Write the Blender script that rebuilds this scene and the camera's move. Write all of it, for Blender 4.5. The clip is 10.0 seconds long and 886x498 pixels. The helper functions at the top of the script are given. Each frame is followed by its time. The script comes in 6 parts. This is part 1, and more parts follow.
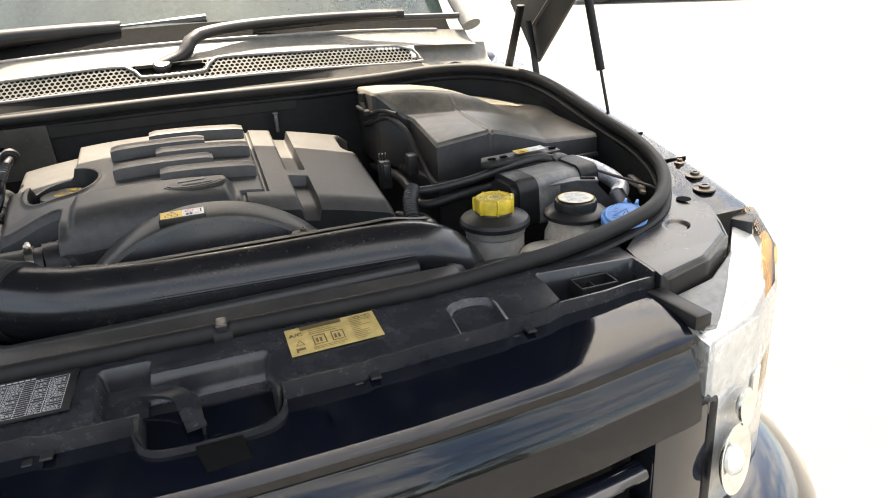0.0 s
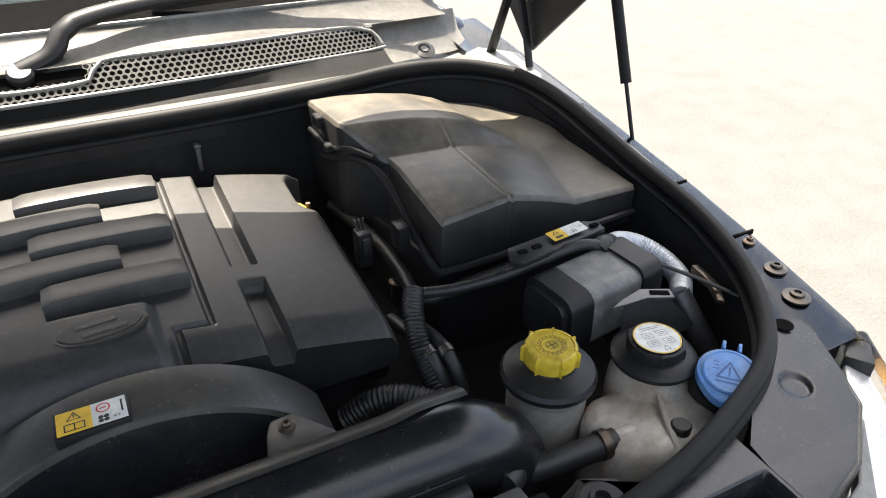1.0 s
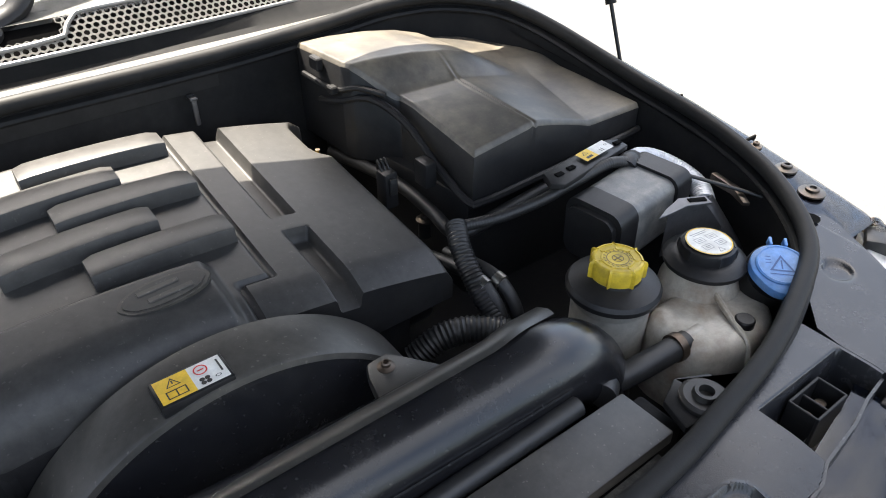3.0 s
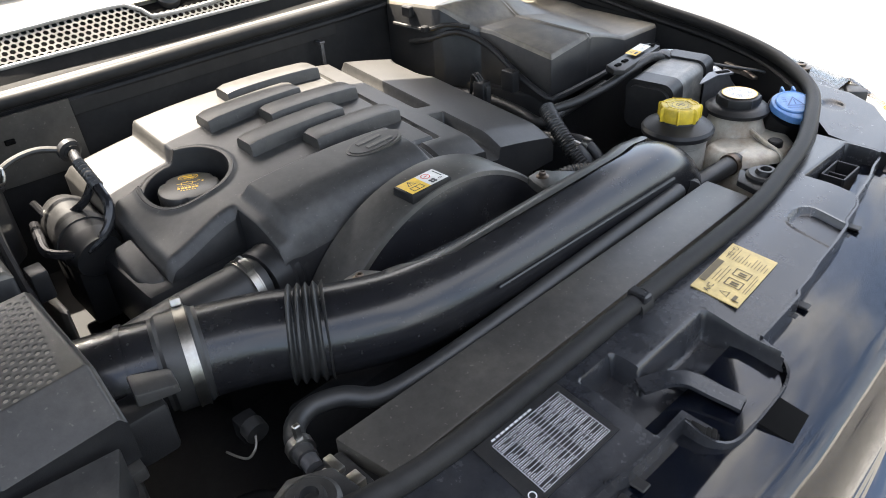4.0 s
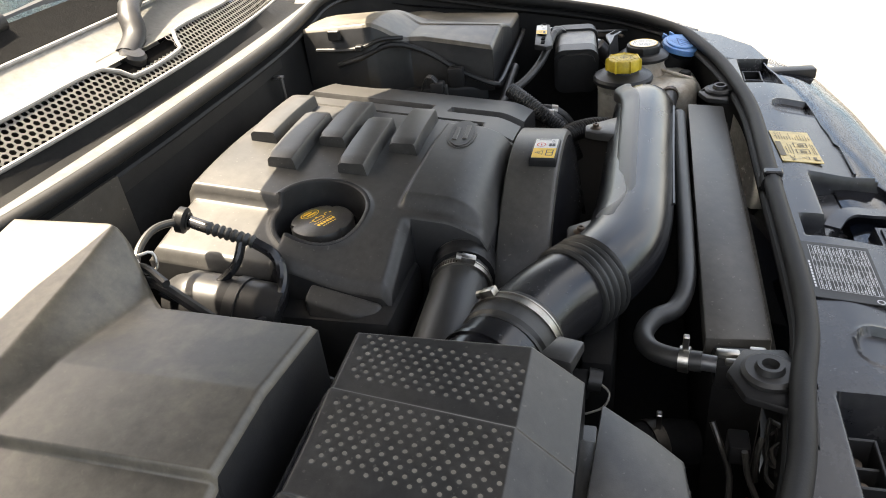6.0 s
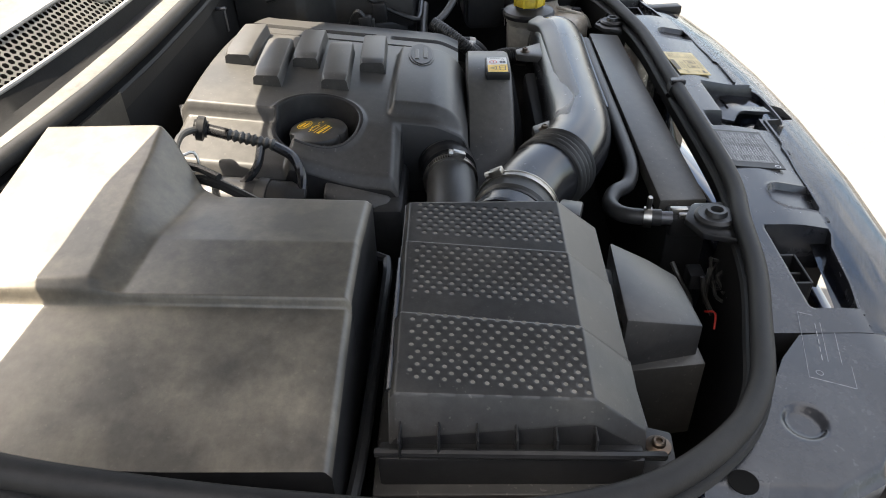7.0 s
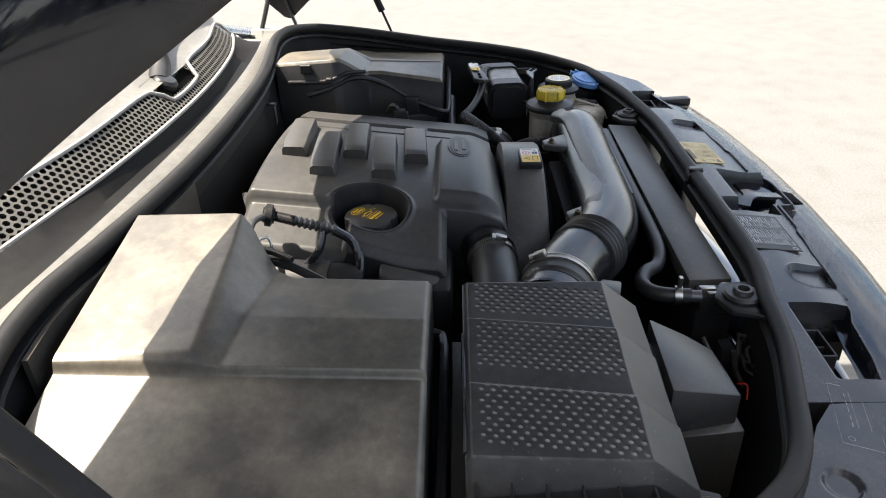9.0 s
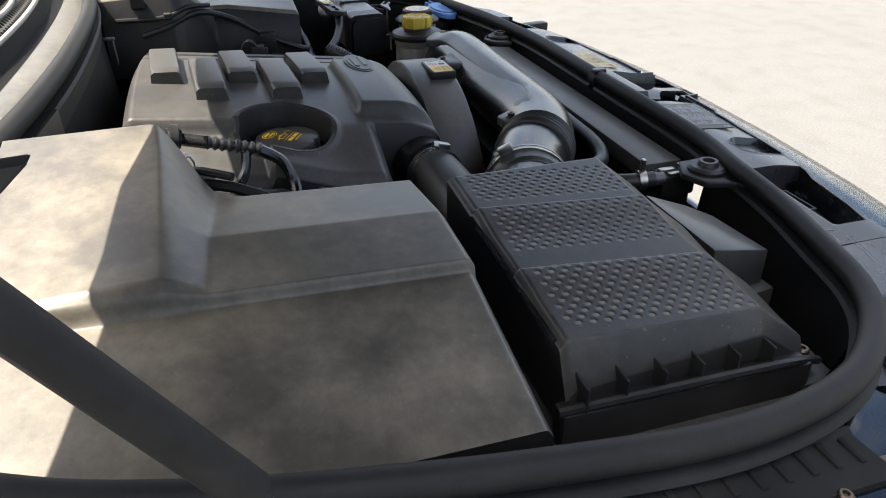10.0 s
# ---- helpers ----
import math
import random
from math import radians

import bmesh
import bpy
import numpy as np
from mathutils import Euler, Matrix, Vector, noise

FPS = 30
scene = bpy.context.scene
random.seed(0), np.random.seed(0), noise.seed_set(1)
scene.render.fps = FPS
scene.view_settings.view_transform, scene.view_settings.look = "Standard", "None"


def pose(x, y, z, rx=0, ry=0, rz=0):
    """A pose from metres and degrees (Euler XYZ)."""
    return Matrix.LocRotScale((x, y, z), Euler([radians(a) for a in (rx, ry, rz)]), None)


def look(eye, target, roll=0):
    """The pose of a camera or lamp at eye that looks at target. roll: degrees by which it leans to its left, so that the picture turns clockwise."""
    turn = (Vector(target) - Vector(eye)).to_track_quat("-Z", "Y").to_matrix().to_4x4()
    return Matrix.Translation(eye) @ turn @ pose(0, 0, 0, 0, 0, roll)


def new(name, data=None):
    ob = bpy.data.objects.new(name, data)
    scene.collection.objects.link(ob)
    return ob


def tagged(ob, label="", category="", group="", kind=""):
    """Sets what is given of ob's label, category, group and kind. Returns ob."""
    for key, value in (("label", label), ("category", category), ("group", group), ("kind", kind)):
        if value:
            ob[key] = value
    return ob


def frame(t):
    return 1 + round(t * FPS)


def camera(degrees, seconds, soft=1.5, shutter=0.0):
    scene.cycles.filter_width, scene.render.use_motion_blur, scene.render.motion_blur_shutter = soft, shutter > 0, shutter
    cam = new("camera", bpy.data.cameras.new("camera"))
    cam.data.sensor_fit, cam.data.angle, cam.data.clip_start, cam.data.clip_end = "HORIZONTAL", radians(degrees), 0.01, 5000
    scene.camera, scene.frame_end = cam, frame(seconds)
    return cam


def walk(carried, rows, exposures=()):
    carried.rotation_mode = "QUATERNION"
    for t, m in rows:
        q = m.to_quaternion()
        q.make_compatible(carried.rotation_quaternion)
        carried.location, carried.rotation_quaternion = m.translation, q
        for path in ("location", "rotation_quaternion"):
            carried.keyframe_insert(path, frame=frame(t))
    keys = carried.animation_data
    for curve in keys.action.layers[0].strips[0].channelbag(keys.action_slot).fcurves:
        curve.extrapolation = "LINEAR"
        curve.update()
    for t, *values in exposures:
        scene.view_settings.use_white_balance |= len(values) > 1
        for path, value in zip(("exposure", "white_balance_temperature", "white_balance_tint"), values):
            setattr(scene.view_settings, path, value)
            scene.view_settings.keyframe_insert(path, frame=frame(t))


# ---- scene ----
import collections

cam = camera(63.1, 10.0, soft=1.0)
PATH = [
    (0, (0.038, -0.799, 1.476), (0.614, 0.954, 0.704), -3.5),
    (0.5, (-0.018, -0.508, 1.536), (0.689, 1.116, 0.608), -3.7),
    (1, (0.054, -0.283, 1.639), (0.846, 1.201, 0.557), 0.6),
    (1.5, (0.123, -0.168, 1.64), (0.823, 1.283, 0.456), 0.9),
    (2, (0.145, -0.154, 1.632), (0.838, 1.299, 0.445), 0.5),
    (2.5, (0.086, -0.142, 1.615), (0.858, 1.234, 0.386), 3.1),
    (2.7, (0.021, -0.152, 1.615), (0.884, 1.181, 0.4), 2.3),
    (4, (-0.548, -0.315, 1.56), (0.574, 0.928, 0.465), -3.9),
    (4.5, (-0.688, -0.31, 1.554), (0.541, 0.855, 0.491), -2.1),
    (5, (-0.885, -0.151, 1.54), (0.609, 0.637, 0.47), -2.7),
    (5.5, (-0.939, -0.02, 1.552), (0.658, 0.551, 0.491), -3.0),
    (5.7, (-0.929, 0.072, 1.555), (0.671, 0.669, 0.513), -5.6),
    (6.8, (-1.103, 0.351, 1.561), (0.53, 0.438, 0.41), -2.5),
    (7, (-1.145, 0.376, 1.565), (0.484, 0.423, 0.406), -1.5),
    (7.5, (-1.199, 0.407, 1.582), (0.465, 0.504, 0.477), -2.5),
    (8, (-1.204, 0.423, 1.61), (0.476, 0.561, 0.534), -3.1),
    (8.5, (-1.212, 0.421, 1.64), (0.536, 0.504, 0.672), -2.0),
    (9, (-1.211, 0.44, 1.611), (0.532, 0.485, 0.633), -1.5),
    (9.5, (-1.184, 0.515, 1.53), (0.574, 0.313, 0.598), 0.1),
    (10, (-1.112, 0.642, 1.452), (0.544, 0.139, 0.45), -0.6),
]
walk(cam, [(t, look(eye, target, roll)) for t, eye, target, roll in PATH],
     [(0, 2.68, 7400, 10), (1, 2.2, 6800, 10), (2.5, 2.35, 6600, 10), (4.5, 3.1, 7100, 10), (5.5, 2.9, 7600, 10), (7, 2.68, 7000, 10), (8.5, 2.32, 6800, 10), (10, 2.08, 6600, 10)])

# ---- light ----
SUN = Vector((0.05, 0.45, 1.0)).normalized()
world = bpy.data.worlds.new("world")
scene.world = world
world.use_nodes = True
wn = world.node_tree.nodes
sky = wn.new("ShaderNodeTexSky")
sky.sky_type, sky.sun_disc = "NISHITA", False
sky.sun_elevation, sky.sun_rotation = math.asin(SUN.z), math.atan2(SUN.x, SUN.y)
sky.air_density, sky.dust_density = 1.0, 2.0
# broken high cloud over the blue
wl = world.node_tree.links.new
dirs = wn.new("ShaderNodeTexCoord")
flat = wn.new("ShaderNodeMapping")
flat.inputs["Scale"].default_value = (1.0, 1.0, 2.6)
cloud = wn.new("ShaderNodeTexNoise")
cloud.inputs["Scale"].default_value, cloud.inputs["Detail"].default_value, cloud.inputs["Roughness"].default_value = 3.4, 9, 0.6
wl(dirs.outputs["Generated"], flat.inputs["Vector"])
wl(flat.outputs["Vector"], cloud.inputs["Vector"])
cover_ramp = wn.new("ShaderNodeValToRGB")
cover_ramp.color_ramp.elements[0].position, cover_ramp.color_ramp.elements[1].position = 0.43, 0.65
wl(cloud.outputs["Fac"], cover_ramp.inputs["Fac"])
skymix = wn.new("ShaderNodeMix")
skymix.data_type = "RGBA"
wl(cover_ramp.outputs["Color"], skymix.inputs["Factor"])
wl(sky.outputs[0], skymix.inputs["A"])
skymix.inputs["B"].default_value = (5.7, 5.8, 6.0, 1)
# thin haze scatters a wide warm glow round the sun
aim = wn.new("ShaderNodeVectorMath")
aim.operation = "DOT_PRODUCT"
aim.inputs[1].default_value = SUN
wl(dirs.outputs["Generated"], aim.inputs[0])
near = wn.new("ShaderNodeMath")
near.operation = "MAXIMUM"
near.inputs[1].default_value = 0.0
wl(aim.outputs["Value"], near.inputs[0])
halo = wn.new("ShaderNodeMath")
halo.operation = "POWER"
halo.inputs[1].default_value = 5.0
wl(near.outputs[0], halo.inputs[0])
glow = wn.new("ShaderNodeMix")
glow.data_type, glow.blend_type, glow.clamp_factor = "RGBA", "ADD", False
glow.inputs["B"].default_value = (13.0, 11.8, 10.2, 1)
wl(halo.outputs[0], glow.inputs["Factor"])
wl(skymix.outputs["Result"], glow.inputs["A"])
wl(glow.outputs["Result"], wn["Background"].inputs[0])
wn["Background"].inputs[1].default_value = 0.09
sun = new("sun", bpy.data.lights.new("sun", "SUN"))
sun.data.energy, sun.data.angle, sun.data.color = 5.0, radians(0.5), (1.0, 0.93, 0.82)
sun.matrix_world = look(SUN * 30, (0, 0, 0))


# ---- materials ----
def material(name, base, rough=0.5, metal=0.0, dust=None, dust_amount=0.4, grain=900.0, bump=0.15, patch=9.0, coat=0.0, spec=0.5, spread=0.15, edge=(0.42, 0.72), specks=0.0, mottle=0.22):
    """A surface with grain relief, roughness that varies, and dust or wear in patches."""
    m = bpy.data.materials.new(name)
    m.use_nodes = True
    nt = m.node_tree
    b = nt.nodes["Principled BSDF"]
    add = lambda kind: nt.nodes.new(kind)
    link = nt.links.new
    big = add("ShaderNodeTexNoise")
    big.inputs["Scale"].default_value, big.inputs["Detail"].default_value, big.inputs["Roughness"].default_value = patch, 7, 0.62
    fine = add("ShaderNodeTexNoise")
    fine.inputs["Scale"].default_value, fine.inputs["Detail"].default_value = grain, 2
    geo = add("ShaderNodeNewGeometry")
    link(geo.outputs["Position"], big.inputs["Vector"])
    link(geo.outputs["Position"], fine.inputs["Vector"])
    ramp = add("ShaderNodeValToRGB")
    ramp.color_ramp.elements[0].position, ramp.color_ramp.elements[1].position = edge
    link(big.outputs["Fac"], ramp.inputs["Fac"])
    mix = add("ShaderNodeMix")
    mix.data_type = "RGBA"
    mix.inputs["A"].default_value = (*base, 1)
    d = dust or tuple(min(1.0, c * 1.35 + 0.004) for c in base)
    mix.inputs["B"].default_value = (*d, 1)
    amt = add("ShaderNodeMath")
    amt.operation = "MULTIPLY"
    amt.inputs[1].default_value = dust_amount
    link(ramp.outputs["Color"], amt.inputs[0])
    link(amt.outputs[0], mix.inputs["Factor"])
    colour = mix.outputs["Result"]
    # finer mottling: smears and handling marks
    mid = add("ShaderNodeTexNoise")
    mid.inputs["Scale"].default_value, mid.inputs["Detail"].default_value, mid.inputs["Roughness"].default_value = 75.0, 6, 0.7
    link(geo.outputs["Position"], mid.inputs["Vector"])
    shade = add("ShaderNodeMapRange")
    shade.inputs["From Min"].default_value, shade.inputs["From Max"].default_value = 0.30, 0.72
    shade.inputs["To Min"].default_value, shade.inputs["To Max"].default_value = 1.0 - mottle, 1.0 + mottle
    link(mid.outputs["Fac"], shade.inputs["Value"])
    tone = add("ShaderNodeVectorMath")
    tone.operation = "SCALE"
    link(colour, tone.inputs[0])
    link(shade.outputs["Result"], tone.inputs["Scale"])
    colour = tone.outputs["Vector"]
    if specks:
        # small pale flecks of dust
        sp = add("ShaderNodeTexNoise")
        sp.inputs["Scale"].default_value, sp.inputs["Detail"].default_value = 210.0, 1
        link(geo.outputs["Position"], sp.inputs["Vector"])
        sr = add("ShaderNodeMapRange")
        sr.inputs["From Min"].default_value, sr.inputs["From Max"].default_value, sr.inputs["To Max"].default_value = 0.70, 0.76, specks
        link(sp.outputs["Fac"], sr.inputs["Value"])
        fm = add("ShaderNodeMix")
        fm.data_type = "RGBA"
        fm.inputs["B"].default_value = (*[min(1.0, c * 2.2 + 0.03) for c in d], 1)
        link(sr.outputs["Result"], fm.inputs["Factor"])
        link(colour, fm.inputs["A"])
        colour = fm.outputs["Result"]
    link(colour, b.inputs["Base Color"])
    rr = add("ShaderNodeMapRange")
    rr.inputs["To Min"].default_value, rr.inputs["To Max"].default_value = max(0.02, rough - spread), min(1.0, rough + spread)
    both = add("ShaderNodeMath")
    both.operation = "MULTIPLY_ADD"
    both.inputs[1].default_value, both.inputs[2].default_value = 0.45, 0.0
    link(mid.outputs["Fac"], both.inputs[0])
    half = add("ShaderNodeMath")
    half.operation = "MULTIPLY_ADD"
    half.inputs[1].default_value = 0.55
    link(big.outputs["Fac"], half.inputs[0])
    link(both.outputs[0], half.inputs[2])
    link(half.outputs[0], rr.inputs["Value"])
    link(rr.outputs["Result"], b.inputs["Roughness"])
    if bump > 0:
        bp = add("ShaderNodeBump")
        bp.inputs["Strength"].default_value, bp.inputs["Distance"].default_value = bump, 0.001
        link(fine.outputs["Fac"], bp.inputs["Height"])
        link(bp.outputs["Normal"], b.inputs["Normal"])
    b.inputs["Metallic"].default_value = metal
    b.inputs["Coat Weight"].default_value = coat
    b.inputs["Specular IOR Level"].default_value = spec
    return m


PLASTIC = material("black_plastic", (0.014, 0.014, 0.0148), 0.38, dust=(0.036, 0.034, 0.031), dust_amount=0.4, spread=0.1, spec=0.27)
DUSTY = material("dusty_black_plastic", (0.032, 0.0305, 0.028), 0.36, dust=(0.080, 0.073, 0.062), dust_amount=0.5, patch=8, specks=0.25)
LIDS = material("dark_lid_plastic", (0.029, 0.0285, 0.028), 0.34, dust=(0.078, 0.071, 0.062), dust_amount=0.42, patch=8, bump=0.08, spec=0.34, spread=0.07, specks=0.18)
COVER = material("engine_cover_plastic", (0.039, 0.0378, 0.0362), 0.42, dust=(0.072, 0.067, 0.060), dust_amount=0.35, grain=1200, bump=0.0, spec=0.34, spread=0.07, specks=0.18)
SHROUD = material("dusty_shroud_plastic", (0.046, 0.0432, 0.0386), 0.40, dust=(0.095, 0.086, 0.072), dust_amount=0.5, patch=12, grain=1200, bump=0.0, spec=0.42, spread=0.07, specks=0.3)
DUCT = material("smooth_black_plastic", (0.010, 0.010, 0.0115), 0.24, dust=(0.034, 0.032, 0.029), dust_amount=0.3, bump=0.03, specks=0.2)
SEALING = material("matt_seal_rubber", (0.011, 0.011, 0.0115), 0.55, dust=(0.036, 0.0345, 0.032), dust_amount=0.35, spec=0.19, grain=500)
RUBBER = material("black_rubber", (0.017, 0.017, 0.017), 0.45, dust=(0.045, 0.042, 0.037), dust_amount=0.35)
SLAM = material("satin_black_panel", (0.016, 0.017, 0.020), 0.25, dust=(0.050, 0.050, 0.052), dust_amount=0.45, patch=16, bump=0.12)
PAINT = material("black_gloss_paint", (0.006, 0.008, 0.014), 0.07, dust=(0.030, 0.030, 0.031), dust_amount=0.5, bump=0.0, coat=0.8, spread=0.05, patch=26, edge=(0.50, 0.74), specks=0.15)
LINER = material("matt_bonnet_liner", (0.012, 0.012, 0.012), 0.9, dust=(0.02, 0.019, 0.018), spec=0.1, grain=300, bump=0.4)
BAY = material("bay_dark_metal", (0.011, 0.011, 0.0115), 0.6, dust=(0.028, 0.027, 0.025), dust_amount=0.5, spec=0.1)
FOAM = material("worn_grey_foam", (0.10, 0.096, 0.088), 0.9, dust=(0.20, 0.19, 0.17), dust_amount=0.7, patch=120, grain=260, bump=0.8, spec=0.1)
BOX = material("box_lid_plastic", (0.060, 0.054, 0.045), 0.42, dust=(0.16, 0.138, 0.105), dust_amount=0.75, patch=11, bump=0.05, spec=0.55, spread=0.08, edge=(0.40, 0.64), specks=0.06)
STEEL = material("zinc_steel", (0.40, 0.39, 0.365), 0.32, 1.0, dust=(0.25, 0.2, 0.14), dust_amount=0.5)
SILVER = material("silver_foil_hose", (0.52, 0.54, 0.57), 0.42, 0.45, bump=0.3)
BOLT = material("dark_bolt", (0.10, 0.09, 0.08), 0.4, 0.9, dust=(0.2, 0.11, 0.05), dust_amount=0.5)
YELLOW = material("yellow_plastic", (0.60, 0.43, 0.03), 0.42, dust=(0.30, 0.21, 0.03), dust_amount=0.6, patch=40)
BLUE = material("blue_plastic", (0.10, 0.25, 0.55), 0.42, dust=(0.2, 0.3, 0.45), dust_amount=0.5, patch=30)
WHITE = material("white_label", (0.72, 0.71, 0.67), 0.5, dust=(0.5, 0.47, 0.4), dust_amount=0.4, patch=40, bump=0.0)
LABEL_Y = material("yellow_label", (0.75, 0.47, 0.03), 0.45, bump=0.0)
GOLD = material("gold_sticker", (0.50, 0.37, 0.14), 0.38, 0.2, dust=(0.42, 0.33, 0.16), dust_amount=0.5, bump=0.0)
INK = material("black_ink", (0.015, 0.015, 0.015), 0.5, bump=0.0)
RED = material("red_print", (0.55, 0.03, 0.02), 0.5, bump=0.0)
TANK = material("milky_tank_plastic", (0.44, 0.41, 0.35), 0.33, dust=(0.20, 0.13, 0.075), dust_amount=0.8, patch=18)
TANKG = material("grey_tank_plastic", (0.22, 0.21, 0.185), 0.36, dust=(0.13, 0.11, 0.085), dust_amount=0.6, patch=14)
SCUTTLE = material("grey_scuttle_plastic", (0.20, 0.195, 0.182), 0.38, dust=(0.30, 0.285, 0.255), dust_amount=0.5, patch=7)
MESH = material("grey_grille_plastic", (0.17, 0.166, 0.156), 0.42, dust=(0.27, 0.255, 0.23), dust_amount=0.4, patch=20)
PIPE = material("dull_grey_pipe", (0.10, 0.10, 0.105), 0.35, 0.6, dust=(0.05, 0.045, 0.04), dust_amount=0.5)
CASTING = material("stained_grey_casing", (0.13, 0.13, 0.128), 0.38, dust=(0.30, 0.285, 0.25), dust_amount=0.8, patch=38, bump=0.3)
# near-black colour stands in for the deep shade inside openings
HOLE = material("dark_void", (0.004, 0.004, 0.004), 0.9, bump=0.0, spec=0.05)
GLASSY = material("windscreen_glass", (0.03, 0.05, 0.05), 0.04, bump=0.0, coat=1.0, spread=0.02)
REFLECTOR = material("headlight_reflector", (0.72, 0.72, 0.70), 0.25, 0.35, bump=0.0)
CHROME = material("bright_chrome", (0.8, 0.8, 0.8), 0.12, 1.0, bump=0.0, spread=0.03)
DIMPLE = material("dimple_pale", (0.14, 0.13, 0.112), 0.75, dust=(0.22, 0.205, 0.175), dust_amount=0.6, patch=60, bump=0.0, spec=0.2)
ORANGE = material("amber_lens", (0.85, 0.42, 0.08), 0.2, bump=0.0)


def clear_glass(name, tint=(1, 1, 1)):
    m = bpy.data.materials.new(name)
    m.use_nodes = True
    b = m.node_tree.nodes["Principled BSDF"]
    b.inputs["Base Color"].default_value = (*tint, 1)
    b.inputs["Transmission Weight"].default_value, b.inputs["Roughness"].default_value, b.inputs["IOR"].default_value = 1.0, 0.03, 1.3
    return m


LENS = clear_glass("clear_lens")



def ground_material():
    m = material("pale_sandy_concrete", (0.100, 0.099, 0.096), 0.85, dust=(0.089, 0.088, 0.085), dust_amount=0.55, grain=60, bump=0.5, patch=0.6, spec=0.2)
    nt = m.node_tree
    b = nt.nodes["Principled BSDF"]
    geo = nt.nodes.new("ShaderNodeNewGeometry")
    sp = nt.nodes.new("ShaderNodeTexNoise")
    sp.inputs["Scale"].default_value, sp.inputs["Detail"].default_value = 5.0, 8
    nt.links.new(geo.outputs["Position"], sp.inputs["Vector"])
    rp = nt.nodes.new("ShaderNodeValToRGB")
    rp.color_ramp.elements[0].position, rp.color_ramp.elements[1].position = 0.30, 0.55
    rp.color_ramp.elements[0].color = (0.55, 0.52, 0.48, 1)
    nt.links.new(sp.outputs["Fac"], rp.inputs["Fac"])
    mul = nt.nodes.new("ShaderNodeMix")
    mul.data_type, mul.blend_type = "RGBA", "MULTIPLY"
    mul.inputs["Factor"].default_value = 0.22
    old = b.inputs["Base Color"].links[0].from_socket
    nt.links.new(old, mul.inputs["A"])
    nt.links.new(rp.outputs["Color"], mul.inputs["B"])
    nt.links.new(mul.outputs["Result"], b.inputs["Base Color"])
    return m


GROUND = ground_material()


# ---- building tools ----
def thing(name, base, label, category, group="", kind=""):
    ob = new(name)
    ob.location = base
    ob["at"] = [float(v) for v in base]
    return tagged(ob, label, category, group, kind)


def mesh_part(name, me, mat, parent, label="", smooth=35.0):
    """Links a mesh, given in world metres, as a part of a thing or of another part."""
    if parent is not None:
        at = Vector(parent["at"])
        me.transform(Matrix.Translation(-at))
    me.materials.append(mat)
    if smooth:
        me.shade_smooth()
        me.set_sharp_from_angle(angle=radians(smooth))
    ob = new(name, me)
    if parent is not None:
        ob.parent = parent
        ob["at"] = list(parent["at"])
    if label:
        ob["label"] = label
    return ob


def part(name, bm, mat, parent=None, label="", smooth=35.0):
    bmesh.ops.recalc_face_normals(bm, faces=bm.faces[:])
    me = bpy.data.meshes.new(name)
    bm.to_mesh(me)
    bm.free()
    return mesh_part(name, me, mat, parent, label, smooth)


def join(*bms):
    out = bmesh.new()
    for b in bms:
        me = bpy.data.meshes.new("tmp")
        b.to_mesh(me)
        b.free()
        out.from_mesh(me)
        bpy.data.meshes.remove(me)
    return out


def box(x0, x1, y0, y1, z0, z1, bevel=0.003, seg=2, m=None):
    bm = bmesh.new()
    bmesh.ops.create_cube(bm, size=1)
    for v in bm.verts:
        v.co = Vector(((x0 + x1) / 2 + v.co.x * (x1 - x0), (y0 + y1) / 2 + v.co.y * (y1 - y0), (z0 + z1) / 2 + v.co.z * (z1 - z0)))
    if bevel:
        bmesh.ops.bevel(bm, geom=bm.edges[:], offset=bevel, segments=seg, affect="EDGES", profile=0.5)
    if m is not None:
        bm.transform(m)
    return bm


def prism(points, z0, z1, bevel=0.004, seg=2, taper=0.0):
    """An outline in plan (x, y) or (x, y, ztop), given height; the foot is set outwards by taper."""
    bm = bmesh.new()
    cx = sum(p[0] for p in points) / len(points)
    cy = sum(p[1] for p in points) / len(points)
    top = [bm.verts.new((p[0], p[1], p[2] if len(p) > 2 else z1)) for p in points]
    low = [bm.verts.new((p[0] + (p[0] - cx) * taper, p[1] + (p[1] - cy) * taper, z0)) for p in points]
    n = len(points)
    bm.faces.new(top)
    bm.faces.new(low[::-1])
    for i in range(n):
        bm.faces.new((top[i], low[i], low[(i + 1) % n], top[(i + 1) % n]))
    bmesh.ops.recalc_face_normals(bm, faces=bm.faces[:])
    if bevel:
        es = [e for e in bm.edges if not all(v in low for v in e.verts)]
        bmesh.ops.bevel(bm, geom=es, offset=bevel, segments=seg, affect="EDGES", profile=0.5)
    return bm


def spline(points, step=0.006):
    """Catmull-Rom through the points."""
    p = [Vector(q) for q in points]
    p = [p[0] * 2 - p[1]] + p + [p[-1] * 2 - p[-2]]
    out = []
    for i in range(1, len(p) - 2):
        n = max(2, int((p[i + 1] - p[i]).length / step))
        for k in range(n):
            t = k / n
            a, b, c, d = p[i - 1], p[i], p[i + 1], p[i + 2]
            out.append(0.5 * (2 * b + (c - a) * t + (2 * a - 5 * b + 4 * c - d) * t * t + (3 * b - a - 3 * c + d) * t ** 3))
    out.append(p[-2])
    return out


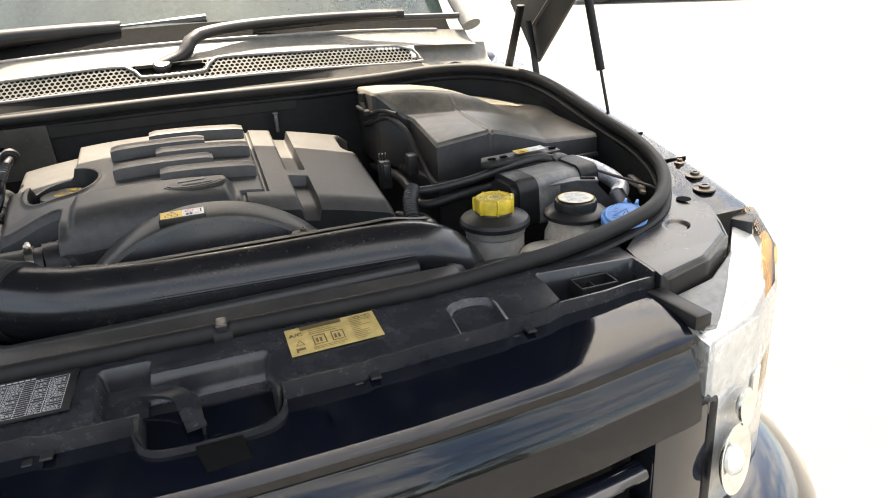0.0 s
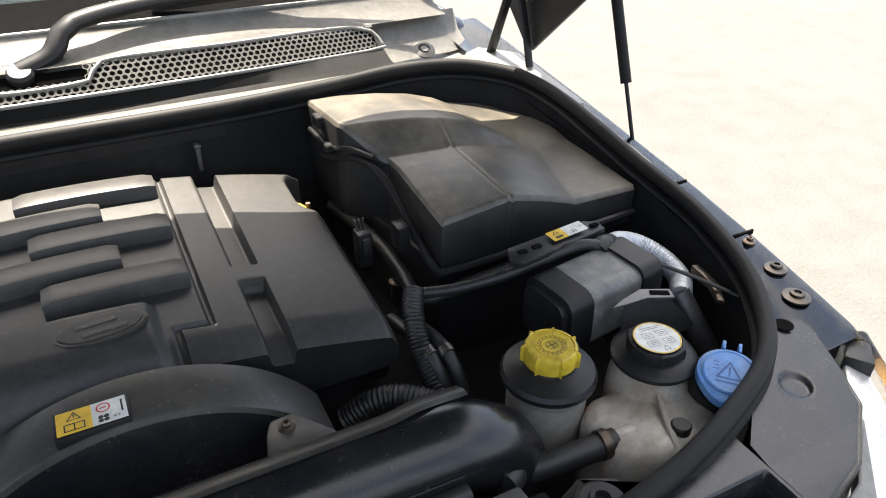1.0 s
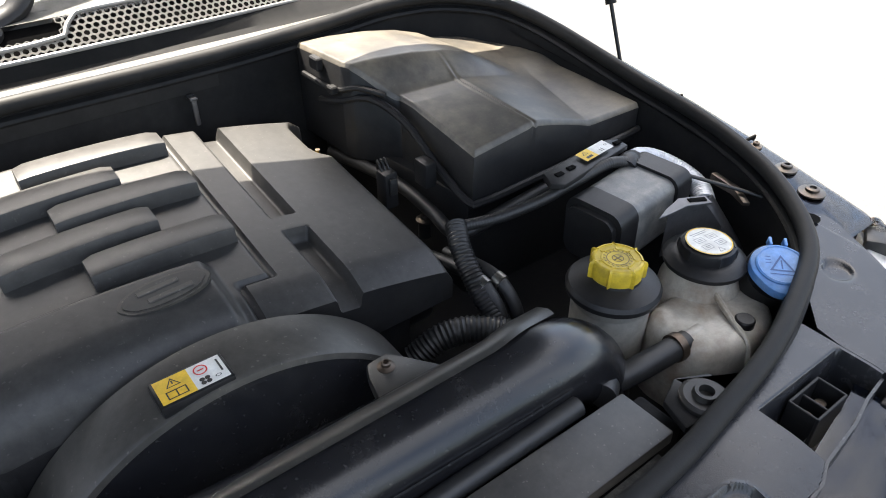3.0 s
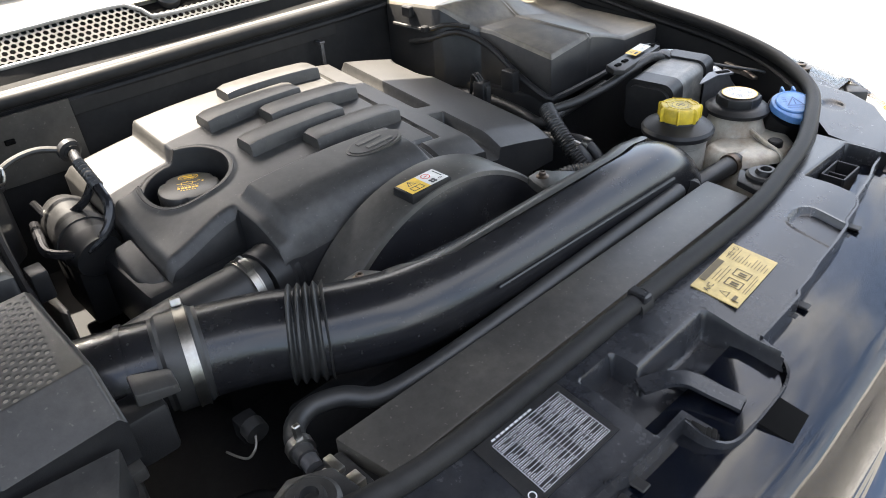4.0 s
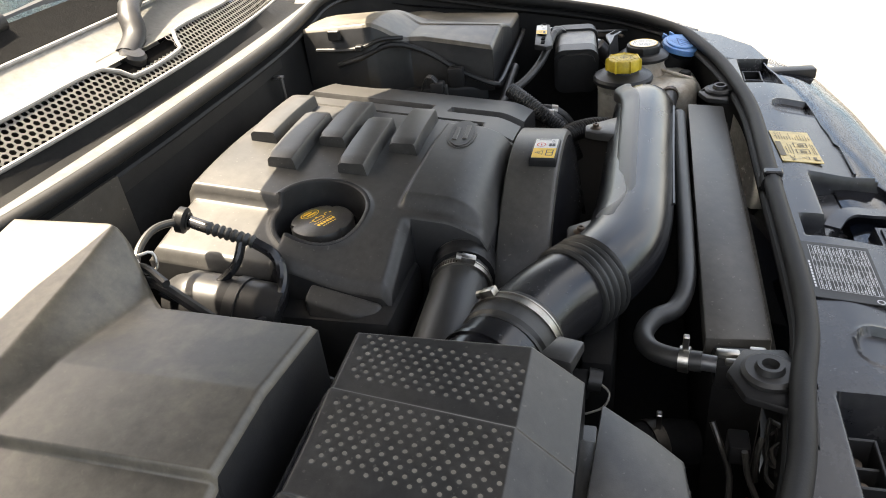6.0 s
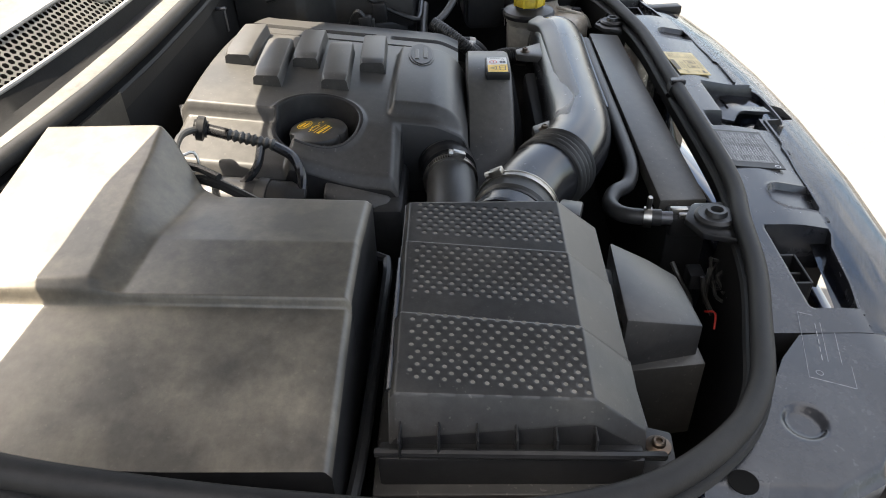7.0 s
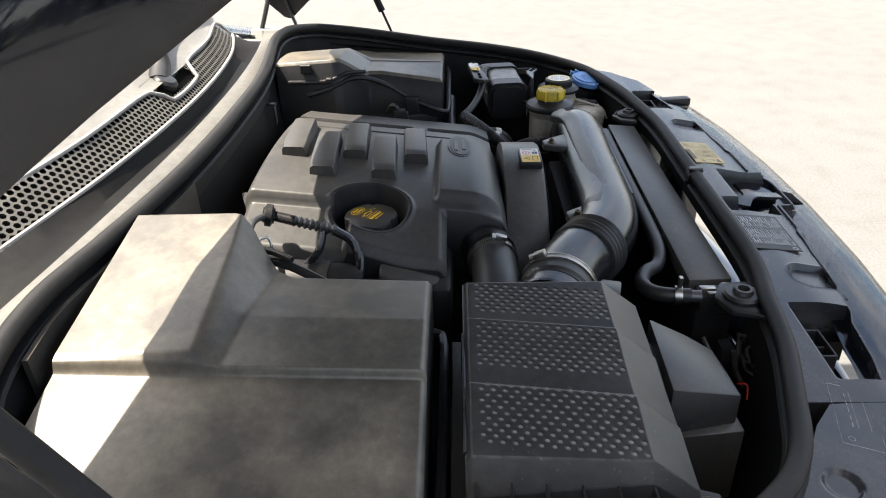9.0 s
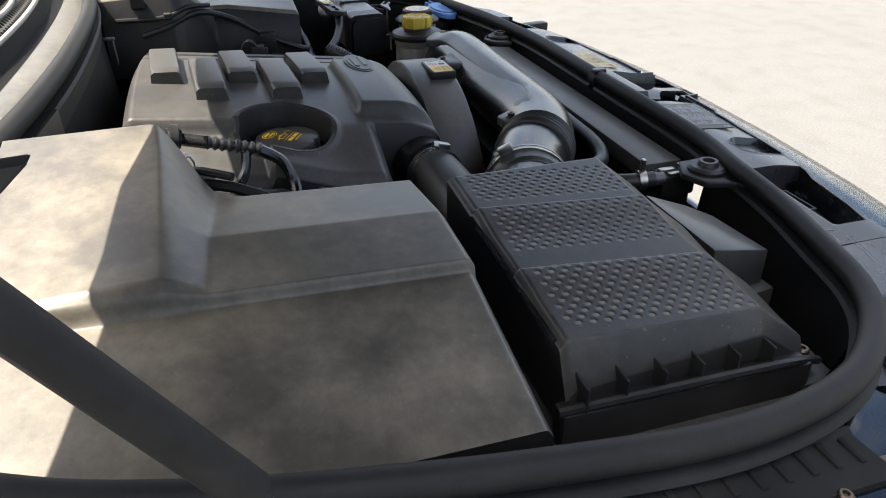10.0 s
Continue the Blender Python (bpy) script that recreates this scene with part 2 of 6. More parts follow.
def tube(points, radius, seg=14, step=0.006, flat=1.0, ribs=0.0, rib_depth=0.0, cap=True, closed=False, ring=None):
    """A swept tube; radius may be a function of the way along (0 to 1). flat squeezes it along the local up."""
    pts = spline(points, step) if len(points) > 1 else points
    n = len(pts)
    lens = [0.0]
    for a, b in zip(pts, pts[1:]):
        lens.append(lens[-1] + (b - a).length)
    bm = bmesh.new()
    rings = []
    for i, c in enumerate(pts):
        d = (pts[min(i + 1, n - 1)] - pts[max(i - 1, 0)]).normalized()
        side = d.cross(Vector((0, 0, 1)))
        if side.length < 0.05:
            side = d.cross(Vector((0, 1, 0)))
        side.normalize()
        up = side.cross(d).normalized()
        r = radius(lens[i] / lens[-1]) if callable(radius) else radius
        if ribs:
            r -= rib_depth * (0.5 - 0.5 * math.cos(lens[i] * 2 * math.pi / ribs))
        if ring:
            rings.append([bm.verts.new(c + side * u + up * w) for u, w in ring])
        else:
            rings.append([bm.verts.new(c + side * (r * math.cos(a)) + up * (r * flat * math.sin(a))) for a in [2 * math.pi * k / seg for k in range(seg)]])
    m = len(rings[0])
    for a, b in zip(rings, rings[1:]):
        for k in range(m):
            bm.faces.new((a[k], a[(k + 1) % m], b[(k + 1) % m], b[k]))
    if cap:
        bm.faces.new(rings[0][::-1])
        bm.faces.new(rings[-1])
    return bm


def lathe(profile, at, seg=40, wave=0, wave_depth=0.0, tilt=(0, 0, 0)):
    """Turns (radius, height) pairs round the upright axis at a place; wave scallops the rim."""
    bm = bmesh.new()
    turn = Euler([radians(a) for a in tilt]).to_matrix()
    rings = []
    for r, h in profile:
        ring = []
        for k in range(seg):
            a = 2 * math.pi * k / seg
            q = r + (wave_depth * max(0.0, math.cos(a * wave)) ** 24 if wave and r > profile[0][0] * 0.0 + 0.5 * max(p[0] for p in profile) else 0.0)
            ring.append(bm.verts.new(Vector(at) + turn @ Vector((q * math.cos(a), q * math.sin(a), h))))
        rings.append(ring)
    for a, b in zip(rings, rings[1:]):
        for k in range(seg):
            bm.faces.new((a[k], a[(k + 1) % seg], b[(k + 1) % seg], b[k]))
    bm.faces.new(rings[0][::-1])
    bm.faces.new(rings[-1])
    return bm


def step01(v, a, b):
    t = np.clip((v - a) / (b - a), 0, 1)
    return t * t * (3 - 2 * t)


def relief(name, x0, x1, y0, y1, cell, height, foot, keep=None, mirror=False, sides=None):
    """A moulded shell: a fine sheet z = height(x, y) over a plan, with walls down to the foot along its rim."""
    nx, ny = int(round((x1 - x0) / cell)) + 1, int(round((y1 - y0) / cell)) + 1
    X, Y = np.meshgrid(np.linspace(x0, x1, nx), np.linspace(y0, y1, ny), indexing="ij")
    if sides:
        # columns run evenly between the given lines (share of the width, x along y)
        share = (X - x0) / (x1 - x0)
        X = sides[0][1](Y)
        for (f0, g0), (f1, g1) in zip(sides, sides[1:]):
            X = X + np.clip((share - f0) / (f1 - f0), 0, 1) * (g1(Y) - g0(Y))
    Z = height(X, Y)
    K = keep(X, Y) if keep else np.ones_like(X, bool)
    F = K[:-1, :-1] & K[1:, :-1] & K[1:, 1:] & K[:-1, 1:]
    idx = np.arange(nx * ny).reshape(nx, ny)
    quads = np.stack([idx[:-1, :-1], idx[1:, :-1], idx[1:, 1:], idx[:-1, 1:]], -1)[F]
    co = np.stack([X, Y, Z], -1).reshape(-1, 3)
    edges = np.concatenate([quads[:, [0, 1]], quads[:, [1, 2]], quads[:, [2, 3]], quads[:, [3, 0]]])
    seen = collections.Counter((min(a, b), max(a, b)) for a, b in edges.tolist())
    rim = [(a, b) for a, b in edges.tolist() if seen[(min(a, b), max(a, b))] == 1]
    low, extra, walls = {}, [], []
    for a, b in rim:
        for v in (a, b):
            if v not in low:
                low[v] = len(co) + len(extra)
                extra.append((co[v][0], co[v][1], foot(co[v][0], co[v][1]) if callable(foot) else foot))
        walls.append((b, a, low[a], low[b]))
    co = np.concatenate([co, np.array(extra)]) if extra else co
    faces = quads.tolist() + walls
    used = np.unique(np.concatenate([quads.ravel(), np.array(walls).ravel()]))
    back = -np.ones(len(co), int)
    back[used] = np.arange(len(used))
    co = co[used]
    if mirror:
        co[:, 0] *= -1
    faces = [[int(back[v]) for v in (f[::-1] if mirror else f)] for f in faces]
    me = bpy.data.meshes.new(name)
    me.from_pydata(co.tolist(), [], faces)
    me.update()
    return me, len(quads)


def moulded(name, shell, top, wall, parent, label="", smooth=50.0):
    """A moulded shell: dusty upper face over darker walls, their shade partly painted in."""
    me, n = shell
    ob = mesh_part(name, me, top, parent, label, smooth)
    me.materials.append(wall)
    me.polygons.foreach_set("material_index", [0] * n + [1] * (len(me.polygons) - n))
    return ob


def bolt(parent, at, r=0.009, tilt=(0, 0, 0), washer=True):
    x, y, z = at
    prof = [(r * 1.9, -0.002), (r * 1.9, 0.0005), (r * 1.15, 0.002)] if washer else []
    prof += [(r, 0.0025), (r, 0.006), (r * 0.8, 0.0072), (r * 0.5, 0.0072), (r * 0.45, 0.0045)]
    return part("bolt", lathe(prof, at, 18, tilt=tilt), BOLT, parent, "weathered steel bolt")


def worm_clamp(parent, a, c, radius, side, label="slotted zinc hose clamp"):
    """A thin band round a hose from a to c, with its screw housing on the given side."""
    a, c, side = Vector(a), Vector(c), Vector(side).normalized()
    d = (c - a).normalized()
    side = (side - d * side.dot(d)).normalized()
    across = d.cross(side)
    band = part("clamp", join(tube([a, a + (c - a) * 0.5, c], radius, 36, 0.003), tube([a - d * 0.0006, a + d * 0.0012], radius + 0.0008, 36, 0.001), tube([c - d * 0.0012, c + d * 0.0006], radius + 0.0008, 36, 0.001)), STEEL, parent, label)
    mid = (a + c) * 0.5 + side * (radius + 0.004)
    frame = Matrix((across, d, side)).transposed().to_4x4()
    frame.translation = mid
    part("screw_housing", box(-0.009, 0.009, -0.0055, 0.0055, -0.004, 0.0045, 0.0015, m=frame), STEEL, band)
    part("screw_head", tube([mid + across * 0.008, mid + across * 0.015], 0.0048, 8, 0.004), STEEL, band, "hexagonal screw head")
    for k in range(10):
        ang = 0.35 + k * 0.09
        p = (a + c) * 0.5 + (side * math.cos(ang) + across * math.sin(ang)) * (radius + 0.0004)
        m = Matrix((across, d, side)).transposed().to_4x4() @ Matrix.Rotation(ang, 4, "Y")
        m.translation = p
        part("slot", box(-0.0009, 0.0009, -0.0032, 0.0032, -0.0006, 0.0006, 0, m=m), BOLT, band)
    return band


def sheet(corners, lift=0.0006):
    bm = bmesh.new()
    a, b, c, d = [Vector(p) for p in corners]
    n = (b - a).cross(d - a).normalized()
    if n.z < 0:
        n = -n
    top = [bm.verts.new(p + n * lift) for p in (a, b, c, d)]
    low = [bm.verts.new(p - n * 0.0004) for p in (a, b, c, d)]
    bm.faces.new(top)
    for i in range(4):
        bm.faces.new((top[i], low[i], low[(i + 1) % 4], top[(i + 1) % 4]))
    return bm


class Plate:
    """Places print on a flat label: u along its width, v up its height, both 0 to 1."""

    def __init__(self, o, u, v):
        self.o, self.u, self.v = Vector(o), Vector(u), Vector(v)
        self.n = self.u.cross(self.v).normalized()

    def at(self, u, v, lift=0.0):
        return self.o + self.u * u + self.v * v + self.n * lift

    def rect(self, u0, u1, v0, v1, lift):
        bm = bmesh.new()
        bm.faces.new([bm.verts.new(self.at(u, v, lift)) for u, v in ((u0, v0), (u1, v0), (u1, v1), (u0, v1))])
        return bm

    def ring(self, u, v, r0, r1, lift, seg=28, squash=1.0):
        bm = bmesh.new()
        uu, vv = self.u.normalized(), self.v.normalized()
        c = self.at(u, v, lift)
        a = [bm.verts.new(c + (uu * math.cos(t) + vv * math.sin(t) * squash) * r1) for t in [2 * math.pi * k / seg for k in range(seg)]]
        if r0 <= 0:
            bm.faces.new(a)
            return bm
        b = [bm.verts.new(c + (uu * math.cos(t) + vv * math.sin(t) * squash) * r0) for t in [2 * math.pi * k / seg for k in range(seg)]]
        for k in range(seg):
            bm.faces.new((a[k], a[(k + 1) % seg], b[(k + 1) % seg], b[k]))
        return bm


def print_on(name, bms, mat, parent, label=""):
    return part(name, join(*bms), mat, parent, label, smooth=0)


def lettering(name, text, size, plate, u, v, lift, mat, parent):
    cu = bpy.data.curves.new(name, "FONT")
    cu.body, cu.size, cu.align_x, cu.align_y = text, size, "CENTER", "CENTER"
    ob = bpy.data.objects.new(name, cu)
    scene.collection.objects.link(ob)
    me = bpy.data.meshes.new_from_object(ob.evaluated_get(bpy.context.evaluated_depsgraph_get()))
    bpy.data.objects.remove(ob)
    uu, vv = plate.u.normalized(), plate.v.normalized()
    m = Matrix((uu, vv, plate.n)).transposed().to_4x4()
    m.translation = plate.at(u, v, lift)
    me.transform(m)
    return mesh_part(name, me, mat, parent, smooth=0)


# ---- ground and surroundings ----
def grid_sheet(name, half, n, mat):
    bm = bmesh.new()
    bmesh.ops.create_grid(bm, x_segments=n, y_segments=n, size=half)
    return part(name, bm, mat, None, smooth=0)


ground = tagged(grid_sheet("ground", 900, 8, GROUND), "pale sandy concrete yard in full sun", "ground", kind="structure")

BARK = material("tree_bark", (0.07, 0.055, 0.042), 0.9, grain=40, bump=0.6)
LEAF = material("tree_leaves", (0.045, 0.06, 0.025), 0.7, dust=(0.09, 0.10, 0.05), dust_amount=0.7, patch=2, bump=0.0)


def tree(at, height, seed):
    rng = random.Random(seed)
    trunk, crown = bmesh.new(), bmesh.new()

    def limb(p, d, length, r, depth):
        q = p + d * length
        side = d.cross(Vector((0.3, 0.7, 0.2))).normalized()
        other = d.cross(side)
        n = 6 if depth > 2 else 4
        a = [trunk.verts.new(p + (side * math.cos(k * 2 * math.pi / n) + other * math.sin(k * 2 * math.pi / n)) * r) for k in range(n)]
        c = [trunk.verts.new(q + (side * math.cos(k * 2 * math.pi / n) + other * math.sin(k * 2 * math.pi / n)) * r * 0.68) for k in range(n)]
        for k in range(n):
            trunk.faces.new((a[k], a[(k + 1) % n], c[(k + 1) % n], c[k]))
        if depth == 0:
            for _ in range(5):
                o = q + Vector((rng.gauss(0, 0.3), rng.gauss(0, 0.3), rng.gauss(0, 0.25)))
                s = rng.uniform(0.08, 0.2)
                u1 = Vector((rng.gauss(0, 1), rng.gauss(0, 1), rng.gauss(0, 1))).normalized() * s
                v1 = u1.cross(Vector((rng.gauss(0, 1), rng.gauss(0, 1), rng.gauss(0, 1)))).normalized() * s * 0.6
                crown.faces.new([crown.verts.new(o + e) for e in (u1, v1, -u1, -v1)])
            return
        for _ in range(3 if depth > 1 else 3):
            nd = (d + Vector((rng.gauss(0, 0.55), rng.gauss(0, 0.55), rng.gauss(0.12, 0.3)))).normalized()
            limb(q, nd, length * rng.uniform(0.62, 0.85), r * 0.66, depth - 1)

    limb(Vector(at), Vector((rng.gauss(0, 0.06), rng.gauss(0, 0.06), 1)).normalized(), height * 0.28, height * 0.022, 5)
    tr = thing("tree", at, "thinly leaved tree out of view beyond the yard, for reflections", "tree", group="trees beyond the yard")
    part("trunk", trunk, BARK, tr, smooth=60)
    part("crown", crown, LEAF, tr, smooth=0)


# the last four trees are added unseen in front, for dark reflections
for k, (x, y, h) in enumerate(((-21, 7, 9.0), (-25, 13, 10.0), (-23, 1, 8.0), (-30, 20, 11.0), (-19, 18, 8.5), (-27, -7, 9.0), (-33, 9, 12.0), (-24, 27, 9.5), (-14, -27, 9.0), (-3, -30, 10.0), (7, -28, 9.5), (17, -31, 10.0))):
    tree((x, y, 0.0), h, k + 3)


def hedge():
    rng = random.Random(8)
    bm = bmesh.new()
    for _ in range(2600):
        y = rng.uniform(-30, 50)
        o = Vector((-36 + rng.gauss(0, 0.8), y, rng.uniform(0.0, 3.2 + 0.8 * math.sin(y * 0.4))))
        u1 = Vector((rng.gauss(0, 1), rng.gauss(0, 1), rng.gauss(0, 1))).normalized() * rng.uniform(0.4, 0.9)
        v1 = u1.cross(Vector((rng.gauss(0, 1), rng.gauss(0, 1), rng.gauss(0, 1)))).normalized() * rng.uniform(0.3, 0.7)
        bm.faces.new([bm.verts.new(o + e) for e in (u1, v1, -u1, -v1)])
    return bm


# the second turn adds an unseen hedge that darkens the nose's reflections
for turn in (0.0, 78.0):
    green = hedge()
    green.transform(Matrix.Rotation(radians(turn), 4, "Z"))
    tagged(part("hedge", green, LEAF, None, smooth=0), "dark green hedge out of view along the yard edge, for reflections", "hedge", kind="stuff")


def parked_car(at, turn):
    m = Matrix.Translation(at) @ Matrix.Rotation(radians(turn), 4, "Z")
    pc = thing("parked_car", at, "dark car parked across the sunlit yard", "car")
    body = prism([(-2.1, -0.85), (2.1, -0.85), (2.25, -0.5), (2.25, 0.5), (2.1, 0.85), (-2.1, 0.85), (-2.2, 0.5), (-2.2, -0.5)], 0.28, 0.85, 0.10, 3)
    body.transform(m)
    part("body", body, PAINT, pc)
    top = prism([(-1.2, -0.62), (0.9, -0.62), (0.9, 0.62), (-1.2, 0.62)], 0.82, 1.45, 0.10, 3, taper=0.25)
    top.transform(m)
    part("cabin", top, GLASSY, pc)
    for x in (-1.3, 1.35):
        for y in (-0.78, 0.78):
            w = lathe([(0.18, -0.1), (0.30, -0.1), (0.32, -0.07), (0.32, 0.07), (0.30, 0.1), (0.18, 0.1)], (0, 0, 0), 24, tilt=(90, 0, 0))
            w.transform(m @ Matrix.Translation((x, y, 0.32)))
            part("wheel", w, RUBBER, pc)


parked_car((11.2, 15.0, 0.0), -40)
grate = thing("drain_grate", (5.5, -4.6, 0.0), "dark slotted drain grate set in the concrete", "drain grate")
part("frame", box(5.15, 5.85, -4.78, -4.42, -0.02, 0.006, 0.003), BOLT, grate)
for k in range(12):
    part("slot", box(5.19 + k * 0.053, 5.215 + k * 0.053, -4.75, -4.45, 0.0, 0.009, 0.0), HOLE, grate, smooth=0)

# ---- the car's body ----
car = thing("car", (0, 0.4, 0.0), "black car with its bonnet raised, parked on a pale yard", "car")

# bay tub: dark floor and walls below everything
SEAL_HALF = [(0.0, 0.005, 1.073), (0.27, 0.004, 1.073), (0.40, 0.018, 1.075), (0.50, 0.035, 1.077), (0.60, 0.065, 1.081), (0.68, 0.10, 1.086),
             (0.74, 0.155, 1.092), (0.79, 0.24, 1.103), (0.82, 0.36, 1.117), (0.825, 0.50, 1.134), (0.828, 0.62, 1.152), (0.828, 0.70, 1.164),
             (0.820, 0.765, 1.174), (0.797, 0.818, 1.184), (0.748, 0.856, 1.193), (0.68, 0.877, 1.202), (0.58, 0.882, 1.206), (0.46, 0.868, 1.204), (0.30, 0.845, 1.206), (0.15, 0.831, 1.210), (0.0, 0.827, 1.212)]
# the near side bulges a little further out than the far one
BULGE = [(0, 0), (0, 0.004), (0, 0.012), (0, 0.012), (0, 0.012), (0.004, 0.007), (0.008, 0.0), (0.018, 0), (0.020, 0), (0.018, 0), (0.012, 0), (0.005, 0)] + [(0, 0)] * 9
SEAL_NEAR = [(-x - dx, y + dy, z) for (x, y, z), (dx, dy) in zip(SEAL_HALF, BULGE)][-2:0:-1]
SEAL = SEAL_HALF + SEAL_NEAR


def bay_tub():
    pts = spline(SEAL + [SEAL[0]], 0.03)
    bm = bmesh.new()
    rings = []
    for grow, dz in ((1.0, -0.012), (0.985, -0.05), (0.96, -0.20), (0.9, -0.27)):
        rings.append([bm.verts.new((p.x * grow, 0.43 + (p.y - 0.43) * grow, p.z + dz)) for p in pts[:-1]])
    for j, (a, b) in enumerate(zip(rings, rings[1:])):
        for i in range(len(a)):
            # air gap in front of the radiator
            if j == 1 and pts[i].y < 0.03 and abs(pts[i].x) < 0.37:
                continue
            bm.faces.new((a[i], a[(i + 1) % len(a)], b[(i + 1) % len(a)], b[i]))
    bm.faces.new(rings[-1])
    return bm


part("engine_bay", bay_tub(), BAY, car, "dark recessed engine bay walls")


# wings: the ledge outside the seal, the outer edge and the flank down to the ground
def wing(side):
    bm = bmesh.new()
    ys = [0.10, 0.12, 0.14, 0.17, 0.24, 0.33, 0.45, 0.6, 0.75, 0.9, 1.05, 1.2]
    seal_x = lambda y: np.interp(y, [-0.02, 0.02, 0.06, 0.10, 0.155, 0.24, 0.36, 0.5, 0.62, 0.70, 0.755, 0.79, 0.83], [0.60, 0.60, 0.62, 0.67, 0.735, 0.785, 0.813, 0.818, 0.808, 0.795, 0.80, 0.80, 0.80])
    edge_x = lambda y: np.interp(y, [-0.02, 0.05, 0.12, 0.2, 0.4, 0.8, 1.2], [0.80, 0.845, 0.878, 0.889, 0.911, 0.926, 0.930])
    rows = []
    for y in ys:
        z = 1.035 + 0.118 * y
        a, b = float(seal_x(y)), float(edge_x(y))
        prof = [(a, z + 0.012), (a + 0.012, z + 0.004), ((a + b) / 2, z + 0.002), (b - 0.012, z + 0.004), (b, z), (b + 0.012, z - 0.02), (b + 0.035, z - 0.12), (b + 0.055, z - 0.30), (b + 0.05, 0.45)]
        rows.append([bm.verts.new((side * px, y, pz)) for px, pz in prof])
    for a, b in zip(rows, rows[1:]):
        for i in range(len(a) - 1):
            bm.faces.new((a[i], a[i + 1], b[i + 1], b[i]))
    bmesh.ops.solidify(bm, geom=bm.faces[:], thickness=0.003)
    return bm


wings = {}
for s in (1, -1):
    wings[s] = part("wing", wing(s), PAINT, car, "black painted wing beside the bay")
    for y in (0.32, 0.465):
        part("panel_gap", box(s * 0.881 - 0.027, s * 0.881 + 0.027, y, y + 0.004, 1.035 + 0.118 * y - 0.002, 1.035 + 0.118 * y + 0.0065, 0.001, 1), HOLE, wings[s])
    part("strut_slot", prism([(s * 0.877 + 0.015 * math.cos(a), 0.612 + 0.106 * math.sin(a), 1.035 + 0.118 * (0.612 + 0.106 * math.sin(a)) + 0.006) for a in [s * 2 * math.pi * k / 24 for k in range(24)]], 1.08, 1.11, 0.0), RUBBER, wings[s], "dark rubber strut slot")
    bolt(wings[s], (s * 0.847, 0.187, 1.0625), 0.010)
    bolt(wings[s], (s * 0.868, 0.242, 1.0685), 0.0085)
    bolt(wings[s], (s * 0.880, 0.303, 1.0755), 0.005)
    part("hole", lathe([(0.012, 0), (0.012, 0.0012)], (s * 0.775, 0.148, 1.0665), 24), HOLE, wings[s])

def rib_strip(s):
    """A low channel outside the seal with shallow ridges along its edge."""
    mid = lambda y: float(np.interp(y, [0.2, 0.36, 0.55, 0.7], [0.840, 0.852, 0.856, 0.854]))
    bms = [tube([(s * mid(y), y, 1.072 + (y - 0.2) * 0.118) for y in (0.25, 0.36, 0.46, 0.55, 0.70)], 0.0, 8, 0.02, ring=[(-0.030, -0.014), (0.022, -0.014), (0.022, -0.003), (0.016, 0.0), (0.010, -0.004), (-0.030, -0.004)])]
    for k in range(18):
        y = 0.262 + k * 0.022
        z = 1.072 + (y - 0.2) * 0.118
        bms.append(box(s * mid(y) - 0.014, s * mid(y) + 0.010, y, y + 0.006, z - 0.008, z - 0.001, 0.002, 2))
    return join(*bms)


part("rib_strip", rib_strip(-1), BAY, wings[-1], "ribbed black strip outside the seal")

# nose: the painted front panel, its lip, and the front under it
LIP = [(0.0, -0.213, 1.003), (0.2, -0.207, 1.003), (0.4, -0.188, 1.001), (0.55, -0.162, 0.999), (0.63, -0.14, 0.997)]
def nose():
    bm = bmesh.new()
    xs = [i * 0.02 - 0.57 for i in range(58)]
    rows = []
    for x in xs:
        u = abs(x)
        yl = float(np.interp(u, [p[0] for p in LIP], [p[1] for p in LIP]))
        prof = [(yl + 0.125, 1.034), (yl + 0.11, 1.035), (yl + 0.06, 1.030), (yl + 0.02, 1.022), (yl + 0.006, 1.016), (yl, 1.010), (yl - 0.001, 1.003), (yl + 0.006, 0.997), (yl + 0.004, 0.99),
                (yl - 0.008, 0.976), (yl - 0.018, 0.960), (yl - 0.025, 0.935), (yl - 0.027, 0.905)]
        rows.append([bm.verts.new((x, y, z)) for y, z in prof])
    for a, b in zip(rows, rows[1:]):
        for i in range(len(a) - 1):
            bm.faces.new((a[i], a[i + 1], b[i + 1], b[i]))
    bmesh.ops.solidify(bm, geom=bm.faces[:], thickness=0.004)
    return bm


front = part("front_panel", nose(), PAINT, car, "glossy black painted front panel")


def grille():
    bms = []
    for i in range(2):
        z = 0.86 - i * 0.075
        pts = [(x, float(np.interp(abs(x), [p[0] for p in LIP], [p[1] for p in LIP])) - 0.012, z) for x in [k * 0.08 - 0.48 for k in range(13)]]
        bms.append(tube(pts, 0.016, 10, 0.05, flat=0.7))
    return bms


for b in grille():
    part("grille_bar", b, PAINT, car)
for s in (1, -1):
    part("grille_end", prism([(s * 0.50, -0.188), (s * 0.62, -0.155), (s * 0.62, -0.10), (s * 0.50, -0.13)], 0.55, 0.91, 0.006), PAINT, car, "black end of the grille")
part("bumper", tube([(-0.82, 0.16, 0.52), (-0.80, 0.0, 0.52), (-0.66, -0.12, 0.52), (-0.3, -0.19, 0.52), (0, -0.205, 0.52), (0.3, -0.19, 0.52), (0.66, -0.12, 0.52), (0.80, 0.0, 0.52), (0.82, 0.16, 0.52)], 0.15, 20, 0.04, flat=1.25), PAINT, car, "black painted front bumper")

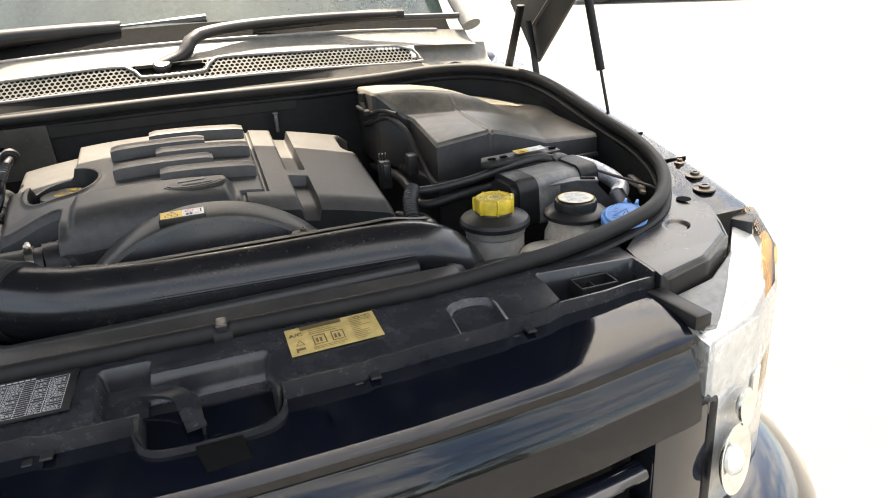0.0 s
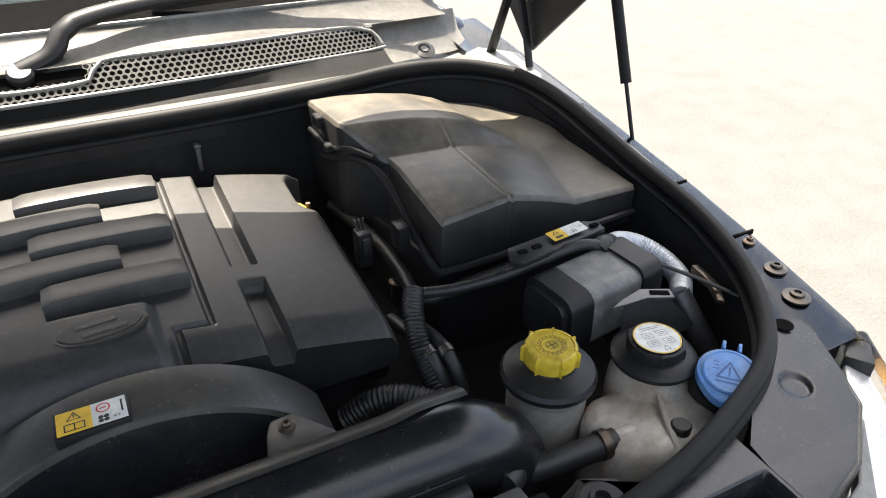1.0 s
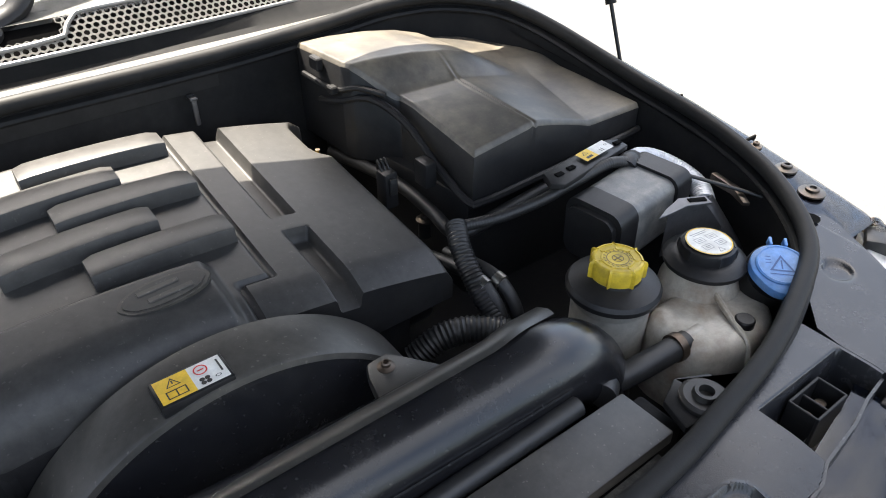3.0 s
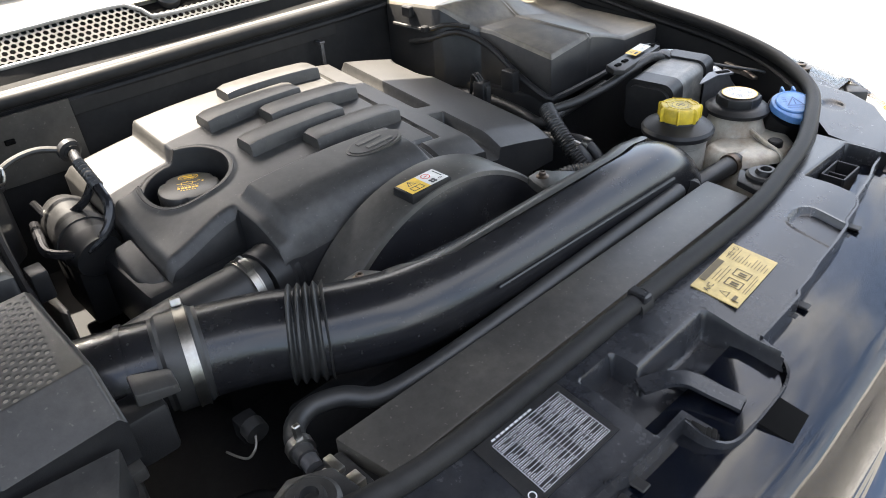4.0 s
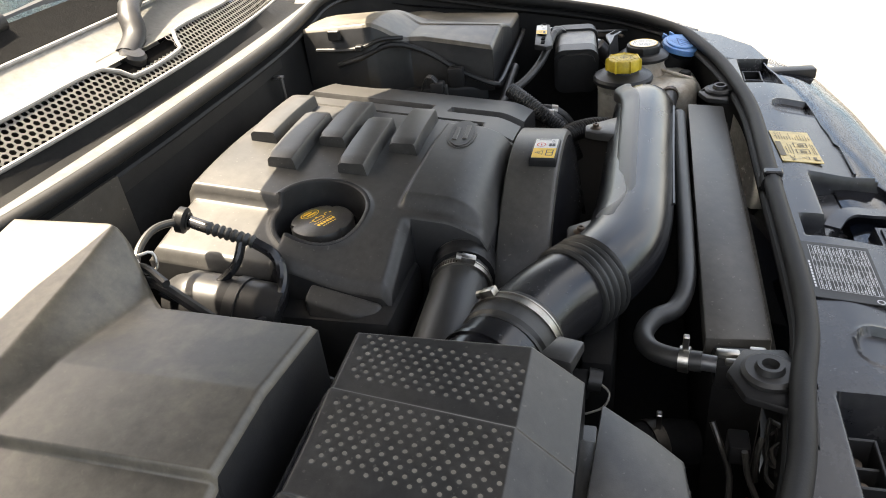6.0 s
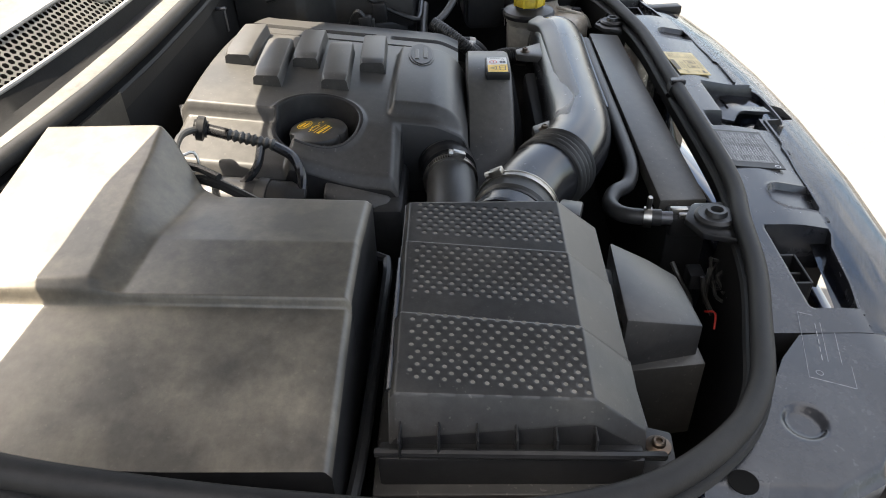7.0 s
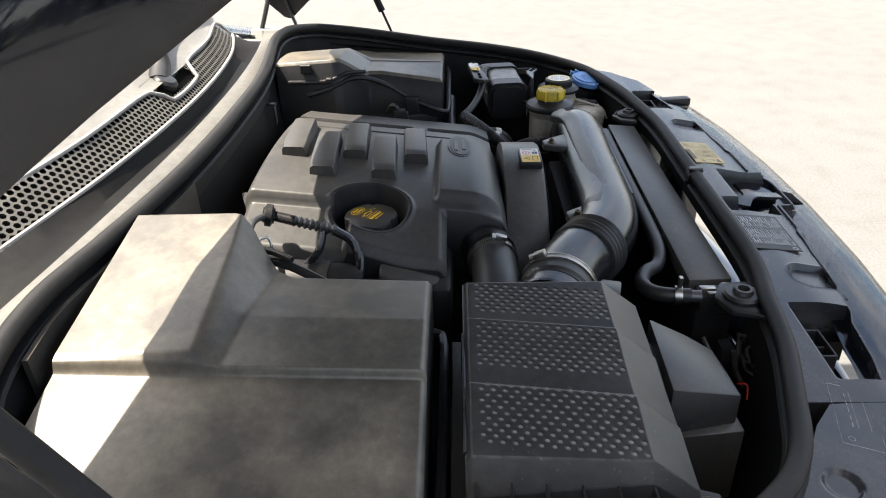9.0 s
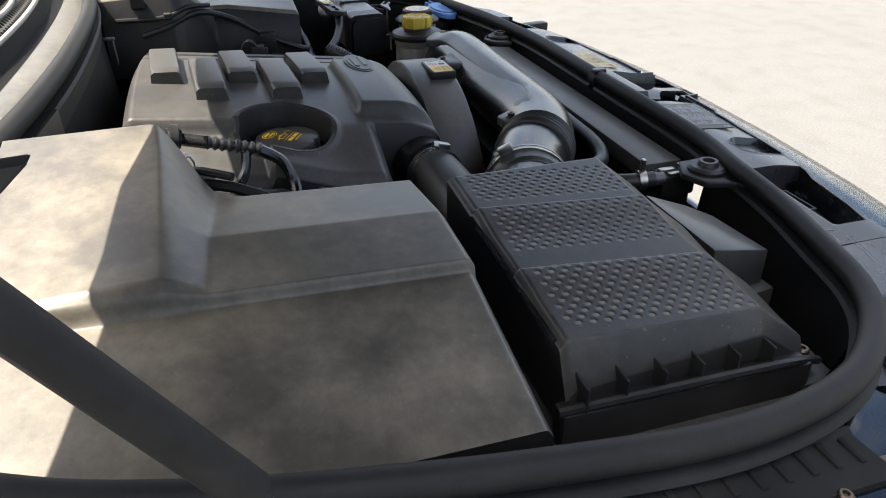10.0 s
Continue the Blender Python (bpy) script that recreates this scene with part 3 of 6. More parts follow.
# headlights
for s in (1, -1):
    outline = [(0.603, -0.150), (0.70, -0.11), (0.77, -0.055), (0.83, 0.02), (0.86, 0.10), (0.845, 0.11), (0.79, 0.045), (0.72, -0.02), (0.605, -0.07)]
    lamp = part("headlight", prism([(s * x, y, 0.988 + 0.32 * max(0, y + 0.05)) for x, y in outline], 0.70, 0.98, 0.004), REFLECTOR, car, "silver headlamp body behind clear lens")
    lens_o = [(0.598, -0.164), (0.70, -0.126), (0.785, -0.065), (0.85, 0.01), (0.885, 0.105), (0.862, 0.112), (0.835, 0.03), (0.775, -0.04), (0.70, -0.09), (0.60, -0.125)]
    part("lens", prism([(s * x, y, 1.0 + 0.33 * max(0, y + 0.05)) for x, y in lens_o], 0.70, 0.99, 0.006), LENS, lamp, "clear plastic headlamp lens")
    part("indicator", prism([(s * 0.845, 0.02), (s * 0.877, 0.10), (s * 0.86, 0.105), (s * 0.83, 0.04)], 0.72, 0.97, 0.003), ORANGE, lamp, "amber indicator lens")
    part("lamp_bowl", lathe([(0.030, 0.0), (0.048, 0.010), (0.050, 0.014), (0.046, 0.014), (0.020, 0.004)], (s * 0.652, -0.146, 0.795), 28, tilt=(80, 0, s * 28)), CHROME, lamp, "chrome lamp bowl")
    part("bulb_shield", lathe([(0.020, 0.0), (0.022, 0.006), (0.016, 0.014), (0.004, 0.018)], (s * 0.653, -0.152, 0.795), 24, tilt=(80, 0, s * 28)), REFLECTOR, lamp, "round bulb shield")
    part("lamp_bowl", lathe([(0.014, 0.0), (0.026, 0.008), (0.027, 0.012), (0.022, 0.012), (0.010, 0.004)], (s * 0.668, -0.140, 0.872), 28, tilt=(80, 0, s * 32)), CHROME, lamp, "small chrome lamp bowl")
    part("lamp_fin", prism([(s * 0.70, -0.115), (s * 0.72, -0.118), (s * 0.79, -0.045), (s * 0.775, -0.035)], 0.84, 0.90, 0.004), CHROME, lamp, "bright reflector step")

# grey lamp carriers and black brackets above the headlight
for s in (1, -1):
    part("lamp_carrier", prism([(s * px, py, pz) for px, py, pz in ((0.612, -0.125, 1.004), (0.612, -0.060, 1.018), (0.686, -0.040, 1.020), (0.765, 0.016, 1.026), (0.795, 0.052, 1.030), (0.725, -0.030, 1.008), (0.632, -0.125, 1.000))], 0.93, 1.0, 0.003), MESH, car, "grey plastic lamp carrier")
    part("bracket", box(-0.014, 0.014, -0.045, 0.045, -0.010, 0.010, 0.003, m=Matrix.Translation((s * 0.582, -0.105, 1.026)) @ Matrix.Rotation(radians(s * 8), 4, "Z")), PLASTIC, car, "black plastic bracket")
    part("bracket", prism([(s * 0.822, 0.088), (s * 0.858, 0.108), (s * 0.872, 0.088), (s * 0.842, 0.058)], 1.0, 1.044, 0.003), RUBBER, car, "black headlamp bracket")

# scuttle: silver-grey ledge behind the seal, band painted dark, grille strip, upper panel
XS = [i * 0.02 - 0.80 for i in range(81)]
def swept(rows_of, xs=XS, thick=0.003):
    bm = bmesh.new()
    rows = [[bm.verts.new((x, y, z)) for y, z in rows_of(x)] for x in xs]
    for a, b in zip(rows, rows[1:]):
        for i in range(len(a) - 1):
            bm.faces.new((a[i], a[i + 1], b[i + 1], b[i]))
    bmesh.ops.solidify(bm, geom=bm.faces[:], thickness=thick)
    return bm


def bow(x):
    return 0.104 * (x / 0.6) ** 2 - 0.0225, -0.029 * (x / 0.6) ** 2 - 0.004


scuttle = thing("scuttle_panel", (0, 0.95, 1.2), "grey plastic scuttle panel below the windscreen", "car panel")


REAR = SEAL_HALF[-9:]


def ledge(x):
    k = (x / 0.5) ** 2
    y0 = float(np.interp(abs(x), [p[0] for p in REAR[::-1]], [p[1] for p in REAR[::-1]])) + 0.006
    z0 = float(np.interp(abs(x), [p[0] for p in REAR[::-1]], [p[2] for p in REAR[::-1]])) - 0.010
    y1, z1 = 0.871 + 0.037 * k, 1.2125 - 0.012 * k
    return [(y0, z0 - 0.025), (y0 + 0.003, z0), (y0 * 0.6 + y1 * 0.4, z0 * 0.6 + z1 * 0.4 + 0.003), (y1, z1)]


def band(x):
    k = (x / 0.5) ** 2
    return [(0.872 + 0.037 * k, 1.2115 - 0.012 * k), (0.8825 + 0.050 * k, 1.2165 - 0.015 * k), (0.889 + 0.072 * k, 1.2375 - 0.020 * k)]


def upper(x):
    dy, dz = bow(x)
    return [(0.952 + dy, 1.279 + dz), (0.975 + dy, 1.283 + dz), (1.01 + dy, 1.292 + dz), (1.030 + dy, 1.304 + dz), (1.037 + dy, 1.311 + dz)]


part("ledge", swept(ledge), SCUTTLE, scuttle, "grey ledge behind the seal")
# the grey band's shaded face is painted black
part("shaded_band", swept(band, [x for x in XS if abs(x) < 0.61]), SEALING, scuttle, "band below the grille, painted black for its shade")
part("upper_panel", swept(upper), SCUTTLE, scuttle, "grey panel under the windscreen")
part("panel_lip", tube([(x, 1.037 + bow(x)[0], 1.3115 + bow(x)[1]) for x in XS[3:-3:4]], 0.0035, 8, 0.03), SCUTTLE, scuttle, "raised rear lip of the panel")
for s in (1, -1):
    part("end_panel", swept(lambda x: [(y, z) for y, z in [(0.893 + bow(x)[0], 1.217 + bow(x)[1]), (0.95 + bow(x)[0], 1.245 + bow(x)[1]), (0.975 + bow(x)[0], 1.283 + bow(x)[1])]], [s * (0.60 + 0.02 * k) for k in range(13)]), SCUTTLE, scuttle, "grey end of the scuttle")
    part("end_base", prism([(s * 0.60, 0.905, 1.166), (s * 0.80, 0.93, 1.152), (s * 0.875, 0.99, 1.148), (s * 0.885, 1.25, 1.160), (s * 0.60, 1.25, 1.172)], 1.05, 1.14, 0.004), SCUTTLE, scuttle, "grey panel beside the hinge")
    part("clip", lathe([(0.023, 0), (0.023, 0.003), (0.013, 0.006), (0.010, 0.003), (0.008, 0.006)], (s * 0.703, 1.025, 1.182), 24, tilt=(26, 0, 0)), RUBBER, scuttle, "round trim clip")


def honeycomb():
    """A strip of thin webs round hexagonal holes, laid on the sloping grille face."""
    bm = bmesh.new()
    pitch = 0.0112
    nu, nv = int(1.18 / pitch), 6
    place = lambda u, w: (u, 0.9125 + bow(u)[0] + 0.040 * w, 1.2415 + bow(u)[1] + 0.0375 * w)
    for j in range(nv):
        for i in range(nu):
            u = -0.59 + (i + 0.5 * (j % 2)) * pitch
            w = (j + 0.5) / nv
            if -0.07 < u < 0.075 and w > 0.42:
                continue
            outer, inner = [], []
            for k in range(6):
                a = math.pi / 6 + k * math.pi / 3
                for lst, r in ((outer, 0.58), (inner, 0.40)):
                    lst.append(bm.verts.new(place(u + r * pitch * math.cos(a), w + r * math.sin(a) / nv * 1.16)))
            for k in range(6):
                bm.faces.new((outer[k], outer[(k + 1) % 6], inner[(k + 1) % 6], inner[k]))
    bmesh.ops.solidify(bm, geom=bm.faces[:], thickness=-0.0015)
    return bm


part("grille_mesh", honeycomb(), MESH, scuttle, "honeycomb air intake mesh", smooth=0)["kind"] = "stuff"
# near-black sheet paints the shade behind the honeycomb
part("painted_grille_void", swept(lambda x: [(0.915 + bow(x)[0], 1.236 + bow(x)[1]), (0.955 + bow(x)[0], 1.272 + bow(x)[1])], [x for x in XS if abs(x) <= 0.60]), HOLE, scuttle)


def grille_frame(pts, r=0.0035):
    return tube([(u, 0.9125 + bow(u)[0] + 0.040 * w, 1.2425 + bow(u)[1] + 0.0375 * w) for u, w in pts], r, 8, 0.02)


part("grille_frame", grille_frame([(-0.60, 0.0), (-0.3, 0.0), (0, 0.0), (0.3, 0.0), (0.57, 0.0), (0.6, 0.2), (0.55, 0.95), (0.3, 1.0), (0.10, 1.0), (0.075, 0.45), (-0.06, 0.42), (-0.09, 1.0), (-0.3, 1.0), (-0.60, 1.0), (-0.62, 0.5), (-0.60, 0.0)]), SCUTTLE, scuttle, "raised grey rim of the grille")
part("wiper_well", swept(lambda x: [(0.93, 1.245), (0.94, 1.262), (0.955, 1.280)], [-0.07 + 0.01 * k for k in range(15)]), SCUTTLE, scuttle, "grey well round the wiper spindle")

# wiper
wiper = thing("wiper", (-0.014, 0.94, 1.262), "black wiper arm and blade resting below the windscreen", "wiper")
part("spindle_cap", lathe([(0.020, -0.01), (0.020, 0.012), (0.016, 0.017), (0.004, 0.018)], (-0.014, 0.937, 1.262), 24, tilt=(25, 0, 0)), PLASTIC, wiper)
ARM = [(-0.014, 0.945, 1.270), (0.03, 0.955, 1.285), (0.045, 0.962, 1.300), (0.075, 0.982, 1.324), (0.2, 1.02, 1.334), (0.4, 1.05, 1.332), (0.56, 1.055, 1.326)]
part("arm", tube(ARM, lambda q: 0.019 - 0.008 * q, 12, 0.015, flat=0.8), PLASTIC, wiper, "curved black wiper arm")
part("blade", tube([(0.20, 1.040, 1.320), (0.45, 1.062, 1.320), (0.74, 1.085, 1.305)], 0.008, 8, 0.03), RUBBER, wiper, "thin rubber wiper blade")
part("blade_holder", tube([(0.36, 1.055, 1.327), (0.5, 1.062, 1.327), (0.58, 1.066, 1.322)], 0.014, 10, 0.03), PLASTIC, wiper)
wiper2 = thing("wiper", (-0.55, 1.06, 1.32), "black wiper blade of the far side on the windscreen", "wiper")
part("blade", tube([(-0.75, 1.09, 1.310), (-0.4, 1.090, 1.332), (-0.06, 1.085, 1.342), (0.1, 1.085, 1.348)], 0.013, 8, 0.03), RUBBER, wiper2)
part("blade_holder", tube([(-0.6, 1.075, 1.332), (-0.3, 1.080, 1.344), (-0.09, 1.075, 1.346)], lambda q: 0.024 - 0.008 * q, 12, 0.03), PLASTIC, wiper2, "rounded black blade holder")

# windscreen, pillars, roof
# matt black strip stands in for the shade between panel lip and glass
part("windscreen_shade_strip", swept(lambda x: [(1.034 + bow(x)[0], 1.303 + bow(x)[1]), (1.040 + bow(x)[0], 1.308 + bow(x)[1]), (1.060 + bow(x)[0], 1.3225 + bow(x)[1]), (1.088 + bow(x)[0], 1.347 + bow(x)[1]), (1.090 + bow(x)[0], 1.341 + bow(x)[1])], [i * 0.05 - 0.75 for i in range(31)], 0.003), LINER, car, "wide black strip painted for the shade under the windscreen")
part("windscreen", swept(lambda x: [(1.06 + bow(x)[0], 1.318 + bow(x)[1]), (1.30 + bow(x)[0], 1.545 + bow(x)[1]), (1.68 + bow(x)[0] * 0.8, 1.905)], [i * 0.05 - 0.75 for i in range(31)], 0.005), GLASSY, car, "dark windscreen glass")
for s in (1, -1):
    part("a_pillar", tube([(s * 0.81, 1.17, 1.27), (s * 0.785, 1.27, 1.38), (s * 0.74, 1.55, 1.66), (s * 0.70, 1.82, 1.93)], 0.030, 12, 0.05, flat=0.8), SCUTTLE, car, "grey windscreen pillar")
part("roof", box(-0.74, 0.74, 1.74, 4.2, 1.90, 1.98, 0.03, 3), PAINT, car)
part("cabin", box(-0.90, 0.90, 1.15, 4.5, 0.40, 1.20, 0.05, 3), PAINT, car)
part("cabin_glass", box(-0.76, 0.76, 1.92, 4.2, 1.15, 1.91, 0.04, 3), GLASSY, car)
for sx in (1, -1):
    for y in (0.55, 3.4):
        part("wheel", lathe([(0.2, -0.12), (0.33, -0.12), (0.36, -0.09), (0.36, 0.09), (0.33, 0.12), (0.2, 0.12)], (sx * 0.82, y, 0.36), 32, tilt=(0, 90, 0)), RUBBER, car)


# bonnet, propped open: a sloping panel with deep side skirts
def skirt_z(y):
    return 1.460 - 0.743 * (y - 0.66)


def bonnet(inset=0.0, drop=0.0, thick=0.022):
    bm = bmesh.new()
    rows = []
    xs = [(i * 0.045 - 0.90) * (1 - inset) for i in range(41)]
    for x in xs:
        k = abs(x) / 0.90
        ye = -0.5 * inset + float(np.interp(abs(x), [0.0, 0.30, 0.39, 0.50, 0.60, 0.75, 0.90], [0.826, 0.822, 0.832, 0.858, 0.868, 0.898, 0.935]))
        row = []
        for n in range(13):
            # front run is unseen and overlong, added to darken the front of the bay
            y = ye + (-0.30 + 0.10 * k * k - ye) * n / 12
            row.append(bm.verts.new((x, y, skirt_z(y) + 0.115 + 0.035 * (1 - k ** 2.5) - drop)))
        rows.append(row)
    for a, c in zip(rows, rows[1:]):
        for i in range(len(a) - 1):
            bm.faces.new((a[i], c[i], c[i + 1], a[i + 1]))
    bmesh.ops.solidify(bm, geom=bm.faces[:], thickness=thick)
    return bm


def skirt(s):
    bm = bmesh.new()
    rows = []
    for i in range(31):
        y = 0.95 - 1.15 * i / 30
        low = skirt_z(y) + 0.03 * float(step01(np.array(y), 0.90, 0.95)) + 0.008 * min(max((y - 0.50) / 0.12, 0.0), 1.0)
        rows.append([bm.verts.new((s * px, y, low + h)) for px, h in ((0.892, 0.004), (0.898, 0.0), (0.9005, 0.004), (0.899, 0.05), (0.893, 0.09), (0.878, 0.122))])
    for a, c in zip(rows, rows[1:]):
        for k in range(len(a) - 1):
            bm.faces.new((a[k], c[k], c[k + 1], a[k + 1]))
    bmesh.ops.solidify(bm, geom=bm.faces[:], thickness=0.006)
    return bm


hood = part("bonnet", bonnet(), PAINT, car, "raised black bonnet")
part("liner", bonnet(0.04, 0.034, 0.008), LINER, hood, "matt black liner under the bonnet")
for s in (1, -1):
    part("bonnet_skirt", skirt(s), PAINT, hood, "glossy black side of the raised bonnet")
    part("skirt_seal", tube([(s * 0.887, y, skirt_z(y) + 0.020) for y in (0.93, 0.7, 0.4, 0.1, -0.20)], 0.007, 8, 0.05), RUBBER, hood, "rubber trim along the bonnet side")
    part("corner_cover", prism([(s * px, py, pz) for px, py, pz in ((0.845, 0.71, 1.150), (0.886, 0.72, 1.146), (0.890, 0.96, 1.172), (0.82, 1.01, 1.178), (0.765, 0.965, 1.186), (0.775, 0.895, 1.186), (0.815, 0.845, 1.174), (0.838, 0.79, 1.162))], 1.10, 1.15, 0.004), SCUTTLE, car, "grey cover between seal and wing")
    hinge = part("hinge", join(tube([(s * 0.835, 0.99, 1.150), (s * 0.84, 0.965, 1.22), (s * 0.85, 0.93, 1.33)], 0.013, 8, 0.02, flat=0.5),
                               tube([(s * 0.872, 0.885, 1.150), (s * 0.872, 0.90, 1.20), (s * 0.87, 0.93, 1.29)], 0.009, 8, 0.02, flat=0.5),
                               prism([(s * 0.80, 0.90), (s * 0.80, 1.03), (s * 0.885, 1.03), (s * 0.885, 0.86)], 1.12, 1.150, 0.008)), PLASTIC, car, "black bonnet hinge links")
    plate = prism([(0.70, 1.37), (0.905, 1.19), (0.925, 1.195), (1.07, 1.33), (1.02, 1.36), (0.90, 1.36)], 0.884, 0.892, 0.002)
    plate.transform(Matrix(((0, 0, s, 0), (1, 0, 0, 0), (0, 1, 0, 0), (0, 0, 0, 1))))
    part("hinge_plate", plate, PLASTIC, hood, "black pressed plate at the bonnet corner")
    strut = thing("gas_strut", (s * 0.905, 0.607, 1.092), "black gas strut holding up the bonnet", "strut", group="bonnet struts")
    a = Vector((s * 0.915, 0.607, 1.092)) if s > 0 else Vector((-0.890, 0.593, 1.112))
    d = Vector((0, 0.41, 1.0)).normalized() if s > 0 else Vector((0, 0.530, 0.848)).normalized()
    e = a + d * (0.131 if s > 0 else 0.137)
    top = a + d * 0.40
    part("rod", tube([a, e], 0.0036, 12, 0.05), PLASTIC, strut, "thin dark rod")
    part("cylinder", tube([e, e + d * 0.004, top], lambda q: 0.0098 if q > 0.01 else 0.0075, 16, 0.05), SEALING, strut, "black strut cylinder")
    part("ball_end", lathe([(0.004, -0.012), (0.010, -0.006), (0.010, 0.006), (0.004, 0.012)], a, 14), PLASTIC, strut)

# ---- bonnet seal ----
seal = thing("bonnet_seal", (0.02, 0.0, 1.06), "black rubber bonnet seal running round the engine bay", "rubber seal")
def seal_run(pts):
    return tube([(x, y, z - 0.002) for x, y, z in pts], 0.0115, 14, 0.012)


main = [(0.03, 0.005, 1.073)] + SEAL_HALF[1:] + SEAL_NEAR + [(0.012, 0.005, 1.073)]
part("seal_tube", seal_run(main), SEALING, seal)
part("seal_foot", tube([(x, y, z - 0.022) for x, y, z in main], 0.0135, 10, 0.02, flat=0.5), SEALING, seal, "flat gripping foot of the seal")
# glossy pad added so the seal joint catches a highlight
part("joint_glint", box(0.014, 0.028, -0.008, 0.016, 1.074, 1.0845, 0.002, 1), DUCT, seal, "glossy pad added for the highlight on the joint")
part("seal_joint", tube([(0.010, 0.005, 1.066), (0.032, 0.005, 1.066)], 0.0145, 12, 0.01), SEALING, seal, "pinched joint in the seal")

# ---- slam panel cover ----
def slam_edge(x):
    return np.interp(np.abs(x), [0.0, 0.13, 0.165, 0.175, 0.205, 0.245, 0.30, 0.345, 0.355, 0.405, 0.43, 0.50, 0.54, 0.60], [-0.113, -0.111, -0.110, -0.105, -0.104, -0.099, -0.096, -0.092, -0.087, -0.082, -0.072, -0.064, -0.055, -0.048])


def slam_rim(x):
    return 1.0555 - 0.006 * float(step01(np.array(abs(x)), 0.35, 0.60))


def slam_height(X, Y):
    U = np.abs(X)
    z = 1.064 - 0.012 * step01(-Y, 0.03, 0.12) - 0.008 * step01(U, 0.35, 0.62)
    # latch recess, and the trough that leads to it
    rec = step01(X, -0.072, -0.066) * (1 - step01(X, 0.058, 0.066)) * step01(-Y, 0.048, 0.056)
    rec = np.maximum(rec, 0.8 * step01(X, -0.116, -0.110) * (1 - step01(X, -0.066, -0.060)) * step01(-Y, 0.018, 0.024) * (1 - step01(-Y, 0.100, 0.106)))
    z = z - 0.034 * rec
    for c, at in ((1, 0.508), (-1, 0.474)):
        sx = X * c
        # corner sockets
        s = step01(sx, at - 0.080, at - 0.074) * (1 - step01(sx, at + 0.066, at + 0.072)) * step01(-Y, 0.0, 0.006)
        z = z - 0.07 * s
        # U-shaped press mark
        inside = np.hypot(np.maximum(np.abs(sx - (0.315 if c > 0 else 0.322)) - 0.008, 0), np.maximum(Y + 0.056, 0))
        z = z - 0.008 * (1 - step01(inside, 0.019, 0.0225))
        z = z + 0.0012 * step01(inside, 0.021, 0.023) * (1 - step01(inside, 0.023, 0.027))
    return z


def slam_keep(X, Y):
    gap = ((np.abs(X - 0.512) < 0.056) | (np.abs(X + 0.480) < 0.056)) & (Y < -0.038)
    back = Y < np.interp(np.abs(X), [0.0, 0.27, 0.40, 0.50, 0.60], [0.0, 0.003, 0.017, 0.036, 0.064])
    return back & ((Y > slam_edge(X)) | (((X + 0.004) / 0.075) ** 4 + ((Y + 0.10) / 0.056) ** 4 < 1)) & ~gap


slam = thing("slam_panel_cover", (0, -0.05, 1.0), "satin black plastic cover along the front of the bay", "plastic cover")
moulded("cover", relief("cover", -0.585, 0.585, -0.158, 0.056, 0.0021, slam_height, 1.018, slam_keep), SLAM, PLASTIC, slam, "satin black moulded cover")
for c, x0, n in ((1, 0.072, 103), (-1, 0.080, 101)):
    part("edge_lip", tube([(c * (x0 + 0.005 * k), float(slam_edge(np.array(x0 + 0.005 * k))) - 0.0005, slam_rim(x0 + 0.005 * k)) for k in range(n)], 0.0, 8, 0.004, ring=[(-0.0016, -0.034), (0.0016, -0.034), (0.0016, 0.0), (-0.0016, 0.0)]), SLAM, slam, "thin upright lip")
part("bowl_rim", tube([(0.074, -0.108, 1.053), (0.073, -0.122, 1.048), (0.070, -0.138, 1.042), (0.056, -0.151, 1.038), (0.03, -0.156, 1.036), (-0.03, -0.157, 1.036), (-0.062, -0.153, 1.037), (-0.077, -0.138, 1.042), (-0.080, -0.114, 1.051)], 0.0, 8, 0.006,
                      ring=[(-0.0014, -0.022), (0.0014, -0.022), (0.0014, 0.0), (-0.0014, 0.0)]), SLAM, slam, "thin upright rim of the latch recess")
for x in (0.174, 0.376, -0.16, -0.346):
    y = float(slam_edge(np.array(x)))
    part("clip", join(box(x - 0.006, x + 0.006, y - 0.016, y, 1.036, 1.039, 0.001, 1), box(x - 0.024, x - 0.014, y - 0.012, y, 1.030, 1.034, 0.001, 1)), PLASTIC, slam, "small black snap clip")
for c in (1, -1):
    q, w = (0.506, 0.0) if c > 0 else (-0.462, 0.012)
    bars = [box(q - 0.028, q + 0.028, y + w, y + w + 0.003, 0.99, 1.047, 0.0008, 1) for y in (-0.040, -0.009)]
    bars += [box(q + x - 0.0015, q + x + 0.0015, w - 0.038, w - 0.007, 0.99, h, 0.0008, 1) for x, h in ((-0.027, 1.047), (0.0, 1.040), (0.027, 1.047))]
    sock = part("socket", join(*bars), PLASTIC, slam, "square two-cell socket frame")
    for x in (-0.013, 0.014):
        part("pin", tube([(q + x, w - 0.023, 0.99), (q + x, w - 0.023, 1.030)], 0.006, 10, 0.02), BOLT, sock)
latch = thing("bonnet_latch", (-0.014, -0.100, 1.026), "black bonnet latch sunk in the front cover", "latch")
part("lever", tube([(-0.069, -0.058, 1.050), (-0.044, -0.072, 1.052), (-0.030, -0.088, 1.052), (-0.024, -0.112, 1.048), (-0.018, -0.140, 1.044)], 0.0, 8, 0.006, ring=[(-0.010, -0.004), (0.010, -0.004), (0.010, 0.0), (-0.010, 0.0)]), SLAM, latch, "bent flat steel lever")
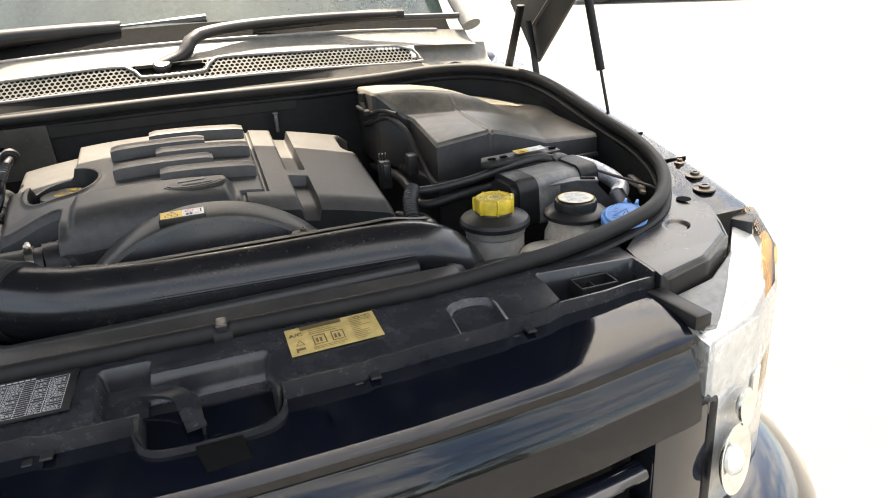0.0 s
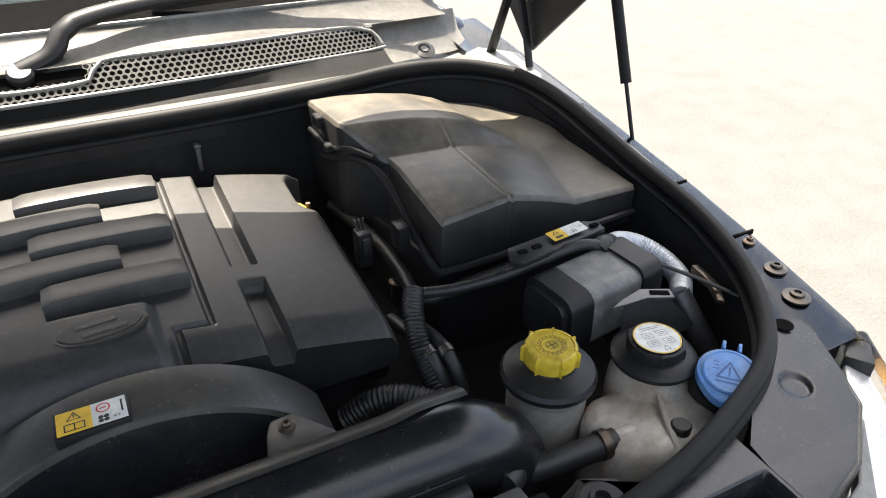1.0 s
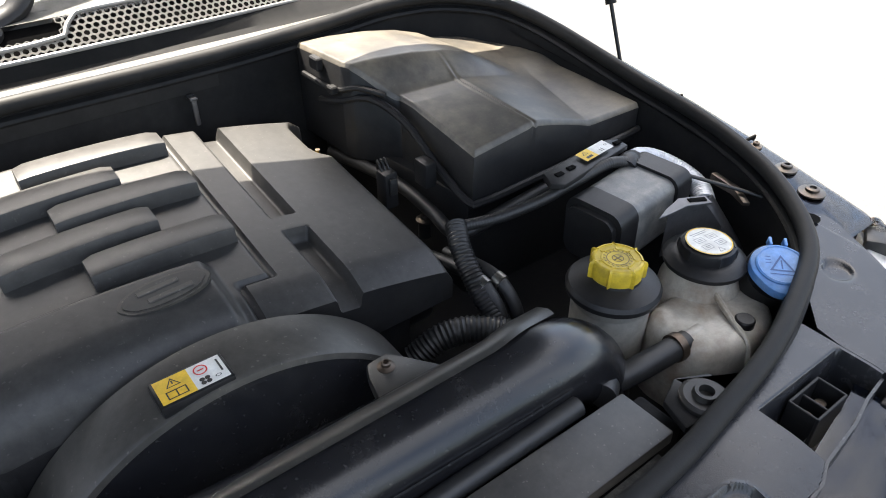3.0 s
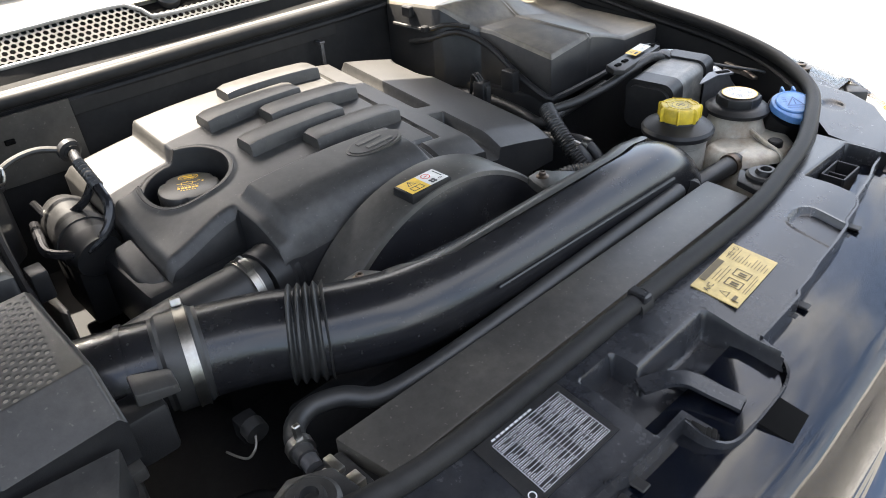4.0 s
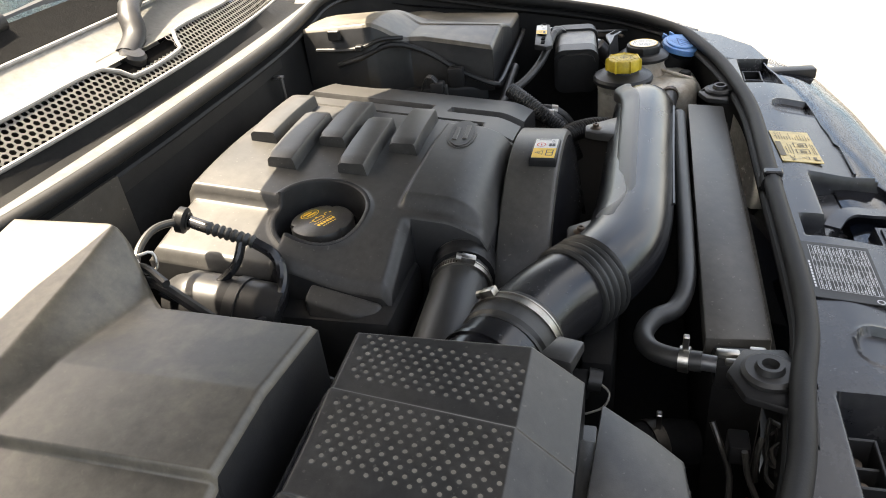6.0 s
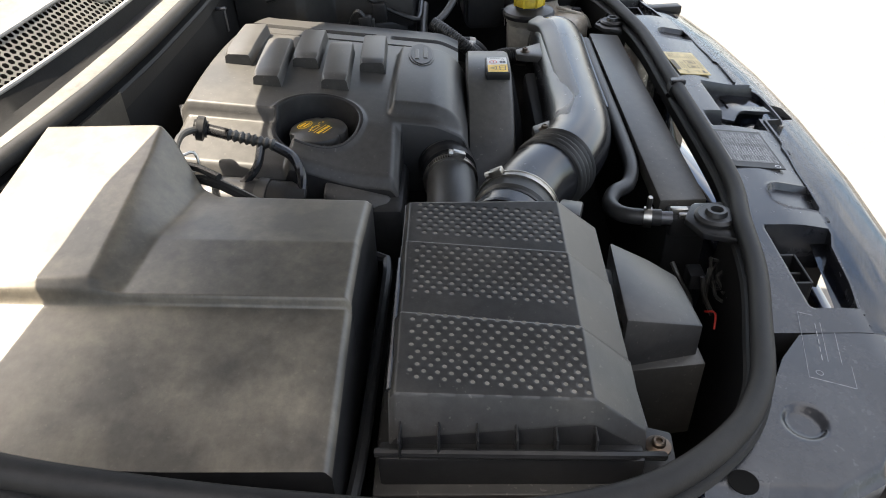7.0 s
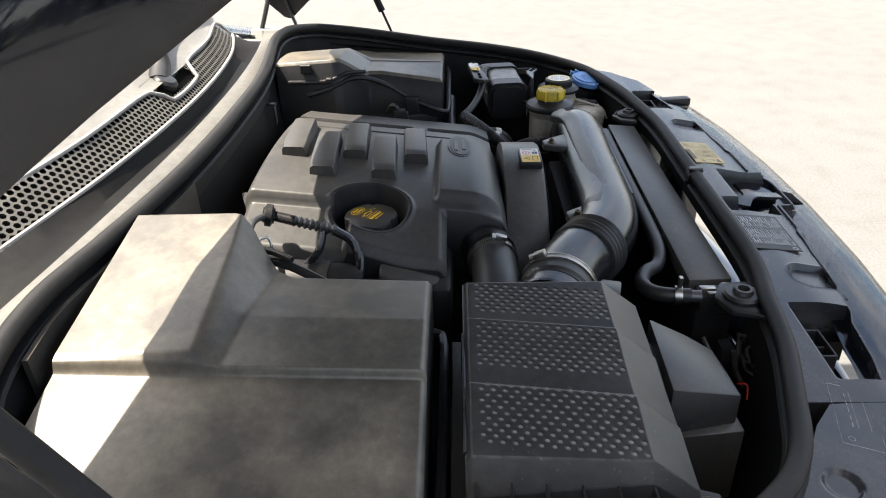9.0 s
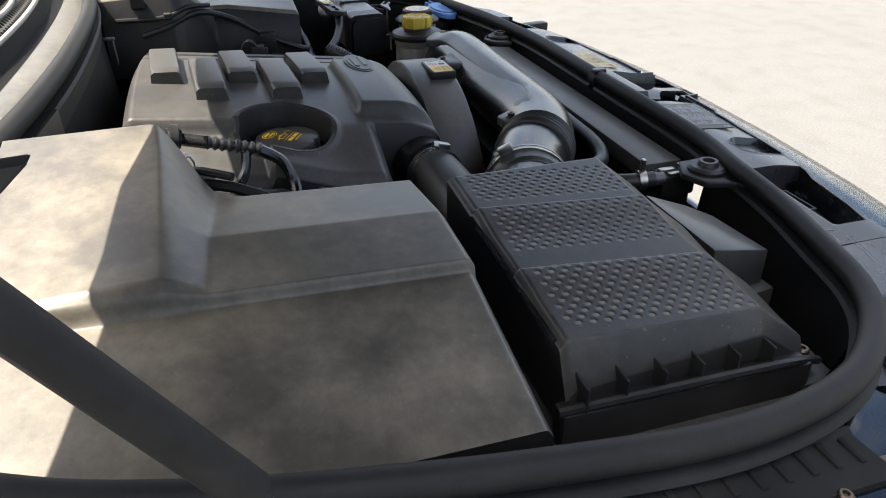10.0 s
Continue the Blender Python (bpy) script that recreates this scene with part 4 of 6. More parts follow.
part("lever_web", tube([(-0.034, -0.070, 1.049), (-0.016, -0.090, 1.049), (-0.012, -0.140, 1.042)], 0.0, 8, 0.006, ring=[(-0.0015, -0.02), (0.0015, -0.02), (0.0015, 0.0), (-0.0015, 0.0)]), PLASTIC, latch)
part("pull_tab", prism([(-0.022, -0.158, 1.034), (0.024, -0.158, 1.034), (0.030, -0.186, 1.024), (-0.014, -0.190, 1.023)], 1.014, 1.036, 0.001), HOLE, latch, "flat black release tab")
part("floor", prism([(-0.026, -0.062), (0.048, -0.062), (0.064, -0.10), (0.056, -0.138), (-0.004, -0.146)], 1.020, 1.031, 0.002), SLAM, latch, "smooth recess floor")

# corner panels between the cover and the wings
for c in (1, -1):
    def corner_h(X, Y):
        z = 1.0562 + 0.06 * np.maximum(Y, 0) - 0.012 * step01(-Y, 0.03, 0.12) - 0.010 * step01(X - np.interp(Y, [-0.06, -0.036, 0.02, 0.07], [0.600, 0.684, 0.762, 0.788]), -0.014, 0.0)
        o = np.hypot(X - 0.706, Y - 0.070) / 0.021
        return z - 0.005 * (1 - step01(o, 0.70, 1.0))
    lo = lambda Y: np.interp(Y, [-0.06, 0.0, 0.03, 0.06, 0.09, 0.13, 0.18], [0.586, 0.586, 0.590, 0.625, 0.675, 0.722, 0.765])
    hi = lambda Y: np.interp(Y, [-0.06, -0.036, 0.02, 0.07, 0.129, 0.18], [0.600, 0.684, 0.762, 0.788, 0.815, 0.822])
    moulded("corner_panel", relief("corner_panel", 0.586, 0.81, -0.06, 0.18, 0.003, corner_h, 1.0, None, (c < 0), ((0, lo), (1, hi))), SLAM, PLASTIC, car, "satin black corner panel")

# ---- engine cover ----
def cover_base(X, Y):
    return 1.149 + 0.115 * (Y - 0.70) - np.where(X > -0.07, 0.33, 0.40) * (X + 0.07) ** 2 - 0.022 * step01(-(Y - 0.42), 0.0, 0.08)


def cover_height(X, Y):
    z = cover_base(X, Y)
    # slots and grooves towards the far bank
    slot = step01(X, 0.176, 0.181) * (1 - step01(X, 0.206, 0.211))
    slot *= np.maximum(step01(Y, 0.530, 0.536), 1 - step01(Y, 0.497, 0.503))
    z = z - 0.020 * slot
    groove = step01(X, 0.123, 0.126) * (1 - step01(X, 0.130, 0.133)) * step01(Y, 0.43, 0.434)
    g2 = step01(Y, 0.428, 0.431) * (1 - step01(Y, 0.435, 0.438)) * step01(X, 0.086, 0.09) * (1 - step01(X, 0.130, 0.133))
    g3 = step01(X, 0.084, 0.087) * (1 - step01(X, 0.091, 0.094)) * (1 - step01(Y, 0.432, 0.436))
    z = z - 0.006 * np.maximum(np.maximum(groove, g2), g3)
    # the near end steps down behind the oil filler
    low = (1 - step01(X, -0.197, -0.189)) * step01(Y, 0.60, 0.612)
    z = z - 0.020 * low
    z = z - 0.020 * (1 - step01(X, -0.30, -0.20)) * (1 - step01(Y, 0.50, 0.62))
    # badge hump at the front
    hump = step01(X, -0.186, -0.168) * (1 - step01(X, 0.060, 0.078)) * (1 - step01(Y, 0.468, 0.482))
    z = z + 0.017 * hump - 0.06 * hump * step01(-(Y - 0.40), 0.0, 0.075) ** 1.5
    # filler well
    r = np.hypot(X + 0.206, Y - 0.577)
    z = z + (1 - step01(r, 0.064, 0.072)) * 0.003
    # rounded rim
    d = np.minimum(np.minimum(X + 0.308, 0.345 - X), np.minimum(0.775 - Y, Y - 0.36))
    z = z - 0.016 * (1 - step01(d, 0.0, 0.018)) ** 2
    z = z - 0.014 * (1 - step01(Y - 0.458, 0.0, 0.016)) ** 2 * (1 - step01(X, -0.205, -0.195))
    # scoop at the far rear corner
    q = np.hypot((X - 0.345) / 1.0, np.maximum(np.abs(Y - 0.712) - 0.025, 0))
    return z - 0.045 * (1 - step01(q, 0.024, 0.034))


def cover_keep(X, Y):
    k = (X > -0.308) & (X < 0.345) & (Y < 0.775)
    front = np.where(X < -0.198, 0.458, np.where(X < 0.083, 0.362, 0.375))
    return k & (Y > front) & (np.hypot(X + 0.206, Y - 0.577) > 0.0605)


cover = thing("engine_cover", (0, 0.57, 0.98), "moulded matt black plastic engine cover with raised bars", "engine cover")
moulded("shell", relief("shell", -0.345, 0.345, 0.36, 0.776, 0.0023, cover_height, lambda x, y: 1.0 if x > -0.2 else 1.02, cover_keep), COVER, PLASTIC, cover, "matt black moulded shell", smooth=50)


def well():
    """The upright wall, rounded rim and floor of the filler opening."""
    bm = bmesh.new()
    rings = []
    for k in range(72):
        a = 2 * math.pi * k / 72
        x, y = -0.206 + 0.066 * math.cos(a), 0.577 + 0.066 * math.sin(a)
        z = float(cover_height(np.array([[x]]), np.array([[y]]))[0, 0])
        rings.append([bm.verts.new((-0.206 + r * math.cos(a), 0.577 + r * math.sin(a), h)) for r, h in ((0.050, 1.058), (0.0575, 1.060), (0.0585, z - 0.003), (0.0595, z + 0.0002), (0.062, z + 0.0014), (0.0655, z + 0.0008), (0.068, z - 0.004))])
    for a, b in zip(rings, rings[1:] + rings[:1]):
        for k in range(6):
            bm.faces.new((a[k], b[k], b[k + 1], a[k + 1]))
    bm.faces.new([r[0] for r in rings])
    return bm


part("filler_well", well(), PLASTIC, cover, "smooth round filler opening", smooth=40)
part("side_lip", prism([(-0.306, 0.468, 1.060), (-0.306, 0.556, 1.084), (-0.333, 0.556, 1.078), (-0.334, 0.50, 1.062), (-0.326, 0.468, 1.050)], 1.0, 1.05, 0.006, 3), COVER, cover, "rounded lower lip of the shell")
part("rear_flange", tube([(-0.16, 0.784, 1.130), (-0.19, 0.770, 1.118), (-0.215, 0.74, 1.100), (-0.225, 0.72, 1.080)], 0.0, 8, 0.01, ring=[(-0.004, -0.03), (0.004, -0.03), (0.004, 0.0), (-0.004, 0.0)]), PLASTIC, cover, "thin upright flange behind the shell")


def bar(x0, x1, yf):
    """A raised arched bar that follows the shell; its front face is the high one."""
    bm = bmesh.new()
    n = 14
    rings = []
    for i in range(n + 1):
        x = x0 + (x1 - x0) * i / n
        e = min(1.0, min(i, n - i) / 0.6) if i in (0, n) else 1.0
        y0 = yf + 0.06 * (x - 0.02)
        h = [float(cover_base(np.array(x), np.array(y0 + w))) for w in (0, 0.02, 0.042)]
        ins = 0.0022 if i in (0, n) else 0.0
        prof = [(y0 - 0.002, h[0] - 0.006), (y0 - 0.0005 + ins, h[0] + 0.0165 - ins), (y0 + 0.001 + ins, h[0] + 0.0192 - ins), (y0 + 0.0035 + ins, h[0] + 0.0200 - ins),
                (y0 + 0.036 - ins, h[2] + 0.0165 - ins), (y0 + 0.0385 - ins, h[2] + 0.0155 - ins), (y0 + 0.0395, h[2] + 0.0125 - ins), (y0 + 0.041, h[2] - 0.006)]
        rings.append([bm.verts.new((x, y, z)) for y, z in prof])
    for a, b in zip(rings, rings[1:]):
        for k in range(len(a)):
            bm.faces.new((a[k], a[(k + 1) % len(a)], b[(k + 1) % len(a)], b[k]))
    bm.faces.new(rings[0][::-1])
    bm.faces.new(rings[-1])
    return bm


for x0, x1, yf in ((-0.058, 0.121, 0.705), (-0.126, 0.043, 0.651), (-0.046, 0.121, 0.602), (-0.118, 0.052, 0.551), (-0.040, 0.121, 0.497)):
    part("bar", bar(x0, x1, yf), COVER, cover)
# oval badge as a plain raised shape
BZ = float(cover_height(np.array([[0.014]]), np.array([[0.436]]))[0, 0])
for k, (rx, ry, h, nm) in enumerate(((0.050, 0.021, 0.0020, "badge"), (0.045, 0.0175, 0.0032, "badge_field"))):
    bm = bmesh.new()
    tilt = Matrix.Translation((0.014, 0.437, BZ + 0.001)) @ Matrix.Rotation(radians(7), 4, "X") @ Matrix.Rotation(radians(3), 4, "Z")
    ring1 = [bm.verts.new(tilt @ Vector((rx * math.cos(a), ry * math.sin(a), -0.006))) for a in [2 * math.pi * i / 40 for i in range(40)]]
    ring2 = [bm.verts.new(tilt @ Vector((rx * math.cos(a), ry * math.sin(a), h))) for a in [2 * math.pi * i / 40 for i in range(40)]]
    for i in range(40):
        bm.faces.new((ring1[i], ring1[(i + 1) % 40], ring2[(i + 1) % 40], ring2[i]))
    bm.faces.new(ring2)
    bmesh.ops.bevel(bm, geom=[e for e in bm.edges if all(v in ring2 for v in e.verts)], offset=0.0012, segments=2, affect="EDGES")
    # border painted paler, as if its raised edge caught the light
    part(nm, bm, COVER if k else SHROUD, cover, "plain oval badge")
part("badge_bar", join(*[box(-w, w, -0.0035, 0.0035, 0.002, 0.0045, 0.0008, 1, m=tilt @ Matrix.Translation((dx, dy, 0))) for w, dx, dy in ((0.022, -0.004, 0.0075), (0.024, 0.004, -0.0065))]), SHROUD, cover)

# oil filler cap
oil = thing("oil_filler_cap", (-0.206, 0.577, 1.062), "round black oil filler cap with yellow print", "filler cap")
part("cap", lathe([(0.040, 0.0), (0.0415, 0.003), (0.0415, 0.036), (0.040, 0.0395), (0.038, 0.0405)], (-0.206, 0.577, 1.070), 60, 3, -0.004), LIDS, oil, "flat grey-black cap")
part("grip", prism([(-0.178, 0.540), (-0.165, 0.552), (-0.160, 0.566), (-0.172, 0.560)], 1.08, 1.1005, 0.001), PLASTIC, oil)
OP = Plate((-0.206, 0.577, 1.1108), (0.020, -0.011, 0), (0.011, 0.020, 0))
op = [OP.ring(-0.02, 1.05, 0.0125, 0.0138, 0.0004, 40, 0.62), OP.ring(-0.02, 1.05, 0.0095, 0.0102, 0.0004, 40, 0.62), OP.rect(-0.36, 0.20, 1.12, 1.24, 0.0004), OP.rect(-0.28, 0.32, 0.90, 1.02, 0.0004)]
op += [OP.rect(-0.42, 0.30, 0.06, 0.11, 0.0004), OP.rect(-0.42, -0.36, 0.06, 0.38, 0.0004), OP.rect(0.24, 0.30, 0.06, 0.38, 0.0004), OP.rect(-0.42, 0.30, 0.33, 0.38, 0.0004), OP.rect(-0.12, 0.02, 0.38, 0.48, 0.0004), OP.rect(0.30, 0.52, 0.24, 0.29, 0.0004), OP.rect(0.52, 0.72, 0.38, 0.44, 0.0004), OP.rect(-0.66, -0.42, 0.22, 0.27, 0.0004), OP.ring(0.86, 0.28, 0.0, 0.0016, 0.0004)]
op += [OP.rect(-0.62 + 0.13 * k, -0.53 + 0.13 * k, -0.16, -0.10, 0.0004) for k in range(10)]
op += [OP.rect(-0.60 + 0.21 * k, -0.44 + 0.21 * k, -0.50, -0.28, 0.0004) for k in range(6)] + [OP.rect(-0.42 + 0.16 * k, -0.31 + 0.16 * k, -0.72, -0.64, 0.0004) for k in range(6)]
print_on("print", op, LABEL_Y, oil, "yellow print")
dip = thing("dipstick", (0.335, 0.70, 1.0), "yellow dipstick loop behind the engine cover", "dipstick")
part("loop", tube([(0.320, 0.727, 1.064), (0.324, 0.716, 1.071), (0.330, 0.695, 1.071), (0.336, 0.672, 1.062), (0.338, 0.660, 1.045)], 0.0036, 8, 0.004), YELLOW, dip)
part("stem", tube([(0.335, 0.70, 0.95), (0.335, 0.70, 1.08)], 0.004, 8, 0.03), BOLT, dip)
# engine below the cover
eng = thing("engine_block", (0, 0.55, 0.70), "dark engine block hidden under its cover", "engine")
part("block", box(-0.30, 0.30, 0.40, 0.76, 0.72, 1.0, 0.02), BAY, eng)
part("cylinder_head", box(-0.34, -0.20, 0.45, 0.75, 0.95, 1.055, 0.012), PLASTIC, eng)
part("cylinder_head", box(0.18, 0.35, 0.42, 0.74, 0.93, 1.02, 0.012), PLASTIC, eng)

pump = thing("vacuum_pump", (-0.345, 0.66, 0.95), "round black vacuum pump beside the engine cover", "pump")
part("barrel", tube([(-0.342, 0.585, 1.058), (-0.342, 0.60, 1.060), (-0.338, 0.70, 1.068), (-0.336, 0.715, 1.068)], lambda q: 0.037 if 0.04 < q < 0.96 else 0.031, 26, 0.008), PLASTIC, pump, "round barrel")
part("collar", tube([(-0.341, 0.625, 1.061), (-0.340, 0.640, 1.062)], 0.040, 26, 0.004), RUBBER, pump)
part("foot", box(-0.372, -0.308, 0.60, 0.70, 0.95, 1.04, 0.006), BAY, pump)

# ---- fan shroud ----
shroud = thing("fan_shroud", (0, 0.30, 0.80), "arched dusty black fan shroud behind the intake duct", "fan shroud")


def arch(prof):
    bm = bmesh.new()
    rings = []
    R, cz = 0.240, 0.883
    for i in range(61):
        a = radians(-72 + 130 * i / 60)
        rings.append([bm.verts.new((0.02 + (R + h) * math.sin(a), y, cz + (R + h) * math.cos(a))) for y, h in prof])
    for a, b in zip(rings, rings[1:]):
        for k in range(len(a) - 1):
            bm.faces.new((a[k], a[k + 1], b[k + 1], b[k]))
    return bm


# one shroud, its lit top painted pale and its shaded front black
part("arch", arch([(0.365, -0.05), (0.362, -0.004), (0.359, 0.0), (0.296, -0.001), (0.291, -0.004), (0.289, -0.010)]), SHROUD, shroud, "arched dusty top band, painted paler as lit", smooth=40)
part("front_face", arch([(0.290, -0.009), (0.287, -0.018), (0.281, -0.040), (0.264, -0.12), (0.270, -0.12), (0.291, -0.04)]), DUCT, shroud, "front face of the shroud, painted black as shaded", smooth=40)
part("fan_back", box(-0.30, 0.30, 0.20, 0.24, 0.65, 0.99, 0.01), BAY, shroud)
lab = thing("fan_warning_label", (0.0, 0.31, 1.12), "yellow and white warning label in a black frame", "label")
part("frame", box(-0.044, 0.025, 0.293, 0.331, 1.112, 1.1255, 0.002), PLASTIC, lab, "black raised frame")
FL = Plate((-0.041, 0.296, 1.1258), (0.063, 0.0, 0.0), (0.0, 0.032, 0.0))
print_on("yellow_field", [FL.rect(0, 0.5, 0, 1, 0)], LABEL_Y, lab, "yellow half of the label")
print_on("white_field", [FL.rect(0.5, 1, 0, 1, 0)], WHITE, lab, "white half of the label")


def triangle(pl, u, v, w, h, lift):
    bm = bmesh.new()
    for k in ((0, 1), (1, 2), (2, 0)):
        c = [(u - w, v - h), (u + w, v - h), (u, v + h)]
        m = (u, v - h / 3)
        q = lambda p, f: pl.at(m[0] + (p[0] - m[0]) * f, m[1] + (p[1] - m[1]) * f, lift)
        bm.faces.new([bm.verts.new(x) for x in (q(c[k[0]], 1), q(c[k[1]], 1), q(c[k[1]], 0.74), q(c[k[0]], 0.74))])
    return bm


print_on("pictogram", [triangle(FL, 0.25, 0.73, 0.11, 0.18, 0.0004), FL.rect(0.24, 0.26, 0.65, 0.8, 0.0004), FL.rect(0.10, 0.12, 0.1, 0.42, 0.0004), FL.rect(0.38, 0.40, 0.1, 0.42, 0.0004), FL.rect(0.10, 0.40, 0.1, 0.14, 0.0004), FL.rect(0.10, 0.40, 0.38, 0.42, 0.0004), FL.rect(0.24, 0.26, 0.1, 0.4, 0.0004),
                       FL.ring(0.62, 0.3, 0.0, 0.0025, 0.0004), FL.ring(0.70, 0.3, 0.0, 0.0025, 0.0004), FL.ring(0.62, 0.15, 0.0, 0.0025, 0.0004), FL.ring(0.70, 0.15, 0.0, 0.0025, 0.0004), FL.ring(0.85, 0.2, 0.002, 0.003, 0.0004, 20, 0.6), FL.rect(0.92, 0.95, 0.3, 0.85, 0.0004)], INK, lab, "black pictograms")
print_on("prohibition_ring", [FL.ring(0.67, 0.7, 0.0052, 0.0066, 0.0004), FL.rect(0.62, 0.72, 0.67, 0.72, 0.0005)], RED, lab, "red prohibition ring")

# ---- intake duct ----
duct = thing("intake_duct", (0.1, 0.17, 0.98), "smooth black plastic intake duct lying across the bay", "intake duct")
part("tube", tube([(0.388, 0.176, 0.93), (0.386, 0.176, 0.965), (0.370, 0.176, 1.015), (0.325, 0.177, 1.046), (0.25, 0.179, 1.054), (0.1, 0.183, 1.054), (-0.04, 0.186, 1.055), (-0.11, 0.191, 1.057), (-0.165, 0.202, 1.058), (-0.216, 0.224, 1.060), (-0.240, 0.238, 1.061)],
             lambda t: 0.052, 30, 0.012, flat=0.95), DUCT, duct, "long smooth duct", smooth=60)
part("seam", tube([(0.30, 0.1275, 1.066), (0.1, 0.1325, 1.068), (-0.06, 0.1355, 1.070)], 0.0022, 6, 0.03), DUCT, duct)


def joint_strip():
    """Flat welded lip along the rear shoulder of the duct, rounded over at both edges."""
    bm = bmesh.new()
    rows = []
    for k in range(41):
        q = k / 40
        x = 0.345 - 0.50 * q
        bend = 0.016 * step01(np.array(x), 0.24, 0.345) + 0.020 * step01(np.array(-x), 0.08, 0.155)
        sink = 0.014 * step01(np.array(x), 0.27, 0.345)
        rows.append([bm.verts.new((x, y + bend + 0.006, z - sink + 0.019)) for y, z in ((0.180, 1.086), (0.185, 1.0868), (0.190, 1.0862), (0.203, 1.0795), (0.2075, 1.0760), (0.2095, 1.072), (0.210, 1.060))])
    for a, c in zip(rows, rows[1:]):
        for i in range(6):
            bm.faces.new((a[i], c[i], c[i + 1], a[i + 1]))
    return bm


# paler plastic on this lip paints the highlight along the duct
part("joint_strip", joint_strip(), DUSTY, duct, "moulded lip along the duct, paled for its highlight", smooth=60)
part("bellows", tube([(-0.230, 0.2325, 1.0605), (-0.247, 0.243, 1.061), (-0.265, 0.255, 1.062)], 0.0555, 32, 0.0011, ribs=0.0098, rib_depth=0.006), RUBBER, duct, "ribbed rubber bellows", smooth=60)
part("elbow", tube([(-0.250, 0.246, 1.062), (-0.295, 0.275, 1.064), (-0.350, 0.300, 1.065)], 0.0495, 28, 0.01), DUCT, duct, "smooth black elbow", smooth=60)
part("collar", tube([(-0.342, 0.297, 1.065), (-0.388, 0.312, 1.065)], lambda t: 0.053 if 0.15 < t < 0.85 else 0.050, 28, 0.004), RUBBER, duct)
worm_clamp(duct, (-0.352, 0.3005, 1.065), (-0.362, 0.3038, 1.065), 0.0545, (0.1, 0.5, 0.9))
for (x, y, z), nm in (((0.160, 0.248, 1.085), "a"), ((-0.169, 0.245, 1.087), "b")):
    tab = part("mounting_tab", prism([(x - 0.022, y + 0.002), (x - 0.014, y + 0.02), (x + 0.012, y + 0.022), (x + 0.024, y + 0.006), (x + 0.05, y - 0.03), (x + 0.03, y - 0.06), (x - 0.035, y - 0.05)], z - 0.012, z, 0.004), DUSTY, duct, "moulded mounting tab")
    bolt(tab, (x, y + 0.004, z), 0.005)

# ---- air filter housing ----
air = thing("air_filter_housing", (-0.6, 0.33, 0.95), "black air filter housing with dimpled lid", "air filter housing")


def dimple_grid(S, Y):
    """The centre of the dimple nearest to a point of the lid, along its own slanted rows."""
    row = np.round((S + 0.7115) / 0.00715)
    off = np.where(np.mod(row, 2) > 0.5, 0.0059, 0.0)
    return -0.7115 + row * 0.00715, 0.272 + np.round((Y - 0.272 - off) / 0.0118) * 0.0118 + off


def in_field(cx, cy):
    rows = ((cx > -0.714) & (cx < -0.638)) | ((cx > -0.608) & (cx < -0.538)) | ((cx > -0.517) & (cx < -0.459))
    return rows & (cy > 0.270) & (cy < 0.421)


def air_height(X, Y):
    z = 1.141 + 0.055 * (X + 0.47)
    S = X + 0.13 * (0.43 - Y)
    for xs in (-0.531, -0.637):
        z = z + 0.004 * (step01(-S, -xs - 0.002, -xs + 0.004) - step01(-S, -xs + 0.004, -xs + 0.06))
    cx, cy = dimple_grid(S, Y)
    r = np.hypot(S - cx, Y - cy)
    z = z - np.where(in_field(cx, cy), 0.0008 * (1 - step01(r, 0.0010, 0.0035)), 0)
    # sloping sides
    z = z - 0.8 * np.maximum(0.268 - Y, 0) - 2.1 * np.maximum(-0.731 - S * 0.35 - X * 0.65, 0)
    d = np.minimum(0.437 - Y, -0.453 - X)
    return z - 0.008 * (1 - step01(d, 0.0, 0.009)) ** 2


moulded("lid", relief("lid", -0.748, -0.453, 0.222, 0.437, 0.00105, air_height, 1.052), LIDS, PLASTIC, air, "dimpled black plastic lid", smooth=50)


def dimples():
    """Small pale round patches lying in the hollows of the lid."""
    bm = bmesh.new()
    for row in range(40):
        for k in range(14):
            c, cy = -0.7115 + row * 0.00715, 0.272 + 0.0118 * k + (0.0059 if row % 2 else 0.0)
            if in_field(np.array(c), np.array(cy)):
                cx = c - 0.13 * (0.43 - cy)
                z = float(air_height(np.array([[cx]]), np.array([[cy]]))[0, 0]) + 0.0003
                bm.faces.new([bm.verts.new((cx + 0.0026 * math.cos(a), cy + 0.0026 * math.sin(a), z)) for a in [2 * math.pi * q / 10 for q in range(10)]])
    return bm


part("dimple", dimples(), DIMPLE, air, "pale round dimples", smooth=0)["kind"] = "stuff"
part("lid_edge", tube([(-0.722, 0.4365, 1.119), (-0.63, 0.4365, 1.125), (-0.55, 0.4365, 1.129)], 0.003, 8, 0.03), DUCT, air, "polished lid edge")
for k in range(6):
    y = 0.266 + k * 0.032
    part("rib", prism([(-0.763, y), (-0.740, y), (-0.740, y + 0.002), (-0.763, y + 0.002)], 1.08, 1.104, 0.0006, 1), PLASTIC, air)
part("flange", prism([(-0.775, 0.205), (-0.775, 0.452), (-0.455, 0.452), (-0.455, 0.21)], 1.036, 1.050, 0.003), DUSTY, air, "bolted housing flange")
part("flange_edge", tube([(-0.758, 0.448, 1.084), (-0.764, 0.33, 1.089), (-0.763, 0.25, 1.086), (-0.748, 0.205, 1.066)], 0.004, 8, 0.02), PLASTIC, air, "rounded outer edge of the flange")
